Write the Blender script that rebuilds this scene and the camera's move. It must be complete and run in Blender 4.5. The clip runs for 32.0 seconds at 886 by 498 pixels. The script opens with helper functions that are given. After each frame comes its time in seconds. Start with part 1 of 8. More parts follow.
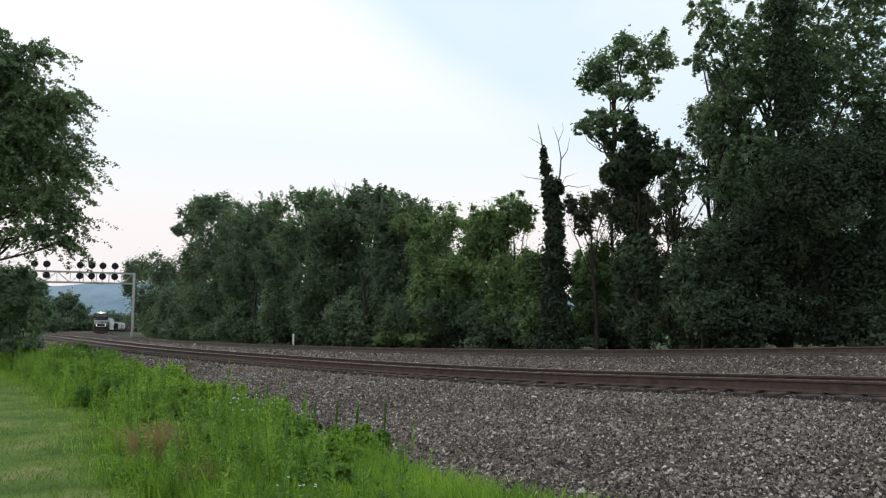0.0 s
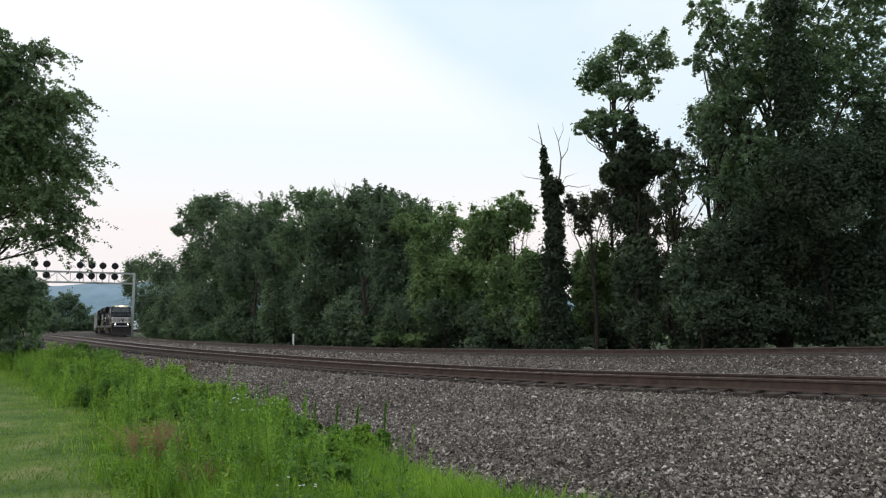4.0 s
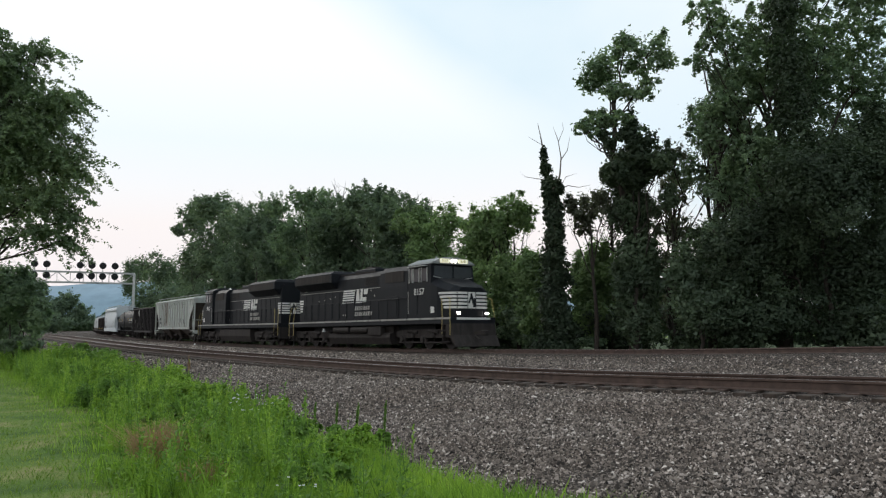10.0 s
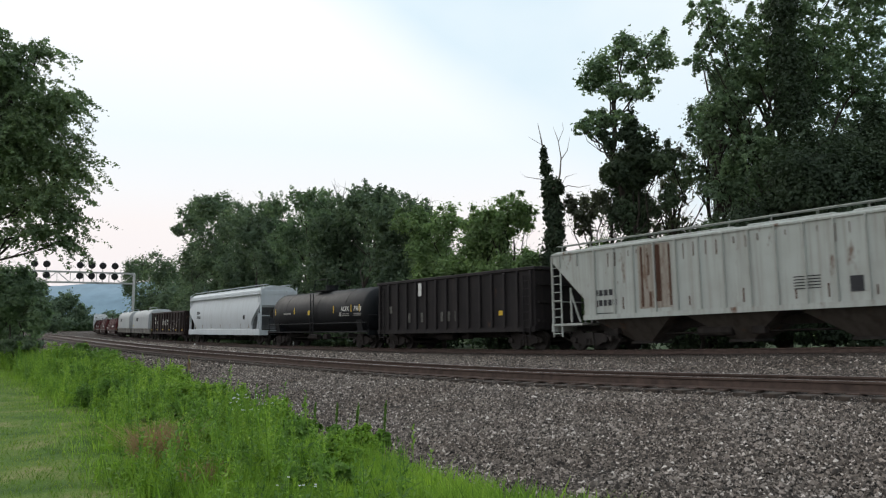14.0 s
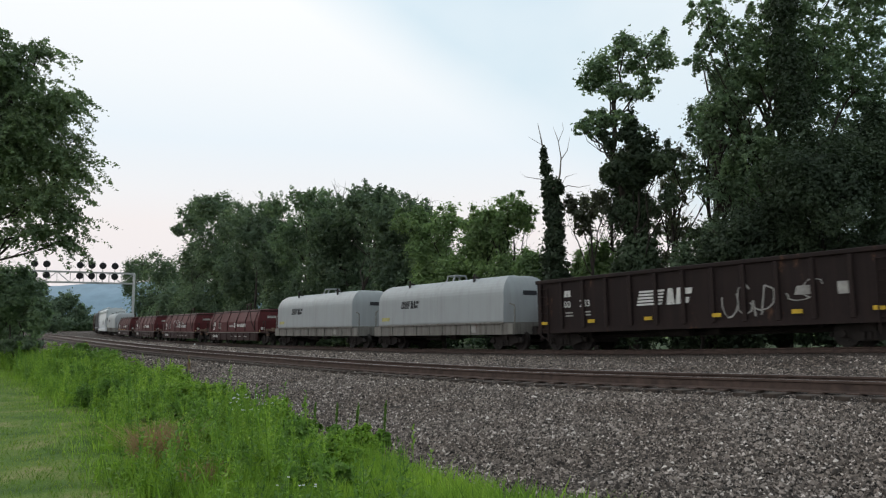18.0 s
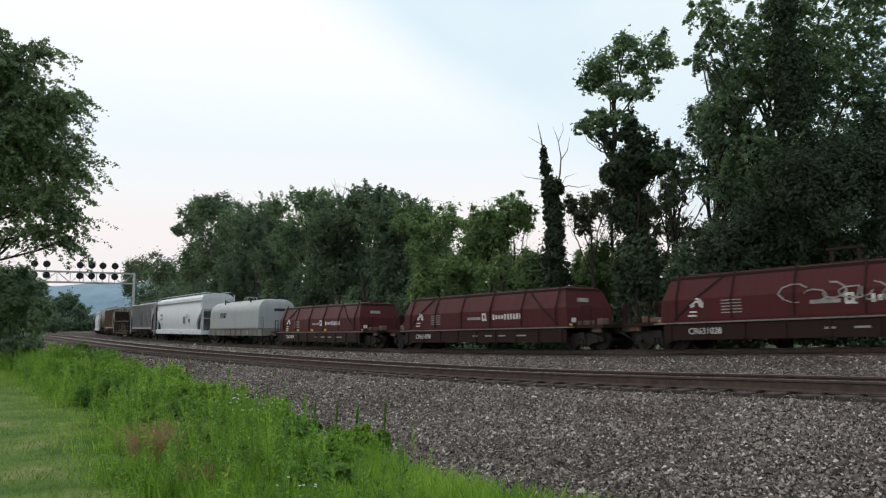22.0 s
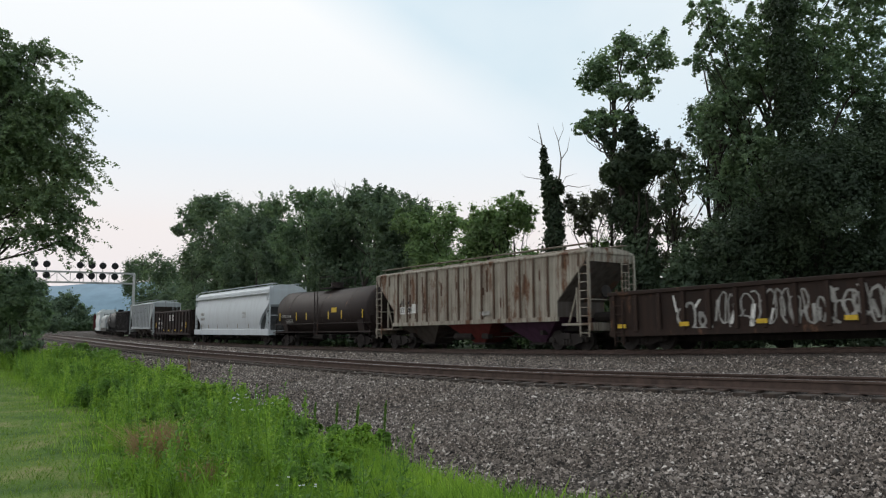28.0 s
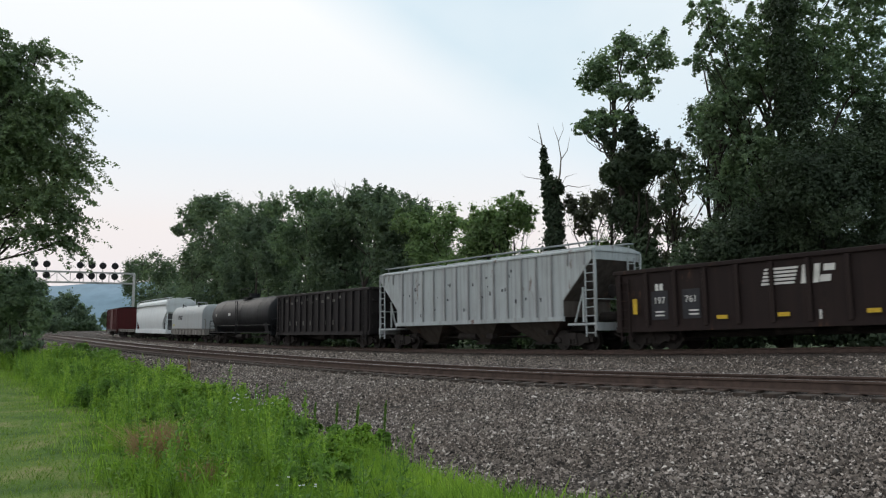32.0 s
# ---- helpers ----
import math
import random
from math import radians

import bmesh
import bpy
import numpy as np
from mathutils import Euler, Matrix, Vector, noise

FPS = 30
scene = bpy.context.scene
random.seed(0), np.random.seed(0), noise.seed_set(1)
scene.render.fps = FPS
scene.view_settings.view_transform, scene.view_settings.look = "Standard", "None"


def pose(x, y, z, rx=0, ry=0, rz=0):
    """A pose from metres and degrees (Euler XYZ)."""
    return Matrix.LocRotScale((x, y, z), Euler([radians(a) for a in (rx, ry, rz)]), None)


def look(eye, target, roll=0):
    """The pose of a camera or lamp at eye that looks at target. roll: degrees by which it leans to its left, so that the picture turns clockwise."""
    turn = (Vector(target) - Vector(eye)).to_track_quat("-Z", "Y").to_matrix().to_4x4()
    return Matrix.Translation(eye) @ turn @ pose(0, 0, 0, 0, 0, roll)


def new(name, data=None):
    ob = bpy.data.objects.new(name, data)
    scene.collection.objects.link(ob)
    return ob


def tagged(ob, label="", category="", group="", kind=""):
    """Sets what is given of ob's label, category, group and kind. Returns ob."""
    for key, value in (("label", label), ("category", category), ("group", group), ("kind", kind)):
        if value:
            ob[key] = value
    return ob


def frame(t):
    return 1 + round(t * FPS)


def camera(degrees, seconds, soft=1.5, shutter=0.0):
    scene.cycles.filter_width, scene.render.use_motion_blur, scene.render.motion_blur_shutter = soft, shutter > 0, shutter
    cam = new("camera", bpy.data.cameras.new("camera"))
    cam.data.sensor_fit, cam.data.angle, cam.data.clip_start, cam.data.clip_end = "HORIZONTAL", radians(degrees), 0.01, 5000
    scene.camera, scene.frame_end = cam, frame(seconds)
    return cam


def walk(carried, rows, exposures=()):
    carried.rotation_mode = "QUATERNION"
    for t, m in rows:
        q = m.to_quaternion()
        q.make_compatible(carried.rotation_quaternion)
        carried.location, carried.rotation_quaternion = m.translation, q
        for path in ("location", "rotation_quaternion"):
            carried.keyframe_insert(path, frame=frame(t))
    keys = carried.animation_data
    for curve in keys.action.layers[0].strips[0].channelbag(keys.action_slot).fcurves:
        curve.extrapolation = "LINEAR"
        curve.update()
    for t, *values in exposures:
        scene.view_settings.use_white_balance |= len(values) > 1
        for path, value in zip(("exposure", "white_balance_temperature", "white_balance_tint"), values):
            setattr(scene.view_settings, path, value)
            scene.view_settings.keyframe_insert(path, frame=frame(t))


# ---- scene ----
# ---------------------------------------------------------------- camera
CAM_Z = 1.7
TILT = 5.75
cam = camera(58.2, 32.0, soft=1.2, shutter=0.15)
walk(cam, [(0.0, pose(0, 0, CAM_Z, 90 + TILT, 0, 0)), (32.0, pose(0, 0, CAM_Z, 90 + TILT, 0, 0))],
     exposures=[(0.0, 0.10), (14.5, 0.10), (16.5, 0.0), (18.0, 0.0), (20.0, 0.06), (24.0, 0.06), (25.5, 0.0), (27.5, -0.02), (30.0, 0.04), (32.0, 0.0)])

# ---------------------------------------------------------------- sky and sun
world = bpy.data.worlds.new("hazy_evening_sky")
scene.world = world
world.use_nodes = True
wn, wl = world.node_tree.nodes, world.node_tree.links
wn.clear()
w_out = wn.new("ShaderNodeOutputWorld")
w_bg = wn.new("ShaderNodeBackground")
w_sky = wn.new("ShaderNodeTexSky")
w_sky.sky_type = "NISHITA"
w_sky.sun_disc = False
w_sky.sun_elevation = radians(24)
w_sky.sun_rotation = radians(-40)
w_sky.air_density, w_sky.dust_density, w_sky.ozone_density = 1.3, 3.0, 1.5
w_scale = wn.new("ShaderNodeMix")
w_scale.data_type, w_scale.blend_type = "RGBA", "MULTIPLY"
w_scale.inputs[0].default_value = 1.0
w_scale.inputs[7].default_value = (0.09, 0.09, 0.09, 1)
wl.new(w_sky.outputs[0], w_scale.inputs[6])
w_geo = wn.new("ShaderNodeTexCoord")
w_map = wn.new("ShaderNodeMapping")
w_map.inputs["Location"].default_value = (0.35, 0.1, 0.62)
w_map.inputs["Scale"].default_value = (1.0, 1.0, 1.6)
w_map.inputs["Rotation"].default_value = (0, radians(-32), 0)
w_noise = wn.new("ShaderNodeTexNoise")
w_noise.inputs["Scale"].default_value = 1.9
w_noise.inputs["Detail"].default_value = 5
w_noise.inputs["Roughness"].default_value = 0.45
w_ramp = wn.new("ShaderNodeValToRGB")
w_ramp.color_ramp.elements[0].position, w_ramp.color_ramp.elements[1].position = 0.40, 0.56
wl.new(w_geo.outputs["Generated"], w_map.inputs[0])
wl.new(w_map.outputs[0], w_noise.inputs["Vector"])
wl.new(w_noise.outputs[0], w_ramp.inputs[0])
w_sep = wn.new("ShaderNodeSeparateXYZ")
wl.new(w_geo.outputs["Generated"], w_sep.inputs[0])
# a white haze that is pinker at the horizon and paler blue where the cloud is thin
w_hor = wn.new("ShaderNodeValToRGB")
w_hor.color_ramp.elements[0].position, w_hor.color_ramp.elements[0].color = 0.03, (0.73, 0.68, 0.69, 1)
w_hor.color_ramp.elements[1].position, w_hor.color_ramp.elements[1].color = 0.125, (0.755, 0.715, 0.712, 1)
for _p, _c in ((0.165, (0.735, 0.742, 0.758, 1)), (0.225, (0.685, 0.748, 0.80, 1)), (0.30, (0.755, 0.79, 0.815, 1)), (0.42, (0.83, 0.84, 0.85, 1)), (0.75, (1.12, 1.14, 1.17, 1))):
    w_hor.color_ramp.elements.new(_p).color = _c
wl.new(w_sep.outputs[2], w_hor.inputs[0])
w_thin = wn.new("ShaderNodeMix")
w_thin.data_type = "RGBA"
w_thin.inputs[0].default_value = 0.86
w_thin.inputs[7].default_value = (0.545, 0.69, 0.775, 1)
wl.new(w_scale.outputs[2], w_thin.inputs[6])
w_dir = wn.new("ShaderNodeVectorMath")
w_dir.operation = "DOT_PRODUCT"
w_dir.inputs[1].default_value = (0.6, 0.0, 1.0)
wl.new(w_geo.outputs["Generated"], w_dir.inputs[0])
w_low = wn.new("ShaderNodeMapRange")
w_low.inputs[1].default_value, w_low.inputs[2].default_value = 0.275, 0.355
w_low.inputs[3].default_value, w_low.inputs[4].default_value = 0.0, 1.0
wl.new(w_dir.outputs["Value"], w_low.inputs[0])
w_blue = wn.new("ShaderNodeMath")
w_blue.operation = "MULTIPLY"
w_inv = wn.new("ShaderNodeMath")
w_inv.operation = "MULTIPLY_ADD"
w_inv.inputs[1].default_value, w_inv.inputs[2].default_value = -0.5, 1.0
wl.new(w_ramp.outputs[0], w_inv.inputs[0])
wl.new(w_inv.outputs[0], w_blue.inputs[0])
wl.new(w_low.outputs[0], w_blue.inputs[1])
w_mix = wn.new("ShaderNodeMix")
w_mix.data_type = "RGBA"
wl.new(w_blue.outputs[0], w_mix.inputs[0])
wl.new(w_hor.outputs[0], w_mix.inputs[6])
wl.new(w_thin.outputs[2], w_mix.inputs[7])
wl.new(w_mix.outputs[2], w_bg.inputs[0])
w_bg.inputs[1].default_value = 1.22
wl.new(w_bg.outputs[0], w_out.inputs[0])

sun_data = bpy.data.lights.new("sun", "SUN")
sun_data.energy, sun_data.angle, sun_data.color = 0.6, radians(25), (1.0, 0.94, 0.86)
sun = new("sun", sun_data)
sun.matrix_world = look((-60, 70, 45), (0, 0, 0))

# ---------------------------------------------------------------- small helpers


def mesh_from(name, verts, faces, mats, index=None, smooth=False):
    me = bpy.data.meshes.new(name)
    me.from_pydata(verts, [], faces)
    for m in mats:
        me.materials.append(m)
    if index is not None:
        me.polygons.foreach_set("material_index", index)
    if smooth:
        me.polygons.foreach_set("use_smooth", [True] * len(me.polygons))
    me.update()
    return me


def fast_mesh(name, verts, quads, mat):
    """A mesh of quads from numpy arrays."""
    me = bpy.data.meshes.new(name)
    n, k = quads.shape
    me.vertices.add(len(verts))
    me.vertices.foreach_set("co", np.asarray(verts, np.float32).ravel())
    me.loops.add(n * k)
    me.loops.foreach_set("vertex_index", np.asarray(quads, np.int32).ravel())
    me.polygons.add(n)
    me.polygons.foreach_set("loop_start", np.arange(0, n * k, k, dtype=np.int32))
    me.polygons.foreach_set("loop_total", np.full(n, k, np.int32))
    me.materials.append(mat)
    me.update(calc_edges=True)
    return me


def part(name, bm, material, parent, label="", smooth=False, at=None):
    """Links a bmesh, or a mesh, as one mesh object under a thing or a part."""
    if isinstance(bm, bmesh.types.BMesh):
        me = bpy.data.meshes.new(name)
        bmesh.ops.recalc_face_normals(bm, faces=bm.faces)
        bm.to_mesh(me)
        bm.free()
        me.materials.append(material)
        if smooth:
            for p in me.polygons:
                p.use_smooth = True
    else:
        me = bm
    ob = new(name, me)
    ob.parent = parent
    if at is not None:
        ob.matrix_basis = at
    if label:
        tagged(ob, label)
    return ob


def box(bm, x, y, z, sx, sy, sz, bevel=0.0, m=None):
    """A box by its centre and full sizes."""
    r = bmesh.ops.create_cube(bm, size=1.0)
    for v in r["verts"]:
        v.co = Vector((x + v.co.x * sx, y + v.co.y * sy, z + v.co.z * sz))
    if bevel:
        es = list({e for v in r["verts"] for e in v.link_edges})
        bmesh.ops.bevel(bm, geom=es, offset=bevel, segments=1, affect="EDGES")
    if m is not None:
        bmesh.ops.transform(bm, matrix=m, verts=r["verts"])
    return bm


def rod(bm, a, b, r, n=8, r2=None):
    """A round bar from a to b."""
    a, b = Vector(a), Vector(b)
    d = b - a
    q = d.to_track_quat("Z", "Y").to_matrix().to_4x4()
    bmesh.ops.create_cone(bm, cap_ends=True, segments=n, radius1=r, radius2=r if r2 is None else r2, depth=d.length,
                          matrix=Matrix.Translation((a + b) / 2) @ q)
    return bm


def bar(bm, a, b, w, h=None):
    """A square bar from a to b."""
    a, b = Vector(a), Vector(b)
    d = b - a
    q = d.to_track_quat("X", "Z").to_matrix().to_4x4()
    bmesh.ops.create_cube(bm, size=1.0, matrix=Matrix.Translation((a + b) / 2) @ q @ Matrix.Diagonal((d.length, w, h or w, 1)))
    return bm


def prism(bm, outline, y0, y1, axis="y"):
    """Extrudes an outline of (a, b): along y the pairs are (x, z), along x they are (y, z), along z they are (x, y)."""
    def at(a, b, c):
        return {"y": (a, c, b), "x": (c, a, b), "z": (a, b, c)}[axis]
    lo = [bm.verts.new(at(a, b, y0)) for a, b in outline]
    hi = [bm.verts.new(at(a, b, y1)) for a, b in outline]
    n = len(outline)
    bm.faces.new(lo)
    bm.faces.new(list(reversed(hi)))
    for i in range(n):
        bm.faces.new((lo[i], lo[(i + 1) % n], hi[(i + 1) % n], hi[i]))
    return bm


def B():
    return bmesh.new()


def empty(name, m=None):
    ob = new(name)
    ob.empty_display_size = 0.3
    if m is not None:
        ob.matrix_world = m
    return ob


# ---------------------------------------------------------------- the line of the tracks
# u runs along the far track in the way the train goes, w across it towards the lawn
PU = np.linspace(-760, 440, 12001)
_ue = np.clip(PU, -170, 60)
PH = 0.608264 + 0.00182244 * _ue + 7.47e-06 * _ue ** 2 / 2 - 0.0012 * np.clip(-185 - PU, 0, 260)
_h = PU[1] - PU[0]
_sx, _sy = np.sin(PH), -np.cos(PH)
PX = np.concatenate([[0], np.cumsum((_sx[1:] + _sx[:-1]) / 2 * _h)])
PY = np.concatenate([[0], np.cumsum((_sy[1:] + _sy[:-1]) / 2 * _h)])
PX += -9.8955 - np.interp(0, PU, PX)
PY += 55.422 - np.interp(0, PU, PY)
PX, PY = PX + 1.5 * np.cos(PH), PY + 1.5 * np.sin(PH)


def smooth_table(us, zs, width=9.0):
    k = np.exp(-0.5 * (np.arange(-300, 301) * _h / width) ** 2)
    raw = np.interp(PU, us, zs)
    return np.convolve(np.pad(raw, 300, mode="edge"), k / k.sum(), mode="valid")


# heights of the two rail heads along the line
ZF = smooth_table([-170, -90, -45, -15, 10, 25, 33, 40, 60], [0.78, 0.61, 0.44, 0.42, 0.55, 0.755, 0.94, 1.27, 1.40], 5)
ZN = smooth_table([-170, -60, -25, -10, 5, 15, 21, 26, 32, 38, 44, 60], [0.95, 1.22, 1.24, 1.12, 0.90, 0.79, 0.765, 0.75, 0.73, 0.775, 0.955, 1.15], 3)
W_NEAR = 14.25


def on_line(u, w=0.0):
    x, y, p = np.interp(u, PU, PX), np.interp(u, PU, PY), np.interp(u, PU, PH)
    return x - w * np.cos(p), y - w * np.sin(p)


def z_far(u):
    return np.interp(u, PU, ZF)


def z_near(u):
    return np.interp(u, PU, ZN)


def heading(u):
    return np.interp(u, PU, PH)

# ---------------------------------------------------------------- materials


def node_mat(name):
    m = bpy.data.materials.new(name)
    m.use_nodes = True
    nt = m.node_tree
    return m, nt.nodes, nt.links, nt.nodes["Principled BSDF"]


def ramp(nodes, stops):
    r = nodes.new("ShaderNodeValToRGB")
    while len(r.color_ramp.elements) < len(stops):
        r.color_ramp.elements.new(0.5)
    for e, (p, c) in zip(r.color_ramp.elements, stops):
        e.position, e.color = p, (*c, 1)
    return r


def noise_tex(nodes, links, scale, detail=4, rough=0.55, stretch=None, coord="Object"):
    tc = nodes.new("ShaderNodeTexCoord")
    mp = nodes.new("ShaderNodeMapping")
    if stretch:
        mp.inputs["Scale"].default_value = stretch
    links.new(tc.outputs[coord], mp.inputs[0])
    n = nodes.new("ShaderNodeTexNoise")
    n.inputs["Scale"].default_value, n.inputs["Detail"].default_value, n.inputs["Roughness"].default_value = scale, detail, rough
    links.new(mp.outputs[0], n.inputs["Vector"])
    return n


def mix_rgb(nodes, links, fac, a, b, blend="MIX"):
    m = nodes.new("ShaderNodeMix")
    m.data_type, m.blend_type = "RGBA", blend
    for sock, v in ((m.inputs[0], fac), (m.inputs[6], a), (m.inputs[7], b)):
        if isinstance(v, (int, float)):
            sock.default_value = v
        elif isinstance(v, tuple):
            sock.default_value = (*v, 1)
        else:
            links.new(v, sock)
    return m.outputs[2]


def bump(nodes, links, height, strength, dist, bsdf):
    b = nodes.new("ShaderNodeBump")
    b.inputs["Strength"].default_value, b.inputs["Distance"].default_value = strength, dist
    links.new(height, b.inputs["Height"])
    links.new(b.outputs[0], bsdf.inputs["Normal"])


def paint(name, colour, dirt=(0.09, 0.07, 0.055), amount=0.5, rust=0.0, rough=0.55, streak=1.0, gloss=0.14):
    """Weathered paint on steel: broad grime, streaks that run down the sheet, and rust spots."""
    m, N, L, b = node_mat(name)
    broad = noise_tex(N, L, 0.9, 5, 0.6)
    runs = noise_tex(N, L, 2.2, 6, 0.62, (1.6 * streak, 1.6 * streak, 0.10))
    fine = noise_tex(N, L, 14.0, 4, 0.6)
    r1 = ramp(N, [(0.42, (0, 0, 0)), (0.72, (1, 1, 1))])
    r2 = ramp(N, [(0.45, (0, 0, 0)), (0.75, (1, 1, 1))])
    L.new(broad.outputs[0], r1.inputs[0])
    L.new(runs.outputs[0], r2.inputs[0])
    k1 = N.new("ShaderNodeMath")
    k1.operation = "MULTIPLY"
    k1.inputs[1].default_value = amount * 0.8
    L.new(r1.outputs[0], k1.inputs[0])
    k2 = N.new("ShaderNodeMath")
    k2.operation = "MULTIPLY"
    k2.inputs[1].default_value = amount
    L.new(r2.outputs[0], k2.inputs[0])
    c = mix_rgb(N, L, k1.outputs[0], colour, tuple(0.55 * a + 0.45 * d for a, d in zip(colour, dirt)))
    c = mix_rgb(N, L, k2.outputs[0], c, dirt)
    if rust:
        spots = noise_tex(N, L, 1.7, 8, 0.7, (1.0, 1.0, 0.35))
        r3 = ramp(N, [(0.64 - 0.2 * rust, (0, 0, 0)), (0.72 - 0.16 * rust, (1, 1, 1))])
        L.new(spots.outputs[0], r3.inputs[0])
        rc = ramp(N, [(0.3, (0.075, 0.036, 0.021)), (0.7, (0.175, 0.090, 0.052))])
        L.new(fine.outputs[0], rc.inputs[0])
        c = mix_rgb(N, L, r3.outputs[0], c, rc.outputs[0])
    rr = N.new("ShaderNodeMapRange")
    rr.inputs[3].default_value, rr.inputs[4].default_value = rough - 0.1, min(0.95, rough + 0.25)
    L.new(runs.outputs[0], rr.inputs[0])
    L.new(rr.outputs[0], b.inputs["Roughness"])
    L.new(c, b.inputs["Base Color"])
    b.inputs["Specular IOR Level"].default_value = gloss
    bump(N, L, fine.outputs[0], 0.12, 0.01, b)
    return m


def leaf_mat(name, dark, mid, light, trans=0.42, patch=0.35):
    m, N, L, b = node_mat(name)
    g = N.new("ShaderNodeNewGeometry")
    r = ramp(N, [(0.0, dark), (0.55, mid), (1.0, light)])
    big = noise_tex(N, L, patch, 3, 0.5)
    mixv = N.new("ShaderNodeMath")
    mixv.operation = "MULTIPLY_ADD"
    mixv.inputs[1].default_value, mixv.inputs[2].default_value = 0.42, -0.42
    L.new(g.outputs["Random Per Island"], mixv.inputs[0])
    add = N.new("ShaderNodeMath")
    add.operation = "MULTIPLY_ADD"
    add.inputs[1].default_value = 1.5
    L.new(big.outputs[0], add.inputs[0])
    L.new(mixv.outputs[0], add.inputs[2])
    sub = N.new("ShaderNodeMath")
    sub.operation = "SUBTRACT"
    sub.inputs[1].default_value = 0.08
    L.new(add.outputs[0], sub.inputs[0])
    L.new(sub.outputs[0], r.inputs[0])
    L.new(r.outputs[0], b.inputs["Base Color"])
    b.inputs["Roughness"].default_value = 0.6
    b.inputs["Specular IOR Level"].default_value = 0.25
    t = N.new("ShaderNodeBsdfTranslucent")
    tc = mix_rgb(N, L, 1.0, r.outputs[0], (1.12, 1.22, 0.78), "MULTIPLY")
    L.new(tc, t.inputs[0])
    s = N.new("ShaderNodeMixShader")
    s.inputs[0].default_value = trans
    L.new(b.outputs[0], s.inputs[1])
    L.new(t.outputs[0], s.inputs[2])
    L.new(s.outputs[0], N["Material Output"].inputs[0])
    return m


def ground_mat(name, stops, scale, fine_scale, bump_d, stretch=None, detail=6, rough=0.95):
    m, N, L, b = node_mat(name)
    big = noise_tex(N, L, scale, detail, 0.62, stretch)
    r = ramp(N, stops)
    L.new(big.outputs[0], r.inputs[0])
    fine = noise_tex(N, L, fine_scale, 5, 0.7)
    rf = ramp(N, [(0.3, (0.55, 0.55, 0.55)), (0.7, (1.3, 1.3, 1.3))])
    L.new(fine.outputs[0], rf.inputs[0])
    L.new(mix_rgb(N, L, 1.0, r.outputs[0], rf.outputs[0], "MULTIPLY"), b.inputs["Base Color"])
    b.inputs["Roughness"].default_value = rough
    b.inputs["Specular IOR Level"].default_value = 0.2
    bump(N, L, fine.outputs[0], 0.8, bump_d, b)
    return m


STONE_STOPS = [(0.0, (0.010, 0.008, 0.0065)), (0.36, (0.085, 0.069, 0.0575)), (0.76, (0.190, 0.157, 0.132)), (0.94, (0.325, 0.277, 0.239)), (0.99, (0.58, 0.52, 0.465))]


def stone_mat(name):
    """Crushed stone: mid greys with some brown and a few pale pieces, a shade for every stone."""
    m, N, L, b = node_mat(name)
    g = N.new("ShaderNodeNewGeometry")
    r = ramp(N, STONE_STOPS)
    L.new(g.outputs["Random Per Island"], r.inputs[0])
    big = noise_tex(N, L, 0.5, 4, 0.6)
    rb = ramp(N, [(0.35, (0.82, 0.78, 0.76)), (0.65, (1.1, 1.1, 1.12))])
    L.new(big.outputs[0], rb.inputs[0])
    L.new(mix_rgb(N, L, 1.0, r.outputs[0], rb.outputs[0], "MULTIPLY"), b.inputs["Base Color"])
    b.inputs["Roughness"].default_value = 0.9
    b.inputs["Specular IOR Level"].default_value = 0.25
    return m


def gravel_mat(name, scale):
    """Packed crushed stone: a shade and a tilt for every small stone, dark gaps between."""
    m, N, L, b = node_mat(name)
    tc = N.new("ShaderNodeTexCoord")
    vo = N.new("ShaderNodeTexVoronoi")
    vo.inputs["Scale"].default_value = scale
    vo.inputs["Randomness"].default_value = 1.0
    L.new(tc.outputs["Object"], vo.inputs["Vector"])
    sep = N.new("ShaderNodeSeparateColor")
    L.new(vo.outputs["Color"], sep.inputs[0])
    r = ramp(N, STONE_STOPS)
    L.new(sep.outputs[0], r.inputs[0])
    gap = ramp(N, [(0.26, (1, 1, 1)), (0.54, (0.22, 0.20, 0.19))])
    L.new(vo.outputs["Distance"], gap.inputs[0])
    c = mix_rgb(N, L, 1.0, r.outputs[0], gap.outputs[0], "MULTIPLY")
    big = noise_tex(N, L, 0.5, 4, 0.6)
    rb = ramp(N, [(0.35, (0.80, 0.76, 0.74)), (0.65, (1.1, 1.1, 1.12))])
    L.new(big.outputs[0], rb.inputs[0])
    L.new(mix_rgb(N, L, 1.0, c, rb.outputs[0], "MULTIPLY"), b.inputs["Base Color"])
    b.inputs["Roughness"].default_value = 0.92
    b.inputs["Specular IOR Level"].default_value = 0.2
    inv = N.new("ShaderNodeMath")
    inv.operation = "MULTIPLY_ADD"
    inv.inputs[1].default_value = -1.0
    L.new(vo.outputs["Distance"], inv.inputs[0])
    L.new(sep.outputs[1], inv.inputs[2])
    bump(N, L, inv.outputs[0], 0.9, 0.03, b)
    return m


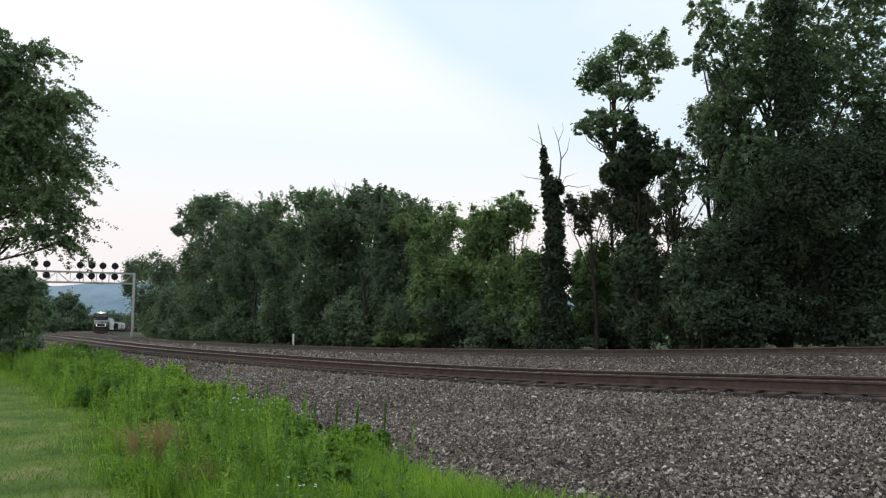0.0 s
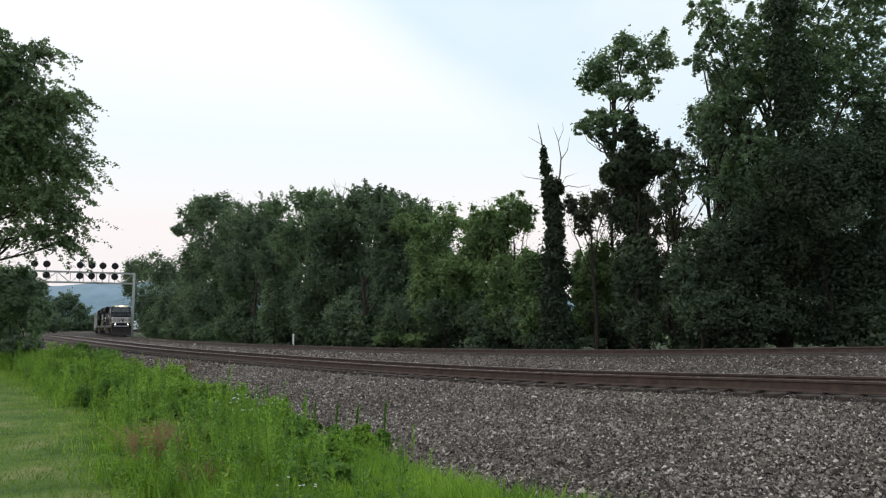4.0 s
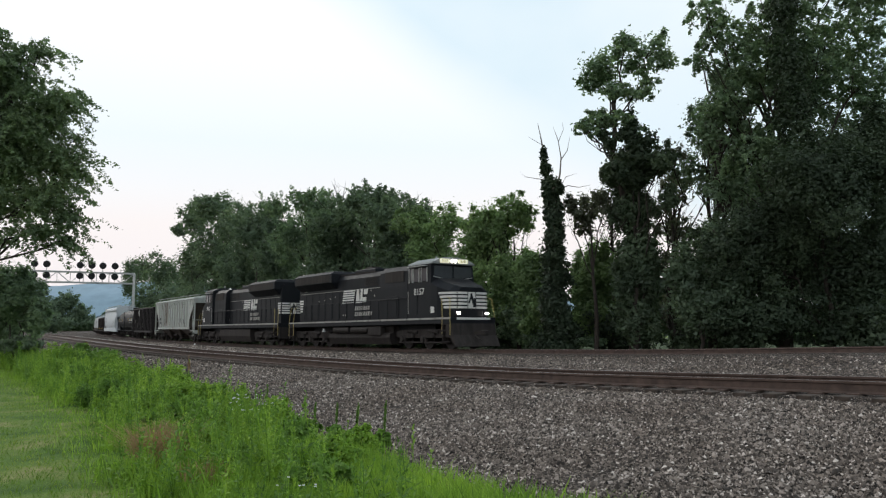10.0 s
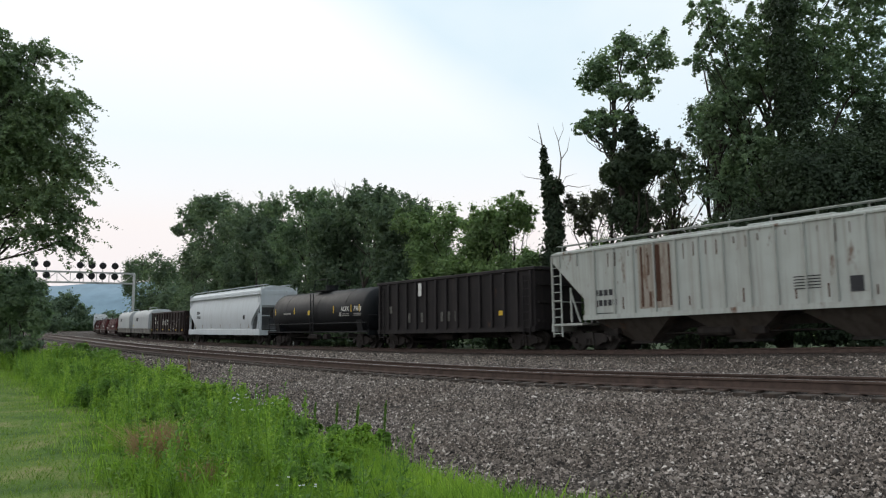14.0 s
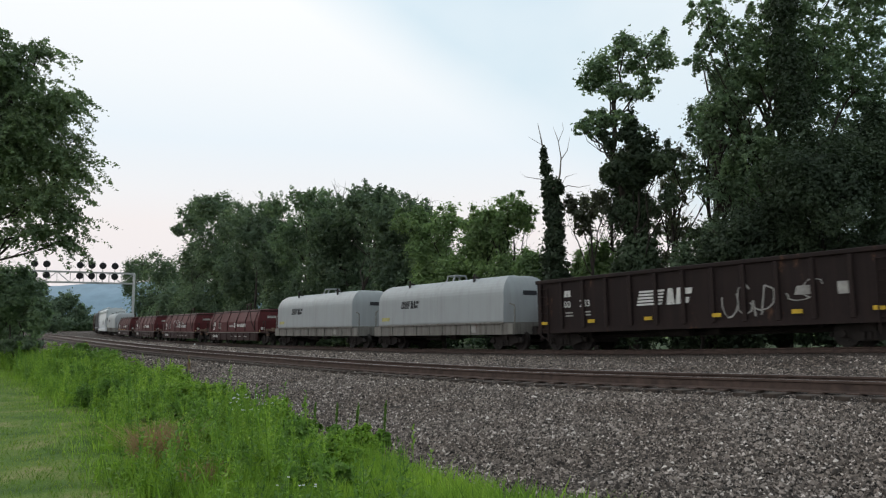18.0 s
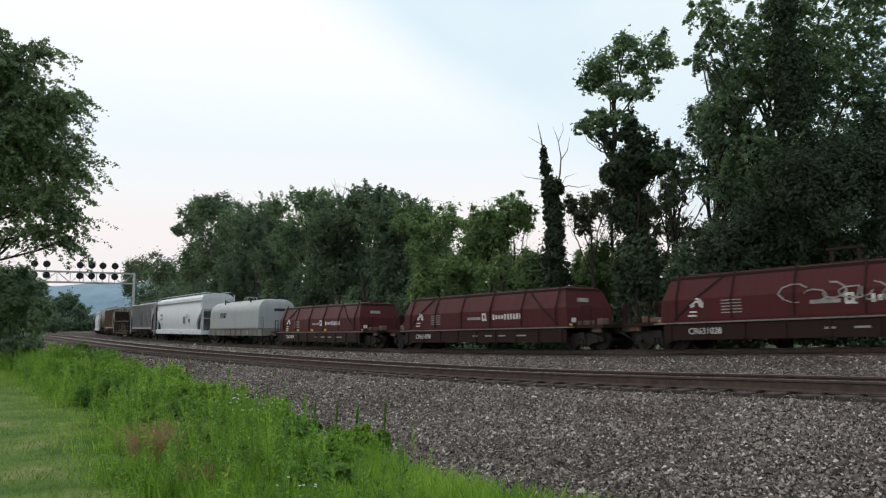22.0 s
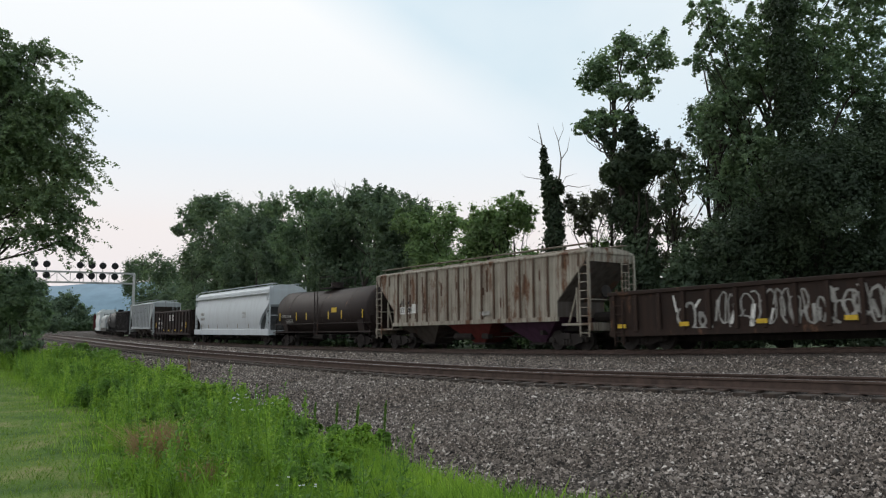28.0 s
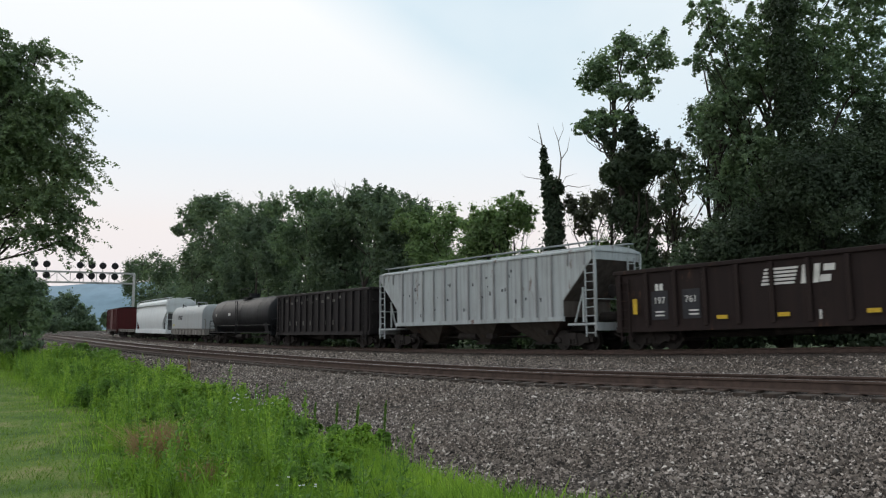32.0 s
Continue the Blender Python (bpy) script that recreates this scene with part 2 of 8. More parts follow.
def plain(name, colour, rough=0.6, metal=0.0, vary=0.25, scale=6.0):
    m, N, L, b = node_mat(name)
    n = noise_tex(N, L, scale, 5, 0.6)
    lo, hi = tuple(c * (1 - vary) for c in colour), tuple(min(1, c * (1 + vary)) for c in colour)
    r = ramp(N, [(0.3, lo), (0.7, hi)])
    L.new(n.outputs[0], r.inputs[0])
    L.new(r.outputs[0], b.inputs["Base Color"])
    b.inputs["Roughness"].default_value, b.inputs["Metallic"].default_value = rough, metal
    b.inputs["Specular IOR Level"].default_value = 0.3
    return m


def lamp_mat(name, colour, strength):
    m, N, L, b = node_mat(name)
    b.inputs["Base Color"].default_value = (*colour, 1)
    b.inputs["Emission Color"].default_value = (*colour, 1)
    b.inputs["Emission Strength"].default_value = strength
    return m


M_LAWN = ground_mat("lawn", [(0.34, (0.045, 0.095, 0.018)), (0.47, (0.095, 0.165, 0.028)), (0.56, (0.140, 0.195, 0.042)), (0.70, (0.25, 0.24, 0.10))], 0.85, 30.0, 0.03, detail=8)
M_FIELD = ground_mat("wood_floor", [(0.3, (0.03, 0.05, 0.018)), (0.7, (0.06, 0.075, 0.03))], 0.5, 9.0, 0.05)
M_BALLAST = gravel_mat("ballast_fines", 42.0)
M_STONE = stone_mat("crushed_stone")
M_RAIL = plain("rail_steel", (0.072, 0.048, 0.039), 0.7, 0.0, 0.35, 5.0)
M_RAILTOP = plain("polished_railhead", (0.42, 0.40, 0.38), 0.35, 0.9, 0.15, 3.0)
M_TIE = plain("creosote_tie", (0.055, 0.042, 0.034), 0.9, 0.0, 0.4, 9.0)
M_LEAF = leaf_mat("leaf_dark_green", (0.064, 0.094, 0.066), (0.132, 0.184, 0.118), (0.232, 0.300, 0.175))
M_LEAF_MID = leaf_mat("leaf_mid_green", (0.076, 0.117, 0.079), (0.158, 0.226, 0.139), (0.278, 0.366, 0.205))
M_LEAF_LIGHT = leaf_mat("leaf_light_green", (0.086, 0.136, 0.063), (0.178, 0.260, 0.115), (0.315, 0.425, 0.182))
M_VINE = leaf_mat("vine_dark_green", (0.042, 0.060, 0.040), (0.080, 0.114, 0.067), (0.145, 0.190, 0.102), 0.3)
# Dark ivy green; on the undergrowth it stands for shade at the wood's foot.
M_IVY_SHADE = leaf_mat("ivy_and_shade_green", (0.024, 0.036, 0.023), (0.042, 0.062, 0.036), (0.072, 0.098, 0.052), 0.25)
# Leaf green darkened for the shade low in the wood.
M_UNDERGROWTH_SHADE = leaf_mat("undergrowth_shade_green", (0.029, 0.043, 0.028), (0.052, 0.076, 0.045), (0.082, 0.112, 0.062), 0.28)
M_LAWNGRASS = leaf_mat("lawn_grass", (0.070, 0.140, 0.022), (0.150, 0.240, 0.034), (0.30, 0.335, 0.075), 0.35, 0.8)
M_LEAF_BLUE = leaf_mat("leaf_grey_green", (0.069, 0.100, 0.073), (0.130, 0.180, 0.122), (0.205, 0.270, 0.162))
M_WEED = leaf_mat("weed_green", (0.084, 0.158, 0.027), (0.215, 0.355, 0.050), (0.40, 0.535, 0.086), 0.4, 1.25)
M_WEED_DARK = leaf_mat("weed_dark", (0.054, 0.112, 0.026), (0.138, 0.250, 0.046), (0.255, 0.39, 0.072), 0.4, 1.25)
M_STRAW = leaf_mat("dead_stalks", (0.19, 0.120, 0.066), (0.34, 0.225, 0.130), (0.49, 0.345, 0.210), 0.2)
M_LEAF_LAWN = leaf_mat("leaf_lawn_tree", (0.078, 0.115, 0.070), (0.165, 0.222, 0.128), (0.285, 0.350, 0.185))
M_LEAF_RUSSET = leaf_mat("leaf_russet_green", (0.066, 0.074, 0.058), (0.125, 0.135, 0.098), (0.21, 0.205, 0.145))
M_BARK = plain("bark", (0.036, 0.029, 0.024), 0.95, 0.0, 0.45, 4.0)
M_BARK_PALE = plain("dead_bark", (0.17, 0.14, 0.12), 0.95, 0.0, 0.35, 4.0)
# Wooded hill with the blue of distant haze mixed into the base colour.
M_HILL = plain("wooded_hill_haze_tint", (0.21, 0.295, 0.36), 1.0, 0.0, 0.14, 0.02)
M_STEEL = plain("galvanised_steel", (0.42, 0.42, 0.41), 0.5, 0.4, 0.15, 3.0)
M_BLACK = plain("black_signal_paint", (0.012, 0.012, 0.013), 0.6, 0.0, 0.2, 5.0)
M_WHITE = plain("white_paint", (0.72, 0.72, 0.70), 0.6, 0.0, 0.1, 5.0)
M_RED = plain("faded_red_paint", (0.30, 0.07, 0.05), 0.7, 0.0, 0.2, 5.0)

# ---------------------------------------------------------------- ground, ballast bed, tracks
G = 3000.0
_gx = np.array([-G, -900, -300, -120, -60, -40, -30, -24, -19, -15, -12, -9, -6, -3, 0, 3, 6, 9, 14, 20, 30, 45, 80, 200, 700, G])
_gy = np.array([-G, -600, -120, -30, -8, 0, 4, 7, 9, 11, 13, 16, 19, 23, 28, 34, 42, 55, 80, 130, 250, 500, 1000, 1800, G])
gv, gf = [], []
for yy in _gy:
    for xx in _gx:
        lump = 0.05 * noise.noise((xx * 0.2, yy * 0.2, 0.3)) if abs(xx) < 100 and -30 < yy < 140 else 0.0
        gv.append((xx, yy, lump - 0.03))
_nx = len(_gx)
for j in range(len(_gy) - 1):
    for i in range(_nx - 1):
        a = j * _nx + i
        gf.append((a, a + 1, a + 1 + _nx, a + _nx))
ground = new("ground", mesh_from("ground", gv, gf, [M_LAWN], smooth=True))
tagged(ground, "mown green lawn with pale dry patches", "lawn", kind="structure")


def bed_z(u, w):
    """Height of the stone bed at u, w."""
    zf, zn = z_far(u), z_near(u)
    foot = np.interp(u, [0, 15, 27, 36, 43], [18.0, 18.4, 19.4, 20.5, 21.2])
    ws = [-7.0, -2.7, -1.5, 1.4, 2.2, 4.5, 9.5, 12.3, 12.95, 15.44, 15.54, 16.3, foot, foot + 1.3]
    zs = [-0.15, zf - 0.36, zf - 0.2, zf - 0.2, zf - 0.27, 0.6 * zf + 0.4 * zn - 0.36, 0.25 * zf + 0.75 * zn - 0.40, zn - 0.27, zn - 0.225, zn - 0.225, zn - 0.275, zn - 0.295, 0.02, -0.15]
    return np.interp(w, ws, zs)


def bed_heights(u, w):
    """bed_z for many points, from a fine table."""
    ug, wg = np.linspace(u.min() - 0.5, u.max() + 0.5, 90), np.linspace(w.min() - 0.1, w.max() + 0.1, 80)
    tab = np.array([bed_z(a, wg) for a in ug])
    fu, fw = (u - ug[0]) / (ug[1] - ug[0]), (w - wg[0]) / (wg[1] - wg[0])
    i, j = np.clip(fu.astype(int), 0, 88), np.clip(fw.astype(int), 0, 78)
    a, b = fu - i, fw - j
    return tab[i, j] * (1 - a) * (1 - b) + tab[i + 1, j] * a * (1 - b) + tab[i, j + 1] * (1 - a) * b + tab[i + 1, j + 1] * a * b


us_bed = np.concatenate([np.arange(-600, -100, 8.0), np.arange(-100, 0, 2.0), np.arange(0, 62, 0.6), np.arange(62, 150, 6)])
ws_bed = np.array([-7.0, -4.5, -2.7, -1.5, 0, 1.4, 2.2, 3.2, 4.5, 6, 8, 9.5, 11, 12.3, 13.0, 14.2, 15.2, 15.44, 15.54, 15.9, 16.3, 17, 17.8, 18.6, 19.4, 20.3, 21.2, 22.5])
bv, bf = [], []
for uu_ in us_bed:
    for ww_ in ws_bed:
        x, y = on_line(uu_, ww_)
        z = float(bed_z(uu_, ww_)) + 0.03 * noise.noise((x * 0.9, y * 0.9, 1.7))
        bv.append((x, y, z))
_nw = len(ws_bed)
for j in range(len(us_bed) - 1):
    for i in range(_nw - 1):
        a = j * _nw + i
        bf.append((a, a + 1, a + 1 + _nw, a + _nw))
bed = new("ballast_bed", mesh_from("ballast_bed", bv, bf, [M_BALLAST], smooth=True))
tagged(bed, "raised bed of crushed grey stone under two tracks", "ballast", kind="structure")

# floor of the wood beyond the tracks
fv, ff = [], []
us_f = np.concatenate([np.arange(-600, 60, 12.0), np.arange(60, 160, 10)])
ws_f = np.array([-6.0, -9, -13, -20, -40, -90])
for uu_ in us_f:
    for ww_ in ws_f:
        x, y = on_line(uu_, ww_)
        fv.append((x, y, 0.12 + 0.25 * noise.noise((x * 0.15, y * 0.15, 4.0))))
for j in range(len(us_f) - 1):
    for i in range(len(ws_f) - 1):
        a = j * len(ws_f) + i
        ff.append((a, a + 1, a + 1 + len(ws_f), a + len(ws_f)))
wood_floor = new("ground_wood", mesh_from("ground_wood", fv, ff, [M_FIELD], smooth=True))
tagged(wood_floor, "dark leaf-littered ground under the trees", "ground", kind="structure")

RAIL_PROFILE = [(-0.076, 0.0), (0.076, 0.0), (0.076, 0.012), (0.012, 0.035), (0.010, 0.135), (0.036, 0.148), (0.037, 0.178), (0.028, 0.186),
                (-0.028, 0.186), (-0.037, 0.178), (-0.036, 0.148), (-0.010, 0.135), (-0.012, 0.035), (-0.076, 0.012)]


def rail_mesh(w, zfun, u0, u1):
    us = np.concatenate([np.arange(u0, -40, 6.0), np.arange(-40, 0, 2.0), np.arange(0, u1, 0.8)])
    v, f, idx = [], [], []
    k = len(RAIL_PROFILE)
    for u in us:
        x, y = on_line(u, w)
        p = heading(u)
        z = float(zfun(u)) - 0.186
        for a, b in RAIL_PROFILE:
            v.append((x - a * math.cos(p), y - a * math.sin(p), z + b))
    for j in range(len(us) - 1):
        for i in range(k):
            a, b = j * k + i, j * k + (i + 1) % k
            f.append((a, b, b + k, a + k))
            idx.append(1 if i == 7 else 0)
    return mesh_from("rail", v, f, [M_RAIL, M_RAILTOP], idx)


def make_track(label, w, zfun):
    tr = empty("track")
    tagged(tr, label, "railway track", group="main line tracks", kind="structure")
    for s in (-0.755, 0.755):
        part("rail", rail_mesh(w + s, zfun, -600, 150), None, tr, "rust-brown steel rail with polished head")
    return tr


track_far = make_track("rust-brown steel rails of the far track on wooden ties", 0.0, z_far)
track_near = make_track("rust-brown steel rails of the empty near track on wooden ties", W_NEAR, z_near)

# ---------------------------------------------------------------- stones of the bed


def scatter_stones(n, u0, u1, w0, w1, size, seed, lift=0.6):
    rng = np.random.default_rng(seed)
    u = rng.uniform(u0, u1, n)
    w = rng.uniform(w0, w1, n)
    x, y = np.interp(u, PU, PX), np.interp(u, PU, PY)
    p = np.interp(u, PU, PH)
    x, y = x - w * np.cos(p), y - w * np.sin(p)
    z = bed_heights(u, w)
    s = size * rng.lognormal(0, 0.26, n)
    # a rough angular chip: a crooked pyramid on a skewed base
    chip = np.array([[-1, -1, -0.6], [1, -1, -0.6], [1, 1, -0.6], [-1, 1, -0.6], [0, 0, 0.8]], float) * 0.6
    q = np.array([[0, 1, 4], [1, 2, 4], [2, 3, 4], [3, 0, 4]])
    v = chip[None] + rng.uniform(-0.34, 0.34, (n, 5, 3))
    v *= s[:, None, None] * rng.uniform(0.7, 1.2, (n, 1, 3))
    a, b = rng.uniform(0, 6.28, n), rng.uniform(-0.5, 0.5, n)
    ca, sa, cb, sb = np.cos(a)[:, None], np.sin(a)[:, None], np.cos(b)[:, None], np.sin(b)[:, None]
    v1 = np.stack([v[..., 0], v[..., 1] * cb - v[..., 2] * sb, v[..., 1] * sb + v[..., 2] * cb], -1)
    v2 = np.stack([v1[..., 0] * ca - v1[..., 1] * sa, v1[..., 0] * sa + v1[..., 1] * ca, v1[..., 2]], -1)
    v2 += np.stack([x, y, z + lift * s * rng.uniform(-0.2, 1.0, n)], -1)[:, None]
    f = (q[None] + 5 * np.arange(n)[:, None, None]).reshape(-1, 3)
    return fast_mesh("stones", v2.reshape(-1, 3), f, M_STONE)


for nm, args in (("shoulder", (128000, 37.5, 47.8, 15.62, 21.7, 0.0238, 3)), ("shoulder_mid", (66000, 25, 37.5, 15.62, 20.8, 0.026, 7)), ("shoulder_far", (30000, -14, 25, 15.9, 19.8, 0.042, 4)), ("between_far", (34000, -34, 16, 2.0, 12.9, 0.055, 8)),
                 ("between", (46000, 16, 47, 2.2, 12.8, 0.033, 5)), ("cribs", (9000, 20, 50, 12.9, 15.6, 0.032, 6, -0.6))):
    st = new("ballast_stones", scatter_stones(*args))
    tagged(st, "loose angular grey ballast stones on the track bed", "ballast", kind="stuff")

# ---------------------------------------------------------------- trees


def tube(points, radii, n=7):
    """A tapered tube through points; returns verts and faces."""
    v, f = [], []
    pts = [Vector(p) for p in points]
    for i, p in enumerate(pts):
        d = (pts[min(i + 1, len(pts) - 1)] - pts[max(i - 1, 0)]).normalized()
        a = d.orthogonal().normalized()
        b = d.cross(a)
        for k in range(n):
            t = 2 * math.pi * k / n
            v.append(p + (a * math.cos(t) + b * math.sin(t)) * radii[i])
    for i in range(len(pts) - 1):
        for k in range(n):
            a, b = i * n + k, i * n + (k + 1) % n
            f.append((a, b, b + n, a + n))
    f.append(tuple(range((len(pts) - 1) * n, len(pts) * n)))
    return v, f


def limb_mesh(name, limbs, mat):
    v, f = [], []
    for pts, rad in limbs:
        a, b = tube(pts, rad)
        o = len(v)
        v += a
        f += [tuple(i + o for i in q) for q in b]
    return mesh_from(name, v, f, [mat], smooth=True)


def wander(a, b, rng, k=5, amount=0.08):
    a, b = np.array(a, float), np.array(b, float)
    n = np.linalg.norm(b - a)
    out = []
    for i in range(k + 1):
        t = i / k
        off = rng.normal(0, amount * n * math.sin(math.pi * t) * 0.6, 3)
        out.append(tuple(a + (b - a) * t + off))
    return out


def leaf_cloud(blobs, n, size, rng, clump=0.34, droop=0.3, core=0.34, spray=0.0, fold=False):
    """Leaves over the blobs: a filled core, and tufts or hanging sprays that break up the outline. Each leaf is a pointed blade, or a folded one of four corners."""
    bl = np.array(blobs, float)
    wt = bl[:, 3] * bl[:, 4]
    wt /= wt.sum()
    places, outward, scale = [], [], []
    for k, b in enumerate(bl):
        m = max(30, int(n * wt[k]))
        axes = np.array([b[3], 0.8 * b[3], b[4]])
        # the core, filled evenly
        mc = int(m * core)
        d = rng.normal(0, 1, (mc, 3))
        d /= np.linalg.norm(d, axis=1)[:, None]
        ph = rng.uniform(0, 6.28, 6)
        lump = 0.74 + 0.11 * np.sin(5 * d[:, 0] + ph[0]) * np.sin(6 * d[:, 2] + ph[1]) + 0.10 * np.sin(9 * d[:, 2] + ph[2]) * np.sin(8 * d[:, 0] + ph[3]) + 0.06 * np.sin(15 * d[:, 0] + ph[4]) * np.sin(14 * d[:, 2] + ph[5])
        places.append((d * (lump * rng.uniform(0, 1, mc) ** 0.4)[:, None] + rng.normal(0, 0.05, (mc, 3))) * axes + b[:3])
        outward.append(d)
        scale.append(rng.uniform(0.9, 1.5, mc))
        # tufts round it
        nt = max(9, int(10 + 6 * min(4.0, b[3])))
        c = rng.normal(0, 1, (nt, 3))
        c /= np.linalg.norm(c, axis=1)[:, None]
        rad = clump * rng.uniform(0.5, 1.25, nt)
        c *= (rng.uniform(0.5, 1.12, nt) - 0.35 * rad)[:, None]
        mt = m - mc
        pick = rng.integers(0, nt, mt)
        d = rng.normal(0, 1, (mt, 3))
        d[:, 2] += 0.35
        d /= np.linalg.norm(d, axis=1)[:, None]
        q = (c[pick] + d * (rad[pick] * np.abs(rng.normal(0, 0.62, mt)))[:, None]) * axes + b[:3]
        if spray < 0:
            # feathery shoots that reach upward
            ns = max(8, mt // 40)
            pick2 = rng.integers(0, ns, mt)
            a = rng.normal(0, 1, (ns, 3))
            a /= np.linalg.norm(a, axis=1)[:, None]
            start = a * rng.uniform(0.35, 0.92, ns)[:, None] * axes + b[:3]
            way = a * np.array([0.7, 0.7, 0.3]) + rng.normal(0, 0.22, (ns, 3)) + np.array([0, 0, 0.75])
            ln = -spray * rng.uniform(0.4, 1.25, ns)[pick2]
            t = rng.uniform(0, 1, mt)
            q = start[pick2] + way[pick2] * (t * ln)[:, None] + rng.normal(0, 0.16, (mt, 3)) * (1.25 - 0.9 * t)[:, None]
        elif spray:
            # long sprays that reach outward and hang
            ns = max(6, mt // 46)
            pick2 = rng.integers(0, ns, mt)
            a = rng.normal(0, 1, (ns, 3))
            a /= np.linalg.norm(a, axis=1)[:, None]
            start = a * rng.uniform(0.35, 0.95, ns)[:, None] * axes + b[:3]
            way = a * np.array([1, 1, 0.5]) + rng.normal(0, 0.25, (ns, 3)) + np.array([0.45, 0, 0.1])
            ln = spray * rng.uniform(0.5, 1.2, ns)[pick2]
            t = rng.uniform(0, 1, mt)
            q = start[pick2] + way[pick2] * (t * ln)[:, None] - np.array([0, 0, 0.75]) * (t * t * ln)[:, None] + rng.normal(0, 0.05 + 0.02 * spray, (mt, 3)) * (1.2 - 0.6 * t)[:, None]
        places.append(q)
        outward.append(0.6 * d + 0.4 * c[pick])
        scale.append(rng.uniform(0.6, 1.25, mt))
    q = np.concatenate(places)
    out = np.concatenate(outward)
    m = len(q)
    s = size * np.concatenate(scale)
    face = out + rng.normal(0, 0.62, (m, 3)) + np.array([0, 0, 0.5])
    face /= np.linalg.norm(face, axis=1)[:, None] + 1e-9
    t = rng.uniform(0, 2 * math.pi, m)
    ax = np.stack([np.cos(t), np.sin(t), -0.9 * droop + rng.normal(0, 0.4, m)], -1)
    ax -= face * (ax * face).sum(1)[:, None]
    ax /= np.linalg.norm(ax, axis=1)[:, None] + 1e-9
    sd = np.cross(ax, face)
    w = s * rng.uniform(0.28, 0.42, m)
    if not fold:
        b0 = q - ax * s[:, None] * 0.45
        w = w[:, None] * 1.25
        v = np.stack([b0 + sd * w, q + ax * s[:, None] * 0.75, b0 - sd * w + face * w * 0.4], 1)
        return v.reshape(-1, 3), np.arange(3 * m).reshape(-1, 3)
    v = np.stack([q - ax * s[:, None] * 0.5, q + sd * w[:, None] + face * (w * 0.25)[:, None], q + ax * s[:, None] * 0.5,
                  q - sd * w[:, None] + face * (w * 0.25)[:, None]], 1)
    f = np.arange(4 * m).reshape(-1, 4)
    return v.reshape(-1, 3), f


TREE_SEED = [100]


def make_tree(kind, label, base, mat, leaf, n, blobs, clump=0.34, core=0.34, spray=0.0, vines=(), lift=0.0, bark=None, girth=None):
    TREE_SEED[0] += 1
    rng = np.random.default_rng(TREE_SEED[0])
    bx, by = base
    if 44 < by < 200:
        n, leaf = int(n * 1.25), leaf * 0.94
    top = max(b[2] for b in blobs)
    low = min(b[2] - b[4] for b in blobs)
    ob = empty(kind, Matrix.Translation((bx, by, 0)))
    tagged(ob, label, "shrub" if kind == "shrub" else "tree", group="trees beyond the tracks" if kind == "forest_tree" else "", kind="")
    local = [(x - bx, y - by, z, rx, rz) for x, y, z, rx, rz in blobs]
    g = girth or max(0.05, min(0.38, top * 0.018))
    limbs = []
    cx = float(np.mean([b[0] for b in local]))
    crest = (cx * 0.8, 0.0, 0.86 * top)
    trunk = wander((0, 0, -0.3), crest, rng, 8, 0.03)
    limbs.append((trunk, list(np.linspace(g, g * 0.25, 9))))
    for b in local:
        k = int(np.clip(b[2] / top * 7 - 1.5 + lift, 1, 7))
        a = trunk[k]
        end = (b[0], b[1], b[2] + 0.3 * b[4])
        r = g * 0.33 * (1 - 0.08 * k)
        mid = wander(a, end, rng, 5, 0.10)
        limbs.append((mid, list(np.linspace(r, 0.03, 6))))
        for _ in range(5):
            d = rng.normal(0, 1, 3)
            d /= np.linalg.norm(d)
            tip = (b[0] + d[0] * b[3] * 0.9, b[1] + d[1] * b[3] * 0.7, b[2] + abs(d[2]) * b[4] * 0.9)
            limbs.append((wander(mid[int(rng.integers(2, 5))], tip, rng, 3, 0.12), [r * 0.4, r * 0.3, r * 0.18, 0.012]))
    t = part("trunk", limb_mesh("trunk", limbs, bark or M_BARK), None, ob)
    v, f = leaf_cloud(local, n, leaf, rng, clump, 0.3, core, spray)
    v[:, 2] = np.maximum(v[:, 2], 0.05)
    c = part("crown", fast_mesh("crown", v, f, mat), None, ob)
    if vines:
        vl = [(x - bx, y - by, z, rx, rz) for x, y, z, rx, rz in vines]
        v, f = leaf_cloud(vl, int(sum(900 * b[3] * b[4] for b in vl)), leaf * 0.9, rng, 0.35, 0.9, 0.5)
        v[:, 2] = np.maximum(v[:, 2], 0.05)
        part("vines", fast_mesh("vines", v, f, M_IVY_SHADE), None, ob, "dark vines round the trunk")
    return ob



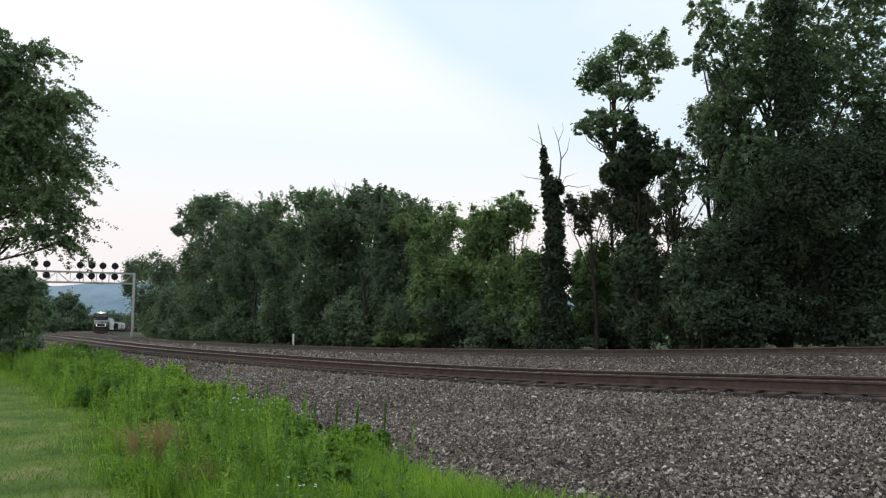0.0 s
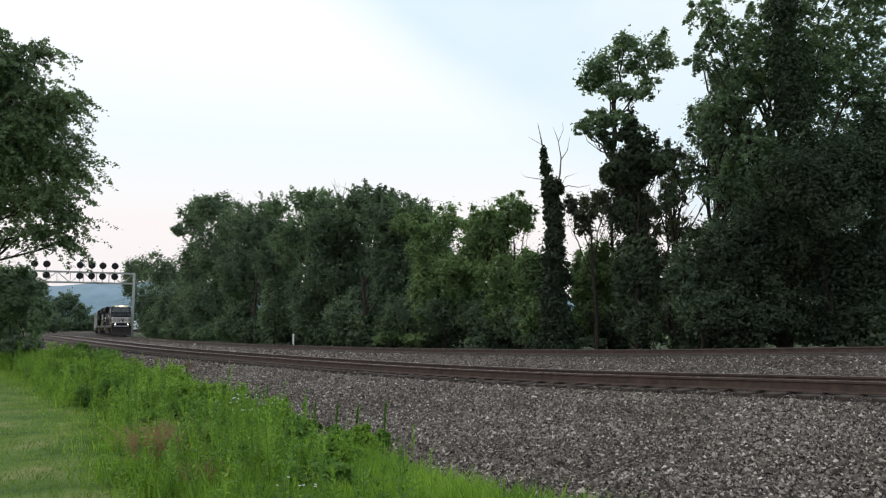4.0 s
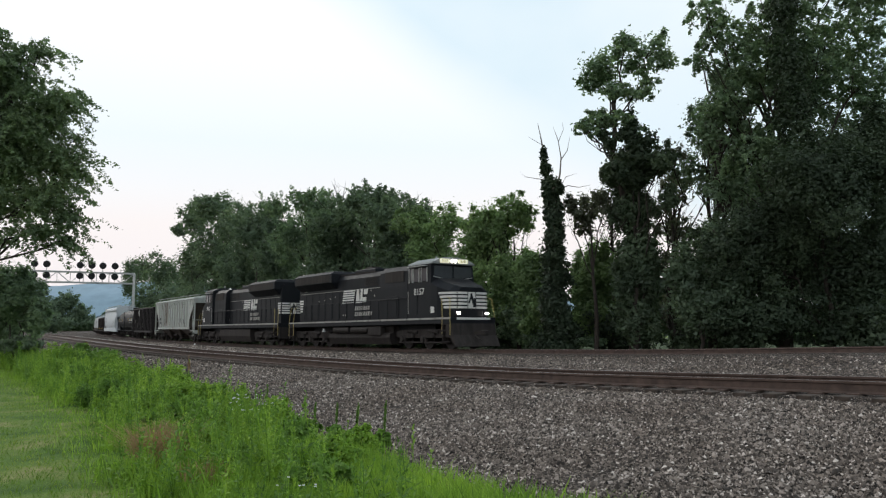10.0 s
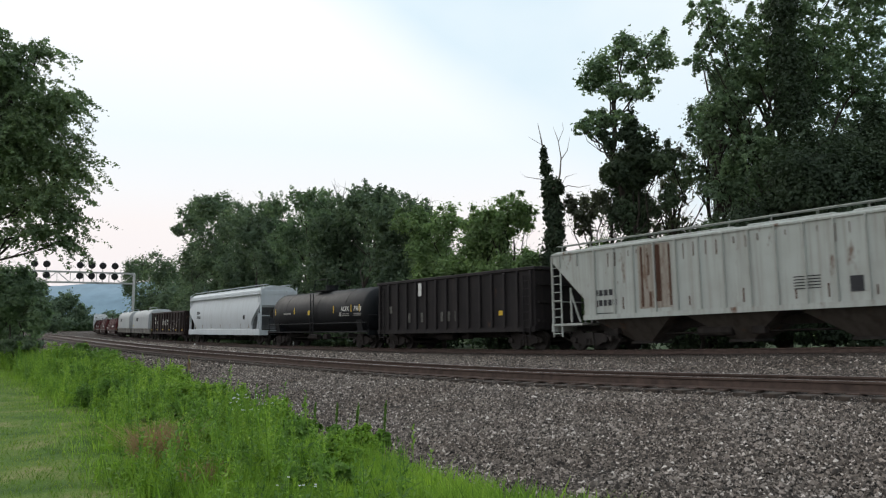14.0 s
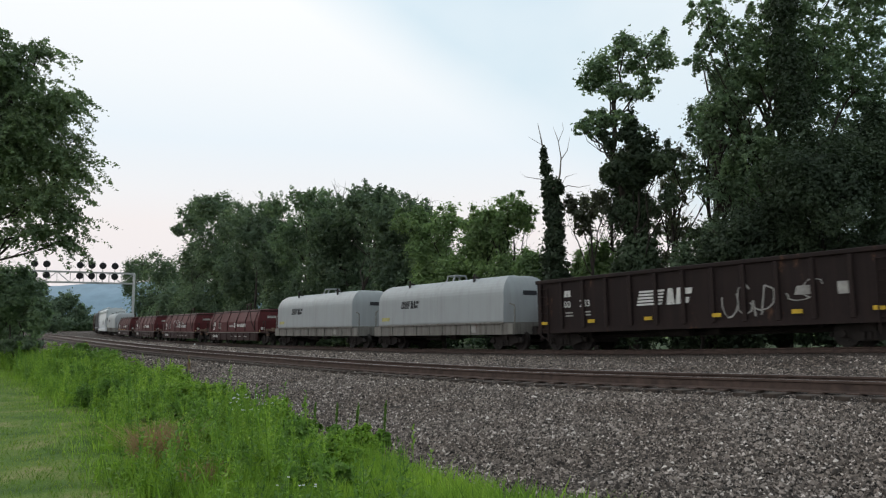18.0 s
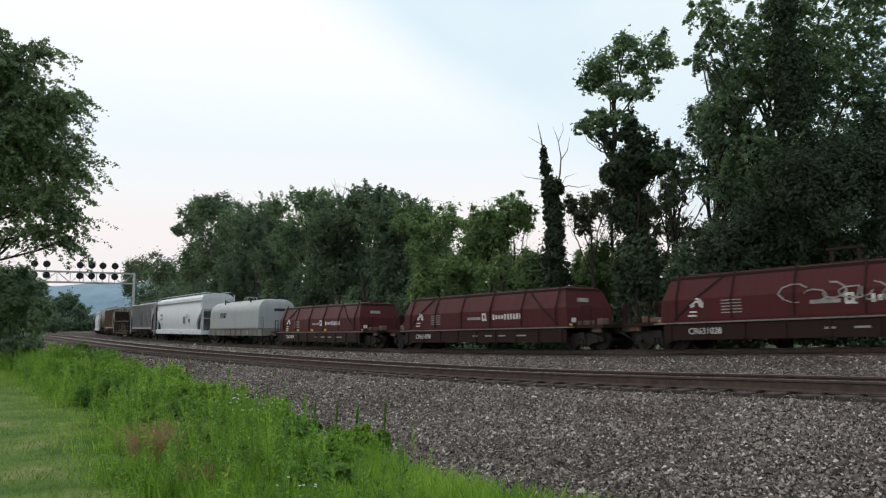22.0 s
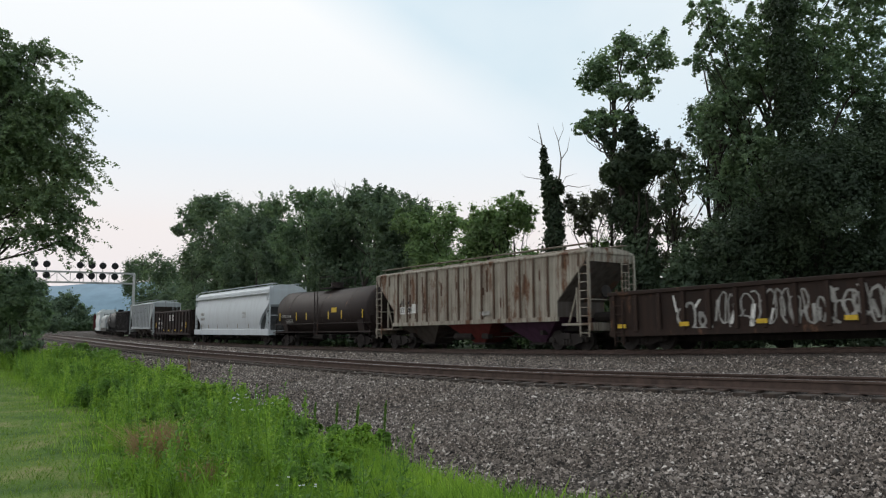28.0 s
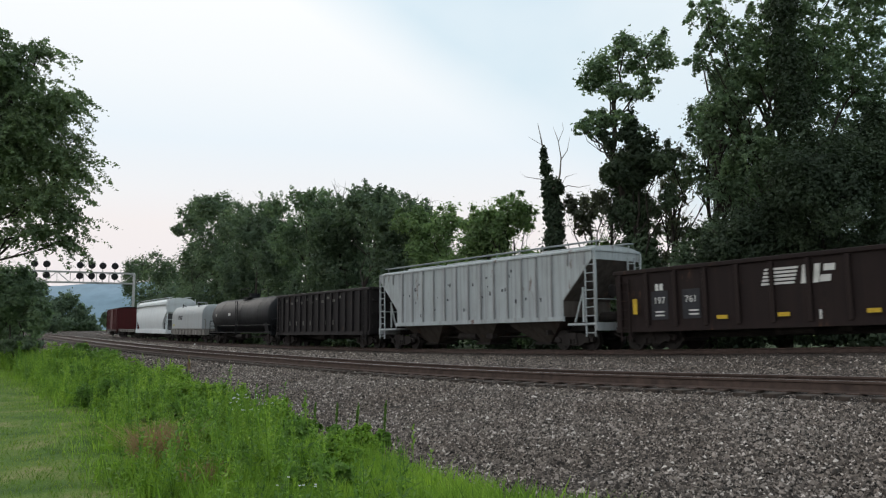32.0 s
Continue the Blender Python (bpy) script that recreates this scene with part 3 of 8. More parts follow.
# ---------------------------------------------------------------- the wood, the lawn tree and the shrubs
make_tree("forest_tree", "huge vine-hung tree with a spreading grey-green crown beyond the tracks",
          (16.3, 38.3), M_LEAF_MID, 0.140, 73000,
          [(16.9, 38.3, 16.9, 2.31, 2.45), (14.3, 38.5, 16.2, 2.05, 1.37), (13.2, 38.4, 17.4, 1.36, 0.95),
           (20.5, 39.1, 16.6, 2.50, 2.22), (21.3, 38.4, 13.7, 1.63, 2.18), (18.9, 39.0, 13.1, 2.49, 2.22),
           (14.0, 37.4, 12.9, 1.20, 1.06), (15.1, 37.9, 10.2, 2.15, 1.88), (17.2, 38.5, 14.4, 1.23, 3.28),
           (17.6, 38.5, 20.5, 3.55, 2.19), (21.3, 39.2, 20.2, 3.06, 2.23), (12.6, 37.7, 14.7, 0.80, 0.67),
           (18.2, 37.9, 14.7, 1.62, 1.89), (15.0, 37.7, 14.6, 1.34, 1.60), (20.8, 38.1, 11.1, 1.62, 1.62),
           (13.3, 38.1, 12.5, 0.81, 0.95)], 0.30, 0.12, 0.5, lift=1.0, vines=[(16.2, 36.9, 19.4, 0.75, 1.60), (16.2, 36.5, 16.8, 0.95, 1.90), (16.2, 36.2, 14.0, 1.10, 1.90), (16.2, 36.0, 11.5, 1.30, 1.90), (16.2, 36.0, 9.0, 1.25, 1.63)])
# This crown shares the green that has the low wood's shade in it.
make_tree("forest_tree", "dense dark tree with low leafy boughs behind the rails",
          (17.9, 36.6), M_UNDERGROWTH_SHADE, 0.115, 138000,
          [(16.8, 35.0, 8.0, 2.98, 2.48), (19.4, 35.4, 9.1, 2.01, 3.02), (14.7, 37.4, 5.8, 2.92, 2.39),
           (19.1, 37.4, 4.7, 3.45, 2.92), (15.9, 36.4, 7.0, 1.55, 3.10), (15.3, 37.5, 2.3, 3.19, 1.46),
           (19.1, 36.8, 2.0, 2.61, 1.30)])
make_tree("forest_tree", "slim pale grey-green tree in the wood beyond the rails",
          (14.2, 43.6), M_LEAF_BLUE, 0.162, 8500,
          [(14.6, 43.5, 12.9, 1.24, 1.55), (14.1, 44.2, 10.3, 1.57, 1.57), (15.0, 43.4, 10.5, 1.54, 1.85),
           (16.0, 43.2, 9.2, 1.53, 1.84)], 0.42, 0.04)
make_tree("forest_tree", "leafy undergrowth tree with dark drooping boughs",
          (12.2, 38.4), M_LEAF, 0.145, 24000,
          [(13.1, 38.1, 6.0, 1.15, 1.20), (12.6, 38.9, 3.2, 2.07, 2.10), (11.9, 38.7, 4.8, 1.10, 1.65),
           (13.6, 37.8, 4.2, 1.61, 2.41)])
make_tree("forest_tree", "tall broken-topped tree with a tufted crown and vine-clad trunk",
          (10.1, 42.1), M_LEAF_MID, 0.172, 12500,
          [(9.7, 42.7, 16.3, 2.00, 1.55), (11.2, 40.8, 16.2, 1.10, 1.20), (8.3, 43.0, 15.7, 1.10, 1.10),
           (10.6, 41.0, 14.3, 1.17, 0.82), (9.4, 41.7, 14.3, 1.12, 0.71), (9.6, 41.3, 16.9, 0.76, 0.53),
           (8.6, 43.1, 13.2, 1.34, 0.61), (7.7, 43.6, 12.9, 0.74, 0.43), (10.1, 41.3, 12.1, 0.70, 0.70), (7.3, 40.5, 12.2, 0.62, 0.32),
           (8.2, 40.4, 12.5, 0.76, 0.41), (9.2, 40.4, 12.5, 0.70, 0.44), (7.9, 40.5, 11.8, 0.53, 0.23)], 0.36, 0.04, lift=3.0,
          vines=[(10.0, 41.2, 12.6, 0.39, 1.01), (9.4, 40.2, 11.7, 0.62, 0.55), (10.6, 40.4, 11.4, 0.70, 0.60), (8.6, 40.2, 11.2, 0.52, 0.50), (8.3, 40.3, 11.7, 0.45, 0.40), (9.7, 40.2, 11.2, 0.57, 0.68), (10.0, 40.3, 10.6, 0.99, 0.76), (10.1, 41.0, 9.7, 1.20, 0.83), (8.9, 39.9, 9.8, 0.58, 0.63), (11.1, 40.4, 10.0, 0.77, 0.77)])
make_tree("forest_tree", "vine-smothered dark tree at the edge of the wood",
          (9.9, 41.2), M_VINE, 0.148, 39405,
          [(10.2, 41.6, 10.3, 1.40, 1.40), (10.1, 42.2, 8.1, 1.60, 1.80), (11.3, 39.8, 10.3, 0.75, 0.85),
           (10.2, 41.5, 5.3, 1.62, 2.36), (10.2, 41.5, 2.5, 1.47, 2.06), (11.4, 39.6, 8.3, 0.55, 0.8),
           (8.9, 41.9, 9.9, 0.74, 0.89)])
make_tree("forest_tree", "loose russet-green tree between two vine-clad trunks",
          (12.8, 44.6), M_LEAF_RUSSET, 0.155, 6000,
          [(12.6, 42.3, 11.1, 0.61, 0.73), (12.6, 44.4, 10.0, 0.77, 0.83), (14.2, 46.4, 9.9, 0.93, 0.93),
           (12.0, 43.6, 7.8, 0.87, 1.00), (13.7, 45.7, 7.2, 1.11, 1.11), (12.1, 42.9, 5.1, 1.10, 1.04),
           (13.4, 45.0, 3.7, 1.15, 1.09), (12.9, 47.2, 2.5, 1.00, 0.93)], 0.42, 0.05)
make_tree("forest_tree", "pale grey-green tree leaning out of the wood's edge",
          (13.6, 40.3), M_LEAF_MID, 0.138, 23000,
          [(13.0, 38.3, 10.7, 0.50, 0.60), (14.6, 42.0, 13.3, 0.79, 0.92),
           (14.1, 39.0, 13.9, 0.74, 0.85), (15.4, 41.2, 11.6, 1.07, 1.07), (14.0, 38.5, 8.7, 1.11, 1.00), (14.0, 38.2, 14.1, 0.95, 0.95), (14.6, 38.0, 12.2, 1.05, 1.05),
           (15.1, 38.0, 10.6, 1.05, 1.05), (13.2, 38.3, 11.6, 0.85, 0.85), (15.7, 38.0, 13.6, 1.00, 1.10)], 0.40, 0.06)
make_tree("forest_tree", "small side tree with reddish-green leaves",
          (8.4, 43.2), M_LEAF_RUSSET, 0.150, 5200,
          [(7.9, 44.1, 8.1, 1.05, 1.10), (7.1, 44.1, 8.6, 0.56, 0.63),
           (8.9, 42.3, 8.5, 0.95, 1.00)], 0.40, 0.06)
make_tree("forest_tree", "bright green rounded tree in the clearing",
          (3.4, 50.7), M_LEAF_LIGHT, 0.185, 15254,
          [(3.8, 50.5, 8.5, 1.72, 1.51), (4.7, 50.0, 9.4, 0.99, 0.99), (3.0, 50.8, 7.4, 1.37, 1.26),
           (5.4, 50.0, 8.6, 0.64, 0.89), (2.5, 52.4, 6.5, 2.05, 1.67), (2.0, 52.6, 8.6, 0.95, 0.95)], 0.42, 0.08)
make_tree("forest_tree", "light green young tree beside the clearing",
          (0.2, 56.6), M_LEAF_LIGHT, 0.185, 27048,
          [(0.2, 54.4, 8.9, 1.35, 1.16), (-1.6, 57.7, 9.1, 1.64, 1.47), (-2.9, 59.0, 9.9, 1.26, 1.00),
           (-0.8, 56.9, 6.9, 2.02, 2.42), (1.2, 54.7, 5.3, 2.33, 2.53), (-1.0, 56.8, 4.2, 1.61, 2.42)], 0.42, 0.12)
make_tree("forest_tree", "feathery light green tree at the clearing's edge",
          (4.7, 49.3), M_LEAF_LIGHT, 0.174, 22118,
          [(4.3, 50.1, 5.0, 2.13, 1.78), (2.4, 51.4, 8.4, 1.09, 1.31), (5.3, 47.6, 5.2, 1.35, 1.69),
           (4.2, 50.5, 3.2, 2.15, 1.43), (5.5, 47.0, 2.8, 1.17, 1.67)])
make_tree("forest_tree", "light green sapling between dark trunks",
          (9.1, 47.0), M_LEAF_LIGHT, 0.174, 17976,
          [(9.0, 46.0, 5.2, 1.30, 1.80), (8.3, 47.5, 4.8, 1.15, 1.52), (8.8, 46.5, 2.9, 1.65, 1.65),
           (10.1, 47.3, 3.1, 1.17, 2.01)])
make_tree("forest_tree", "broad dark undergrowth at the foot of the wood",
          (2.1, 53.5), M_LEAF, 0.171, 21891,
          [(0.6, 55.3, 2.6, 2.36, 1.77), (3.2, 51.9, 2.4, 2.21, 1.66), (5.0, 48.7, 2.1, 1.73, 1.56),
           (-1.8, 58.3, 2.8, 1.86, 2.28)])
make_tree("forest_tree", "wide grey-green tree with a rounded crown",
          (-6.6, 64.8), M_LEAF_BLUE, 0.222, 45589,
          [(-8.3, 70.6, 10.9, 3.76, 2.50), (-4.2, 62.7, 9.9, 2.58, 2.45), (-6.1, 66.0, 12.2, 2.81, 1.41),
           (-9.5, 72.9, 7.0, 4.40, 3.62), (-3.7, 61.7, 6.2, 2.41, 3.28), (-1.9, 60.5, 8.3, 1.29, 2.15),
           (-1.9, 59.3, 10.3, 1.47, 0.93)], 0.34, 0.24, -0.9)
make_tree("forest_tree", "tall grey-green tree with an open top",
          (-11.9, 75.6), M_LEAF_MID, 0.209, 17235,
          [(-11.8, 73.3, 12.9, 2.19, 1.56), (-13.0, 74.0, 13.9, 1.37, 0.79), (-14.3, 78.6, 10.2, 3.07, 3.35),
           (-10.6, 71.2, 10.6, 2.02, 2.02), (-17.4, 81.0, 13.9, 1.61, 1.15)], 0.34, 0.22, -0.9)
make_tree("forest_tree", "dark thicket below the tall trees",
          (-9.2, 71.2), M_LEAF, 0.215, 30918,
          [(-6.4, 67.9, 2.8, 4.34, 2.65), (-11.9, 75.0, 3.2, 3.20, 3.20), (-2.7, 60.1, 2.7, 2.13, 2.13),
           (-16.4, 81.6, 3.9, 2.90, 3.77)])
make_tree("forest_tree", "dark round-headed tree at the end of the wood",
          (-30.4, 109.5), M_LEAF, 0.270, 26808,
          [(-30.7, 106.0, 18.0, 3.39, 2.63), (-35.6, 113.4, 17.3, 2.58, 3.38), (-25.1, 96.4, 14.6, 3.28, 3.08),
           (-39.8, 119.6, 16.6, 1.70, 1.19), (-29.5, 105.1, 11.6, 4.48, 4.48), (-36.3, 116.2, 11.0, 3.46, 4.12)])
make_tree("forest_tree", "full grey-green tree in the middle of the wood",
          (-20.9, 88.9), M_LEAF_BLUE, 0.256, 24154,
          [(-20.8, 89.9, 12.4, 3.70, 3.70), (-23.1, 94.3, 7.9, 4.68, 4.02), (-17.6, 82.6, 8.3, 2.34, 3.52)], 0.34, 0.30, -1.1)
make_tree("forest_tree", "dark thicket along the track bed",
          (-29.1, 107.3), M_LEAF, 0.256, 19029,
          [(-32.1, 109.6, 4.6, 4.67, 4.67), (-23.5, 93.7, 3.2, 3.33, 3.33), (-38.1, 118.5, 3.6, 2.94, 4.21)])
make_tree("forest_tree", "mid green tree by the signal mast",
          (-61.7, 170.2), M_LEAF, 0.358, 19514,
          [(-72.3, 190.3, 15.8, 4.73, 3.78), (-50.6, 144.0, 11.7, 3.88, 3.88), (-60.6, 164.9, 6.7, 4.68, 6.43),
           (-85.7, 217.9, 14.5, 2.78, 6.19), (-45.8, 133.7, 5.3, 3.32, 4.74)])
make_tree("shrub", "bright green shrub beside the track bed",
          (-47.1, 133.7), M_LEAF_MID, 0.303, 4467,
          [(-51.5, 146.1, 3.2, 3.94, 3.11), (-40.6, 121.3, 1.9, 1.89, 1.89)])
make_tree("shrub", "low bright green vine shrub beside the rails",
          (-2.7, 59.4), M_LEAF_LIGHT, 0.172, 3071,
          [(-3.6, 60.0, 1.3, 1.53, 0.72), (-1.8, 57.4, 1.0, 1.43, 0.53), (-4.7, 60.7, 0.9, 0.86, 0.43)])
make_tree("shrub", "low green brush beside the rails",
          (9.4, 48.0), M_LEAF_MID, 0.152, 3587,
          [(8.2, 45.3, 1.0, 1.29, 0.32), (5.8, 47.1, 1.1, 1.34, 0.40), (2.8, 51.7, 1.0, 1.83, 0.44)])
make_tree("forest_tree", "distant blue-green tree beyond the bridge",
          (-196.9, 420.4), M_LEAF_BLUE, 0.991, 24583,
          [(-198.5, 421.9, 15.9, 6.59, 6.59), (-203.0, 417.4, 12.8, 6.52, 6.52), (-190.6, 419.6, 10.5, 5.96, 5.96),
           (-197.8, 415.3, 4.9, 13.26, 5.31), (-189.2, 422.6, 3.1, 7.50, 3.60), (-210.8, 418.5, 8.4, 7.13, 8.32),
           (-216.2, 419.7, 4.0, 7.45, 5.96), (-184.6, 422.4, 2.0, 4.80, 2.40), (-222.7, 423.2, 8.5, 9.01, 12.01),
           (-208.7, 424.3, 6.1, 9.03, 7.83), (-192.5, 419.7, 6.1, 7.15, 6.55), (-186.7, 419.9, 4.9, 5.36, 5.36)])
make_tree("forest_tree", "hazy far trees at the foot of the ridge",
          (-225.0, 560.0), M_LEAF_BLUE, 1.05, 7000,
          [(-222.0, 541.9, 7.5, 6.4, 6.0), (-223.4, 562.2, 6.4, 6.8, 5.4), (-244.6, 582.0, 9.1, 5.9, 7.8), (-213.2, 552.2, 5.5, 5.7, 5.0)])
make_tree("forest_tree", "distant tree at the bend of the line",
          (-45.0, 90.0), M_LEAF_BLUE, 0.212, 9639,
          [(-45.8, 90.8, 3.9, 1.68, 2.32), (-44.4, 89.9, 2.5, 1.91, 1.53), (-46.0, 89.3, 3.1, 1.65, 2.28)])
make_tree("forest_tree", "dark tree at the edge of the lawn",
          (-19.6, 36.4), M_LEAF_MID, 0.123, 58179,
          [(-18.8, 34.7, 3.2, 1.48, 1.11), (-16.7, 33.0, 2.2, 0.56, 0.80), (-19.1, 35.7, 3.3, 1.06, 1.57),
           (-20.6, 37.3, 2.3, 1.32, 1.59), (-18.2, 35.1, 2.5, 0.60, 1.12), (-25.0, 42.9, 3.0, 1.83, 2.44)])
make_tree("shrub", "broad-leaved shrub at the edge of the lawn",
          (-19.9, 37.0), M_LEAF_BLUE, 0.125, 6485,
          [(-19.0, 35.5, 1.0, 1.06, 0.40), (-23.3, 41.3, 1.0, 1.17, 0.59), (-17.5, 34.2, 1.0, 0.49, 0.24)])
make_tree("lawn_tree", "large open-branched tree with drooping leafy boughs on the lawn",
          (-18.7, 31.1), M_LEAF_LAWN, 0.108, 98000,
          [(-17.3, 30.7, 11.8, 1.27, 0.98), (-16.3, 31.2, 12.8, 0.75, 0.49), (-17.9, 31.5, 10.3, 1.54, 1.45),
           (-15.7, 30.8, 10.6, 1.16, 0.88), (-15.2, 31.2, 10.6, 0.75, 0.71), (-17.0, 31.5, 8.4, 1.77, 1.23),
           (-15.3, 31.2, 8.6, 1.06, 1.00), (-14.7, 31.1, 7.9, 0.52, 0.66), (-17.1, 31.4, 6.8, 1.54, 1.00),
           (-15.2, 30.9, 6.8, 0.98, 0.83), (-14.7, 31.1, 6.1, 0.60, 0.57), (-15.8, 30.8, 5.5, 0.98, 0.44),
           (-17.5, 31.0, 5.2, 0.93, 0.44), (-14.8, 31.1, 5.1, 0.52, 0.40), (-17.9, 31.1, 13.5, 0.47, 0.31),
           (-19.3, 30.6, 10.5, 1.84, 2.39), (-19.8, 31.8, 7.4, 1.91, 2.03), (-20.5, 31.3, 13.5, 1.89, 1.55),
           (-17.6, 30.6, 8.6, 1.30, 1.50), (-17.9, 30.9, 12.2, 1.10, 1.00), (-16.2, 30.4, 9.6, 1.00, 1.10)], 0.3, 0.16, 0.8, lift=2.2, girth=0.2)

v_, f_ = leaf_cloud([(-57.3, 178.0, 8.3, 6.32, 8.84), (-33.9, 131.0, 8.9, 5.11, 8.37), (-22.2, 110.0, 8.1, 4.29, 7.42),
                    (-13.9, 96.0, 7.7, 3.75, 6.47), (-7.6, 86.0, 7.3, 3.36, 6.10), (-2.4, 78.0, 5.7, 2.77, 4.71),
                    (1.3, 72.0, 4.6, 2.56, 3.83), (4.6, 68.0, 4.0, 2.41, 3.14), (7.4, 63.0, 3.2, 2.01, 2.24),
                    (10.9, 59.0, 3.1, 1.88, 2.09), (13.5, 55.0, 4.1, 1.95, 3.32), (15.9, 52.0, 3.5, 1.85, 2.58),
                    (18.0, 50.0, 5.0, 2.13, 3.90), (19.9, 47.0, 5.5, 2.17, 4.34), (22.0, 45.0, 5.3, 2.08, 4.15),
                    (24.9, 45.0, 5.6, 2.08, 4.47), (27.4, 45.0, 5.6, 2.08, 4.47),
                    (17.9, 50.0, 2.5, 2.48, 1.77), (18.8, 48.0, 10.0, 2.04, 2.73), (20.4, 46.0, 10.7, 2.29, 2.94),
                    (22.6, 45.0, 10.8, 2.24, 2.87), (25.2, 45.0, 11.8, 2.24, 3.19),
                    (13.8, 52.0, 3.8, 2.2, 2.9), (16.0, 50.0, 4.0, 2.0, 3.2), (11.0, 52.0, 3.4, 2.0, 2.7),
                    (-72.8, 213.0, 2.9, 9.07, 6.35), (-44.2, 151.0, 2.5, 6.43, 4.50), (-30.1, 124.0, 2.4, 5.28, 3.70),
                    (-20.7, 107.0, 2.3, 4.56, 3.19), (-13.8, 96.0, 2.2, 4.09, 2.86), (-8.2, 87.0, 2.2, 3.70, 2.59),
                    (-3.6, 80.0, 2.1, 3.41, 2.38), (0.3, 74.0, 2.1, 3.15, 2.21), (3.7, 69.0, 2.1, 2.94, 2.06),
                    (6.7, 65.0, 2.1, 2.77, 1.94), (9.3, 61.0, 2.0, 2.60, 1.82), (11.7, 58.0, 2.0, 2.47, 1.73),
                    (13.8, 55.0, 2.0, 2.34, 1.64), (15.7, 52.0, 2.0, 2.21, 1.55), (17.5, 50.0, 2.0, 2.13, 1.49),
                    (19.2, 48.0, 2.0, 2.04, 1.43), (20.7, 46.0, 2.0, 1.96, 1.37), (22.4, 45.0, 1.9, 1.92, 1.34),
                    (24.7, 45.0, 1.9, 1.92, 1.34), (26.9, 45.0, 1.9, 1.92, 1.34)],
                    60000, 0.46, np.random.default_rng(60), 0.4, 0.3, 0.7)
v_[:, 2] = np.maximum(v_[:, 2], 0.1)
tagged(new("far_woods", fast_mesh("far_woods", v_, f_, M_LEAF)), "dark mass of leaves deeper in the wood", "woods", kind="stuff")

# far wooded ridge; the haze before it is only in its colour
hv, hf = [], []
for i in range(61):
    x = -1500 + i * 50.0
    top = 128 + 26 * math.exp(-((x + 900) / 420) ** 2) - 0.02 * (x + 1000) + 9 * noise.noise((x * 0.006, 3.1, 0))
    hv += [(x, 2350, -2), (x, 2450, 0.55 * top), (x, 2600, top), (x, 2900, 0.2 * top)]
for i in range(60):
    for k in range(3):
        a = i * 4 + k
        hf.append((a, a + 4, a + 5, a + 1))
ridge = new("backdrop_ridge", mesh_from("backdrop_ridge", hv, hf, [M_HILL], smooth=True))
tagged(ridge, "long wooded ridge with blue haze painted into its colour", "hill", kind="structure")

# thick low growth along the foot of the wood
for u0, u1, nb, seed_ in ((-110, -40, 46, 51), (-40, 0, 34, 52), (0, 24, 26, 53), (24, 62, 40, 54)):
    ru = np.random.default_rng(seed_)
    bl_ = []
    for _ in range(nb):
        uu_, ww_ = ru.uniform(u0, u1), -ru.uniform(6.5, 10.5)
        x_, y_ = on_line(uu_, ww_)
        r_ = ru.uniform(0.8, 1.7)
        bl_.append((x_, y_, ru.uniform(0.5, 2.0), r_, r_ * ru.uniform(0.7, 1.2)))
    v_, f_ = leaf_cloud(bl_, nb * 620, 0.19 if u0 > -40 else 0.3, ru)
    v_[:, 2] = np.maximum(v_[:, 2], 0.1)
    # Leaf colour steps darker along u: shade at the foot, put into the green.
    tagged(new("undergrowth", fast_mesh("undergrowth", v_, f_, M_IVY_SHADE if u0 >= 24 else M_UNDERGROWTH_SHADE if u0 >= 0 else M_VINE if u0 >= -40 else M_LEAF_MID)), "dense leafy undergrowth at the foot of the wood", "undergrowth", kind="stuff")

# ---------------------------------------------------------------- weeds and grass on the lawn side


def blades(n, u0, u1, w0, w1, h0, h1, width, mat, seed, lean=0.25, density=None, zfun=None):
    """Upright grass blades: each a tapered, bent strip of two quads."""
    rng = np.random.default_rng(seed)
    u, w = rng.uniform(u0, u1, n), rng.uniform(w0, w1, n)
    if density is not None:
        keep = rng.uniform(0, 1, n) < density(u, w)
        u, w = u[keep], w[keep]
        n = len(u)
    p = np.interp(u, PU, PH)
    x, y = np.interp(u, PU, PX) - w * np.cos(p), np.interp(u, PU, PY) - w * np.sin(p)
    z = foot_z(u, w)
    patch = 0.65 + 0.7 * np.array([noise.noise((a * 0.55, b * 0.55, seed)) * 0.5 + 0.5 for a, b in zip(x, y)])
    h = rng.uniform(h0, h1, n) * patch
    t = rng.uniform(0, 6.283, n)
    sx, sy = np.cos(t), np.sin(t)
    ln = rng.normal(0, lean, (n, 2)) * h[:, None]
    wd = width * rng.uniform(0.6, 1.4, n)
    base = np.stack([x, y, z], -1)
    mid = base + np.stack([ln[:, 0] * 0.3, ln[:, 1] * 0.3, h * 0.55], -1)
    tip = base + np.stack([ln[:, 0], ln[:, 1], h], -1)
    sd = np.stack([sx, sy, np.zeros(n)], -1) * wd[:, None]
    v = np.stack([base - sd * 0.7, base + sd * 0.7, mid + sd, mid - sd, tip + sd * 0.12, tip - sd * 0.12], 1).reshape(-1, 3)
    o = 6 * np.arange(n)[:, None]
    f = np.concatenate([o + np.array([[0, 1, 2, 3]]), o + np.array([[3, 2, 4, 5]])])
    return fast_mesh("blades", v, f, mat)


def bank_edges(u):
    """The inner and outer edge of the weed strip."""
    return np.interp(u, [-30, 0, 15, 27, 36, 41, 45], [17.6, 18.0, 18.7, 19.9, 21.0, 21.45, 21.9]), np.interp(u, [-30, 3, 17, 25, 35, 40], [20.0, 20.6, 21.5, 22.0, 23.3, 24.3])


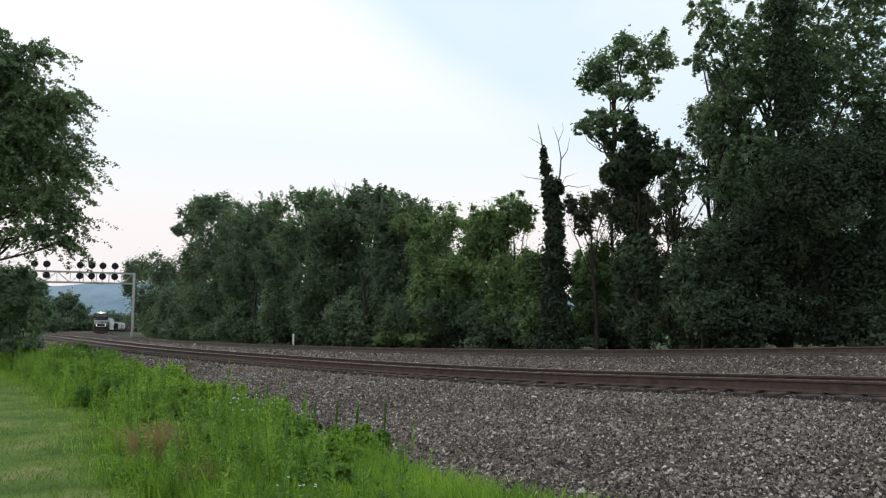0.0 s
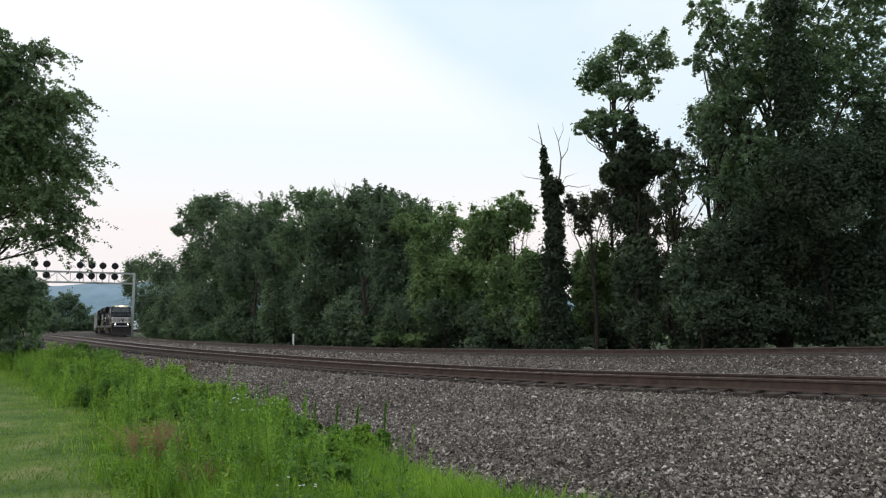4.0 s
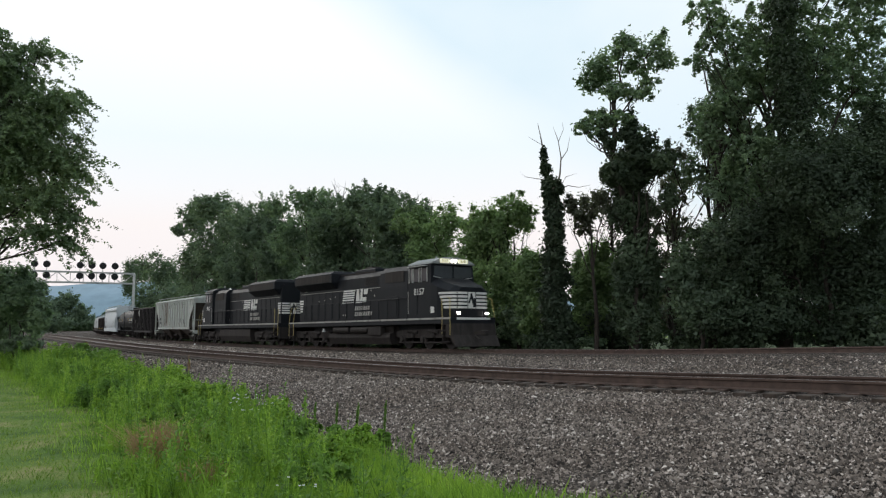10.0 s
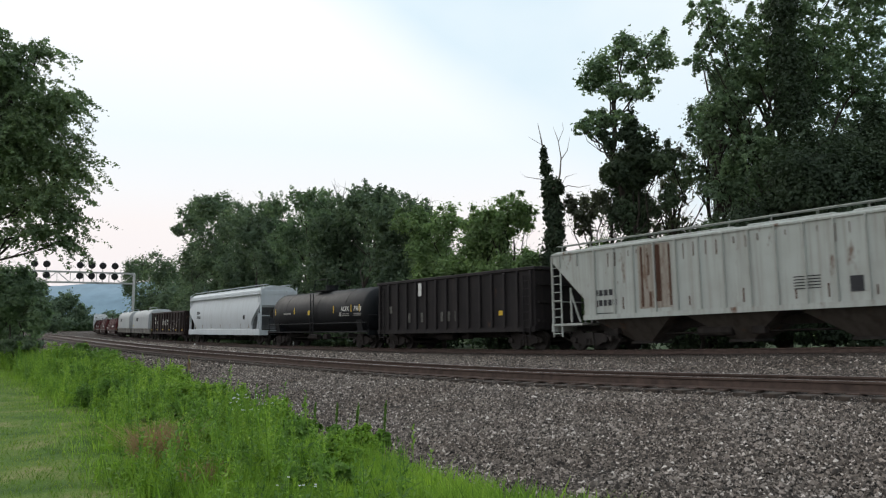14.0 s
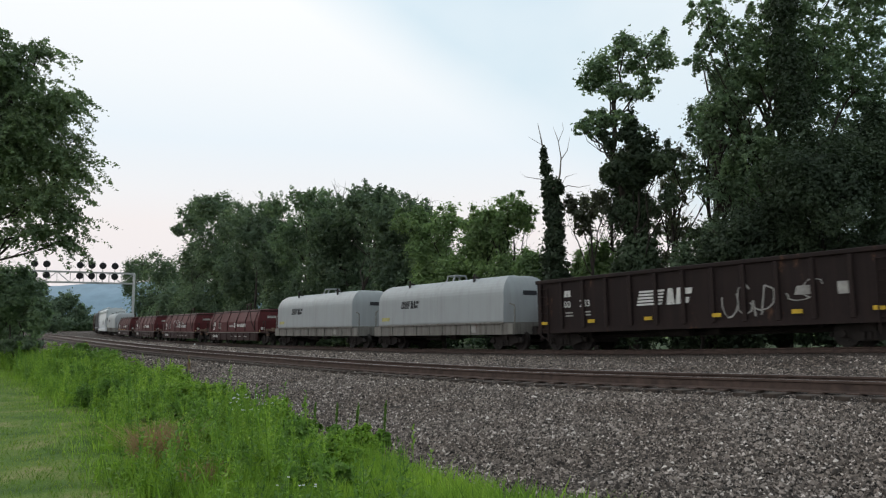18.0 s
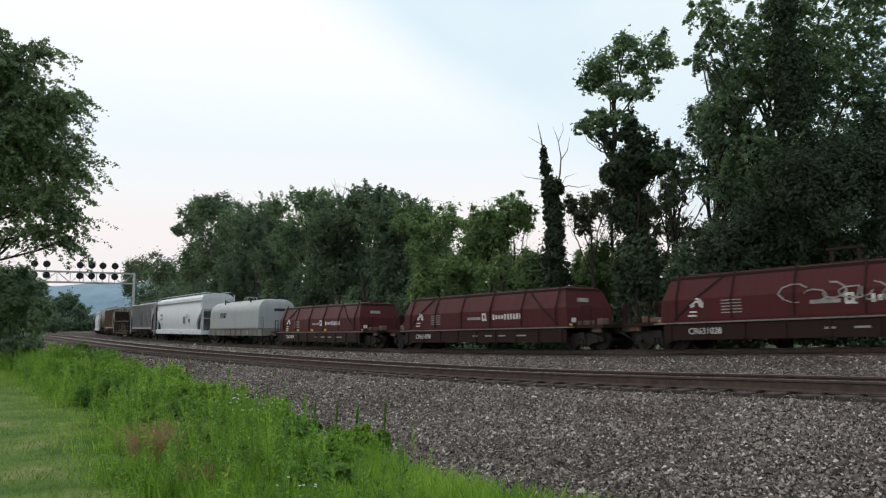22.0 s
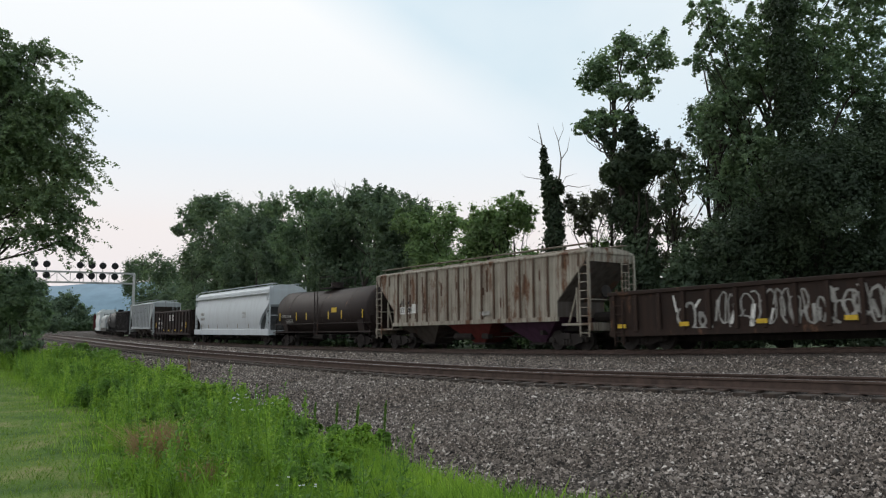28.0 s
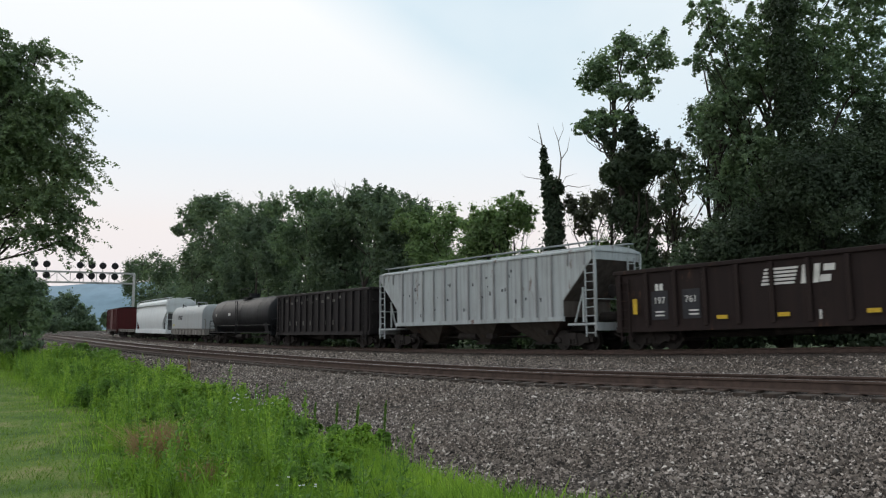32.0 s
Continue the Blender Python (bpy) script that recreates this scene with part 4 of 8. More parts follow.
def weed_density(u, w):
    edge = np.array([noise.noise((a * 0.35, b * 0.5, 9.0)) + 0.6 * noise.noise((a * 1.3, b * 1.3, 2.0)) for a, b in zip(u, w)])
    lo, hi = bank_edges(u)
    bare = np.clip(np.hypot(u - 39.2, w - 23.8) / 0.25 - 1.0, 0.1, 1)
    return bare * np.clip((w - lo - 0.12 + 0.45 * edge) / 0.5, 0, 1) * np.clip((hi + 0.8 * edge - w) / 0.7, 0, 1)


def lawn_density(u, w):
    return np.clip((w - bank_edges(u)[1] + 0.8) / 0.8, 0, 1)


def foot_z(u, w):
    """Height of the bank or the lawn under a plant."""
    return np.maximum(bed_heights(u, w), -0.03)


def leafy_weeds(n_plants, u0, u1, w0, w1, h0, h1, mat, seed, leaves=34, leaf=0.075, density=None):
    """Broad-leaved weeds: a thin stem with leaves up its length."""
    rng = np.random.default_rng(seed)
    u, w = rng.uniform(u0, u1, n_plants), rng.uniform(w0, w1, n_plants)
    if density is not None:
        keep = rng.uniform(0, 1, n_plants) < density(u, w)
        u, w = u[keep], w[keep]
    n = len(u)
    p = np.interp(u, PU, PH)
    x, y = np.interp(u, PU, PX) - w * np.cos(p), np.interp(u, PU, PY) - w * np.sin(p)
    z = foot_z(u, w)
    patch = 0.28 + 1.35 * np.array([noise.noise((a * 0.75, b * 0.75, seed)) * 0.62 + 0.5 for a, b in zip(x, y)])
    h = rng.uniform(h0, h1, n) * patch
    k = leaves
    t = np.tile(np.linspace(0.12, 1.0, k), (n, 1)) + rng.uniform(-0.03, 0.03, (n, k))
    ang = rng.uniform(0, 6.283, (n, 1)) + np.arange(k) * 2.4 + rng.normal(0, 0.4, (n, k))
    bend = rng.normal(0, 0.16, (n, 1, 2)) * (t ** 2)[..., None] * h[:, None, None]
    c = np.stack([x[:, None] + bend[..., 0], y[:, None] + bend[..., 1], z[:, None] + t * h[:, None]], -1)
    size = leaf * (1.25 - 0.75 * t) * rng.uniform(0.7, 1.4, (n, k)) * (0.7 + 0.5 * h[:, None])
    el = rng.normal(0.25, 0.3, (n, k)) + 0.75 * t
    ax = np.stack([np.cos(ang) * np.cos(el), np.sin(ang) * np.cos(el), np.sin(el)], -1)
    sd = np.stack([-np.sin(ang), np.cos(ang), rng.normal(0, 0.3, (n, k))], -1)
    a = c + ax * (size * 0.1)[..., None]
    m = c + ax * (size * 0.9)[..., None]
    e = c + ax * (size * 2.0)[..., None] - np.array([0, 0, 1]) * (size * 0.35)[..., None]
    v = np.stack([a, m + sd * (size * 0.32)[..., None], e, m - sd * (size * 0.32)[..., None]], 2).reshape(-1, 3)
    f = np.arange(len(v)).reshape(-1, 4)
    # stems
    b0 = np.stack([x, y, z], -1)
    b1 = c[:, -1]
    sx = np.array([0.006, 0.0, 0.0])
    sv = np.stack([b0 - sx, b0 + sx, b1 + sx * 0.4, b1 - sx * 0.4], 1).reshape(-1, 3)
    sf = np.arange(len(sv)).reshape(-1, 4) + len(v)
    return fast_mesh("weeds", np.concatenate([v, sv]), np.concatenate([f, sf]), mat)


tagged(new("tall_grass", blades(78000, 0, 48, 17.8, 25.6, 0.12, 0.40, 0.008, M_WEED, 21, 0.25, weed_density)),
       "rank bright green grass along the foot of the bank", "grass", kind="stuff")
def leafy_density(u, w):
    return weed_density(u, w) * np.clip((w - bank_edges(u)[0] - np.interp(u, [34, 38, 42], [0.1, 0.6, 1.1])) / 0.5, 0, 1)


tagged(new("tall_grass", blades(70000, 36.5, 46.5, 20.4, 24.6, 0.12, 0.36, 0.006, M_WEED, 27, 0.3, weed_density)),
       "fine bright green grass at the edge of the ballast", "grass", kind="stuff")
tagged(new("weeds", leafy_weeds(10500, 0, 44.2, 17.8, 25.4, 0.28, 0.85, M_WEED, 22, 44, 0.040, leafy_density)),
       "knee-high leafy green weeds beside the ballast", "weeds", kind="stuff")
tagged(new("weeds", leafy_weeds(5600, -30, 44, 18.3, 24.6, 0.4, 0.95, M_WEED_DARK, 23, 36, 0.050, leafy_density)),
       "darker green leafy weeds in a thick strip", "weeds", kind="stuff")
def edge_density(u, w):
    """Rough grass where the weeds run out into the lawn."""
    return np.exp(-((w - bank_edges(u)[1] - 0.05) / 0.45) ** 2)


tagged(new("rough_grass", blades(30000, 6, 44, 20.3, 26.0, 0.05, 0.16, 0.005, M_WEED, 29, 0.4, edge_density)),
       "rough unmown grass between weeds and lawn", "grass", kind="stuff")
tagged(new("lawn_grass", blades(85000, 8, 46, 20.5, 29.0, 0.02, 0.055, 0.0045, M_LAWNGRASS, 24, 0.5, lawn_density)),
       "short mown lawn grass", "grass", kind="stuff")

# ---------------------------------------------------------------- paints of the train
M_LOCO = paint("black_locomotive_paint", (0.0092, 0.0105, 0.0135), (0.0175, 0.0175, 0.0185), 0.5, 0, 0.5)
M_LOCO.node_tree.nodes["Principled BSDF"].inputs["Specular IOR Level"].default_value = 0.15
M_ROOFGREY = paint("pale_grey_cab_roof", (0.23, 0.245, 0.24), (0.12, 0.115, 0.11), 0.4, 0, 0.6)
M_UNDER = paint("grimy_underframe", (0.0255, 0.0220, 0.0208), (0.064, 0.055, 0.050), 0.7, 0, 0.7)
M_GREY = paint("grey_hopper_paint", (0.42, 0.44, 0.415), (0.16, 0.12, 0.09), 0.5, 0.16, streak=2.0)
# Dirt and the shade under the hopper ends, both in one colour.
M_SLOPE_SHADED = paint("dirty_shaded_slope_sheet", (0.10, 0.085, 0.075), (0.04, 0.028, 0.022), 0.9, 0.3)
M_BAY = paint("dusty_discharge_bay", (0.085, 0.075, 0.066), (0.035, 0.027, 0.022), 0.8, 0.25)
# Grey for the shade on swept-in hopper ends; also a placard's own grey.
M_SHADE_PLACARD_GREY = paint("slope_shade_and_placard_grey", (0.17, 0.175, 0.18), (0.08, 0.072, 0.068), 0.6, 0.0)
M_YELLOWFADE = plain("faded_yellow_paint", (0.42, 0.38, 0.15), 0.7, 0, 0.3, 4.0)
M_RUSTPATCH = paint("rust_streak", (0.095, 0.050, 0.034), (0.045, 0.022, 0.015), 1.0, 0.0, streak=3.0)
M_RUSTPANEL = paint("rust_streaked_panel", (0.33, 0.30, 0.26), (0.105, 0.058, 0.038), 1.0, 0.42, streak=2.6)
M_REDBAY = paint("red_sprayed_bay", (0.16, 0.035, 0.03), (0.06, 0.03, 0.026), 0.7, 0.2)
M_PURPLEBAY = paint("purple_sprayed_bay", (0.085, 0.042, 0.075), (0.04, 0.028, 0.03), 0.7, 0.1)
M_GREYDIRTY = paint("streaky_grey_paint", (0.36, 0.365, 0.37), (0.15, 0.14, 0.135), 0.75, 0.0)
M_BEIGE = paint("rusted_beige_paint", (0.36, 0.33, 0.275), (0.085, 0.05, 0.034), 1.0, 0.62, streak=2.6)
# Rust brown; on hopper ribs it also holds the ribs' shadow.
M_RUST_RIBSHADE = paint("rust_and_rib_shade", (0.15, 0.11, 0.085), (0.07, 0.04, 0.028), 0.9, 0.6)
M_RIBDARK = paint("grimy_rib", (0.24, 0.238, 0.238), (0.09, 0.082, 0.08), 0.8, 0.0)
M_BLUEGREY = paint("chipped_pale_grey_paint", (0.43, 0.462, 0.47), (0.13, 0.115, 0.11), 0.55, 0.14, streak=2.0)
M_PALE = paint("pale_hopper_paint", (0.52, 0.55, 0.57), (0.33, 0.32, 0.31), 0.3, 0.0, 0.5)
M_WHITECAR = paint("white_hopper_paint", (0.62, 0.65, 0.66), (0.36, 0.35, 0.34), 0.25, 0.0, 0.5)
M_COALBLACK = paint("black_gondola_paint", (0.016, 0.014, 0.015), (0.05, 0.042, 0.04), 0.5, 0.05)
M_BROWN = paint("brown_gondola_paint", (0.019, 0.0128, 0.0125), (0.034, 0.0225, 0.0195), 0.7, 0.12, streak=1.6)
M_RUSTBROWN = paint("rusty_gondola_paint", (0.024, 0.016, 0.0135), (0.045, 0.027, 0.02), 0.8, 0.25, streak=1.6)
M_COIL = paint("silver_grey_cover", (0.35, 0.37, 0.375), (0.24, 0.23, 0.22), 0.35, 0.0, 0.5)
M_COILBED = paint("grey_coil_car_bed", (0.215, 0.205, 0.185), (0.075, 0.063, 0.054), 0.85, 0.12, streak=1.6)
M_OXIDE = paint("oxide_red_cover", (0.078, 0.0165, 0.0178), (0.050, 0.019, 0.018), 0.6, 0.0, 0.55, streak=1.6)
M_OXIDEDARK = paint("dark_oxide_underframe", (0.028, 0.012, 0.011), (0.022, 0.016, 0.014), 0.6, 0.0)
M_TANKBROWN = paint("brown_black_tank", (0.028, 0.021, 0.020), (0.05, 0.038, 0.033), 0.6, 0.1)
M_TANKBLACK = paint("black_tank", (0.0095, 0.0105, 0.0125), (0.022, 0.021, 0.020), 0.4, 0.0, 0.5, gloss=0.16)
M_MARK = plain("white_lettering", (0.62, 0.61, 0.58), 0.7, 0, 0.15, 3.0)
M_MARKDIM = plain("faded_white_lettering", (0.30, 0.29, 0.27), 0.8, 0, 0.3, 3.0)
M_MARKFAINT = plain("worn_white_lettering", (0.115, 0.11, 0.10), 0.85, 0, 0.4, 5.0)
M_MARKDARK = plain("dark_lettering", (0.03, 0.03, 0.034), 0.7, 0, 0.2, 3.0)
M_YELLOW = plain("yellow_reflector", (0.55, 0.36, 0.03), 0.5, 0, 0.2, 5.0)
M_STRIP = plain("weathered_reflector", (0.17, 0.125, 0.06), 0.7, 0, 0.3, 5.0)
M_RAILYEL = plain("dull_yellow_handrail", (0.36, 0.29, 0.11), 0.6, 0, 0.2, 5.0)
M_GLASS = plain("dark_cab_glass", (0.012, 0.013, 0.015), 0.12, 0, 0.1, 3.0)
# Windshield glass with some sky sheen and cabin light put into its base colour.
M_WINDSHIELD = plain("windshield_sheen_tint", (0.055, 0.060, 0.066), 0.1, 0, 0.1, 3.0)
M_WINDSHIELD.node_tree.nodes["Principled BSDF"].inputs["Specular IOR Level"].default_value = 0.9
M_WHEEL = plain("worn_wheel_steel", (0.022, 0.019, 0.017), 0.5, 0.3, 0.3, 6.0)
M_HEAD = lamp_mat("headlight", (1.0, 0.93, 0.80), 16.0)
M_BOARD = lamp_mat("lit_number_board", (0.9, 0.86, 0.60), 0.55)

# ---------------------------------------------------------------- shared pieces of rolling stock


def loft(bm, levels):
    """A closed body of rectangular rings: (z, half length, half width) from the bottom up."""
    rings = [[bm.verts.new((sx * a, sy * b, z)) for sx, sy in ((-1, -1), (1, -1), (1, 1), (-1, 1))] for z, a, b in levels]
    bm.faces.new(rings[0])
    bm.faces.new(list(reversed(rings[-1])))
    for r, s in zip(rings, rings[1:]):
        for i in range(4):
            bm.faces.new((r[i], r[(i + 1) % 4], s[(i + 1) % 4], s[i]))
    return bm


def mesh_of(bm, name, mat, smooth=False):
    me = bpy.data.meshes.new(name)
    bmesh.ops.recalc_face_normals(bm, faces=bm.faces)
    bm.to_mesh(me)
    bm.free()
    me.materials.append(mat)
    if smooth:
        for p in me.polygons:
            p.use_smooth = True
    return me


def wheelset_mesh(r):
    bm = B()
    for s in (-0.74, 0.74):
        rod(bm, (0, s - 0.065, 0), (0, s + 0.065, 0), r, 20)
        rod(bm, (0, s * 1.09 - 0.02, 0), (0, s * 1.09 + 0.02, 0), r * 0.55, 12)
        for k in range(5):
            a = 2 * math.pi * k / 5
            box(bm, r * 0.72 * math.cos(a), s * 1.09, r * 0.72 * math.sin(a), 0.09, 0.03, 0.09)
        rod(bm, (0, s + 0.05 * np.sign(s) * -1, 0), (0, s - 0.1 * np.sign(s), 0), r + 0.03, 20)
    rod(bm, (0, -1.1, 0), (0, 1.1, 0), 0.085, 10)
    return mesh_of(bm, "wheelset", M_WHEEL)


def freight_truck_mesh():
    bm = B()
    for s in (-1.0, 1.0):
        prism(bm, [(-1.12, 0.36), (-0.75, 0.36), (-0.42, 0.20), (0.42, 0.20), (0.75, 0.36), (1.12, 0.36), (1.12, 0.55), (0.55, 0.72), (-0.55, 0.72), (-1.12, 0.55)], s - 0.07, s + 0.07)
        for x in (-0.86, 0.86):
            rod(bm, (x, s - 0.13 * s, 0.44), (x, s + 0.17 * s, 0.44), 0.13, 10)
        for x in (-0.2, 0.0, 0.2):
            rod(bm, (x, s * 1.09, 0.25), (x, s * 1.09, 0.48), 0.075, 8)
    box(bm, 0, 0, 0.62, 0.42, 2.3, 0.26)
    return mesh_of(bm, "truck", M_UNDER)


def loco_truck_mesh():
    bm = B()
    for s in (-1.08, 1.08):
        prism(bm, [(-2.75, 0.66), (-2.3, 0.60), (2.3, 0.60), (2.75, 0.66), (2.75, 0.95), (2.2, 1.06), (-2.2, 1.06), (-2.75, 0.95)], s - 0.09, s + 0.09)
        for x in (-2.05, 0.0, 2.05):
            box(bm, x, s, 0.52, 0.50, 0.26, 0.44, 0.04)
            rod(bm, (x, s - 0.1 * s, 0.53), (x, s + 0.2 * s, 0.53), 0.16, 10)
        for x in (-1.0, 1.0):
            rod(bm, (x, s * 1.08, 0.62), (x, s * 1.08, 1.02), 0.13, 10)
            rod(bm, (x - 0.45, s * 1.12, 0.98), (x + 0.45, s * 1.12, 0.90), 0.09, 8)
        bar(bm, (-2.4, s * 1.1, 0.36), (2.4, s * 1.1, 0.36), 0.05, 0.08)
    box(bm, 0, 0, 0.85, 4.2, 2.0, 0.3)
    return mesh_of(bm, "truck", M_UNDER)


def coupler_mesh(x1=0.75):
    bm = B()
    box(bm, x1 * 0.4, 0, 0.86, x1 * 0.9, 0.16, 0.18)
    box(bm, x1 * 0.88, 0.03, 0.86, 0.26, 0.32, 0.28, 0.04)
    rod(bm, (x1 * 0.4, -0.35, 0.72), (x1 * 0.95, -0.12, 0.42), 0.035, 6)
    return mesh_of(bm, "coupler", M_UNDER)


ME_WHEEL, ME_LWHEEL = wheelset_mesh(0.44), wheelset_mesh(0.53)
ME_TRUCK, ME_LTRUCK = freight_truck_mesh(), loco_truck_mesh()
ME_COUPLER = coupler_mesh()
WHEELS = []


def running_gear(car, half, x_truck, loco=False):
    if not loco:
        gear = B()
        for y in (-0.42, 0.42):
            rod(gear, (-x_truck + 0.9, y, 0.62), (x_truck - 0.9, y, 0.62), 0.035, 6)
        rod(gear, (-1.6, -0.82, 0.66), (-0.2, -0.82, 0.66), 0.19, 10)
        box(gear, 0.8, -0.75, 0.68, 0.5, 0.35, 0.34, 0.03)
        for e in (-1, 1):
            bar(gear, (e * (x_truck - 1.35), -0.85, 0.40), (e * (x_truck - 1.35), 0.85, 0.40), 0.10, 0.14)
            bar(gear, (e * (x_truck - 1.5), -1.2, 0.78), (e * (x_truck - 1.5), 1.2, 0.78), 0.16, 0.2)
        part("brake_rigging", gear, M_UNDER, car)
    for s in (-1, 1):
        t = part("truck", ME_LTRUCK if loco else ME_TRUCK, None, car, "dark grimy wheel truck with side frames", at=Matrix.Translation((s * x_truck, 0, 0)))
        for x in ((-2.05, 0, 2.05) if loco else (-0.86, 0.86)):
            r = 0.53 if loco else 0.44
            w = part("wheelset", ME_LWHEEL if loco else ME_WHEEL, None, t, at=Matrix.Translation((x, 0, r)))
            WHEELS.append((w, x, r))
        part("coupler", ME_COUPLER, None, car, at=pose(s * (half - 0.72), 0, 0, 0, 0, 0 if s > 0 else 180))


def ladder(bm, x, y, z0, z1, width, along="x", step=0.36, r=0.022):
    """Two stiles and rungs, flat against a side (along x) or an end (along y)."""
    d = (width / 2, 0) if along == "x" else (0, width / 2)
    for s in (-1, 1):
        bar(bm, (x + s * d[0], y + s * d[1], z0), (x + s * d[0], y + s * d[1], z1), 0.05)
    z = z0 + 0.15
    while z < z1:
        rod(bm, (x - d[0], y - d[1], z), (x + d[0], y + d[1], z), r, 5)
        z += step
    return bm


def marks(car, rows, name="lettering", label=""):
    """Flat painted marks on the sides: (x, z, width, height, material, lean) on both faces at the given half width."""
    for k, (x, z, w, h, mat, lean, y) in enumerate(rows):
        for s in (-1, 1):
            xx = x if s < 0 else -x
            bm = B()
            a, b = (xx - w / 2, xx + w / 2)
            ln = lean if s < 0 else -lean
            q = [(a, z - h / 2), (b, z - h / 2), (b + ln, z + h / 2), (a + ln, z + h / 2)]
            prism(bm, q, s * y, s * (y + 0.012))
            part(name, bm, mat, car, label)


def scrawl(car, x0, x1, z0, z1, mat, y, n, seed, width=0.05):
    """Spray-painted loops and strokes with no legible shape, on both sides."""
    for s in (-1, 1):
        r = random.Random(seed)
        bm = B()
        for k in range(n):
            cx = x0 + (x1 - x0) * (k + 0.5) / n
            w, h = (x1 - x0) / n * r.uniform(0.5, 0.85), (z1 - z0) * r.uniform(0.3, 0.55)
            cz = r.uniform(z0 + h * 0.8, z1 - h * 0.8) if z1 - h * 0.8 > z0 + h * 0.8 else (z0 + z1) / 2
            a0, da = r.uniform(0, 6.28), r.uniform(3.0, 5.6) * r.choice((-1, 1))
            pts = [(cx + w * math.cos(a0 + da * i / 7) + 0.15 * w * r.uniform(-1, 1), cz + h * math.sin(a0 + da * i / 7)) for i in range(8)]
            if r.random() < 0.6:
                pts += [(pts[-1][0] + r.uniform(-0.2, 0.2), z0 + r.uniform(0, 0.2))]
            for a, b in zip(pts, pts[1:]):
                bar(bm, (a[0] * -s, s * y, a[1]), (b[0] * -s, s * y, b[1]), 0.012, width * r.uniform(0.7, 1.4))
        part("paint_scrawl", bm, mat, car, "spray-painted scrawl")


def words(car, text, x, z, size, mat, y, name="lettering", both=True, mirror=True):
    for s in ((-1, 1) if both else (-1,)):
        cu = bpy.data.curves.new("lettering", "FONT")
        cu.body, cu.size, cu.extrude, cu.align_x, cu.align_y = text, size, 0.006, "CENTER", "CENTER"
        tmp = bpy.data.objects.new("lettering", cu)
        me = bpy.data.meshes.new_from_object(tmp)
        bpy.data.objects.remove(tmp)
        me.materials.clear()
        me.materials.append(mat)
        part(name, me, None, car, "painted number " + text, at=pose(x if s < 0 or not mirror else -x, s * (y + 0.012), z, 90, 0, 0 if s < 0 else 180))


def emblem(car, x, z, h, mat, y, bars=6):
    """A block of slanted stripes beside a solid slanted emblem."""
    rows = []
    for k in range(bars):
        zz = z + h * (0.5 - (k + 0.5) / bars)
        rows.append((x - 1.05 * h + 0.3 * h * (0.5 - k / bars), zz, 1.9 * h, h / bars * 0.62, mat, 0.02, y))
    marks(car, rows, "stripe")
    rows = [(x + 0.35 * h, z, 0.32 * h, h, mat, 0.14 * h, y), (x + 0.68 * h, z, 0.2 * h, h, mat, -0.12 * h, y), (x + 1.0 * h, z, 0.3 * h, h, mat, 0.14 * h, y), (x + 1.72 * h, z + 0.27 * h, 0.58 * h, 0.36 * h, mat, 0.06 * h, y), (x + 1.48 * h, z - 0.29 * h, 0.58 * h, 0.36 * h, mat, 0.06 * h, y)]
    marks(car, rows, "emblem")


def end_gear(car, half, y, z_top, mat, z_deck=1.2):
    """Corner posts, end ladders, side ladders and platform at both ends of a hopper car."""
    for s in (-1, 1):
        e = s * half
        part("end_platform", box(box(B(), e - s * 0.85, 0, z_deck - 0.09, 1.7, 2 * y - 0.1, 0.1), e - s * 0.05, 0, z_deck - 0.2, 0.12, 2 * y, 0.34), mat, car)
        for t in (-1, 1):
            bm = B()
            bar(bm, (e - s * 0.06, t * (y - 0.06), z_deck), (e - s * 0.06, t * (y - 0.06), z_top), 0.09, 0.07)
            part("corner_post", bm, mat, car)
            part("ladder", ladder(B(), e - s * 0.34, t * (y - 0.02), z_deck - 0.62, z_top - 0.25, 0.5), mat, car)
            bm = B()
            bar(bm, (e - s * 0.95, t * (y - 0.25), z_deck), (e - s * 0.95, t * (y - 0.25), z_deck + 1.5), 0.07)
            bar(bm, (e - s * 1.45, t * (y - 0.25), z_deck), (e - s * 0.95, t * (y - 0.25), z_deck + 1.3), 0.06)
            part("end_brace", bm, mat, car)
        part("ladder", ladder(B(), e - s * 0.05, 0.85, z_deck - 0.5, z_top - 0.2, 0.45, "y"), mat, car)
        rail = B()
        rod(rail, (e - s * 0.06, -y + 0.06, z_deck + 0.95), (e - s * 0.06, y - 0.06, z_deck + 0.95), 0.025, 6)
        part("handrail", rail, mat, car)
    wheel = B()
    rod(wheel, (half - 0.02, -0.5, 2.5), (half + 0.04, -0.5, 2.5), 0.28, 14)
    rod(wheel, (half - 0.25, -0.5, 2.5), (half - 0.02, -0.5, 2.5), 0.05, 8)
    part("brake_wheel", wheel, M_UNDER, car)
    air = B()
    rod(air, (half - 1.5, 0.55, 1.45), (half - 0.6, 0.55, 1.45), 0.22, 12)
    part("air_reservoir", air, M_UNDER, car)


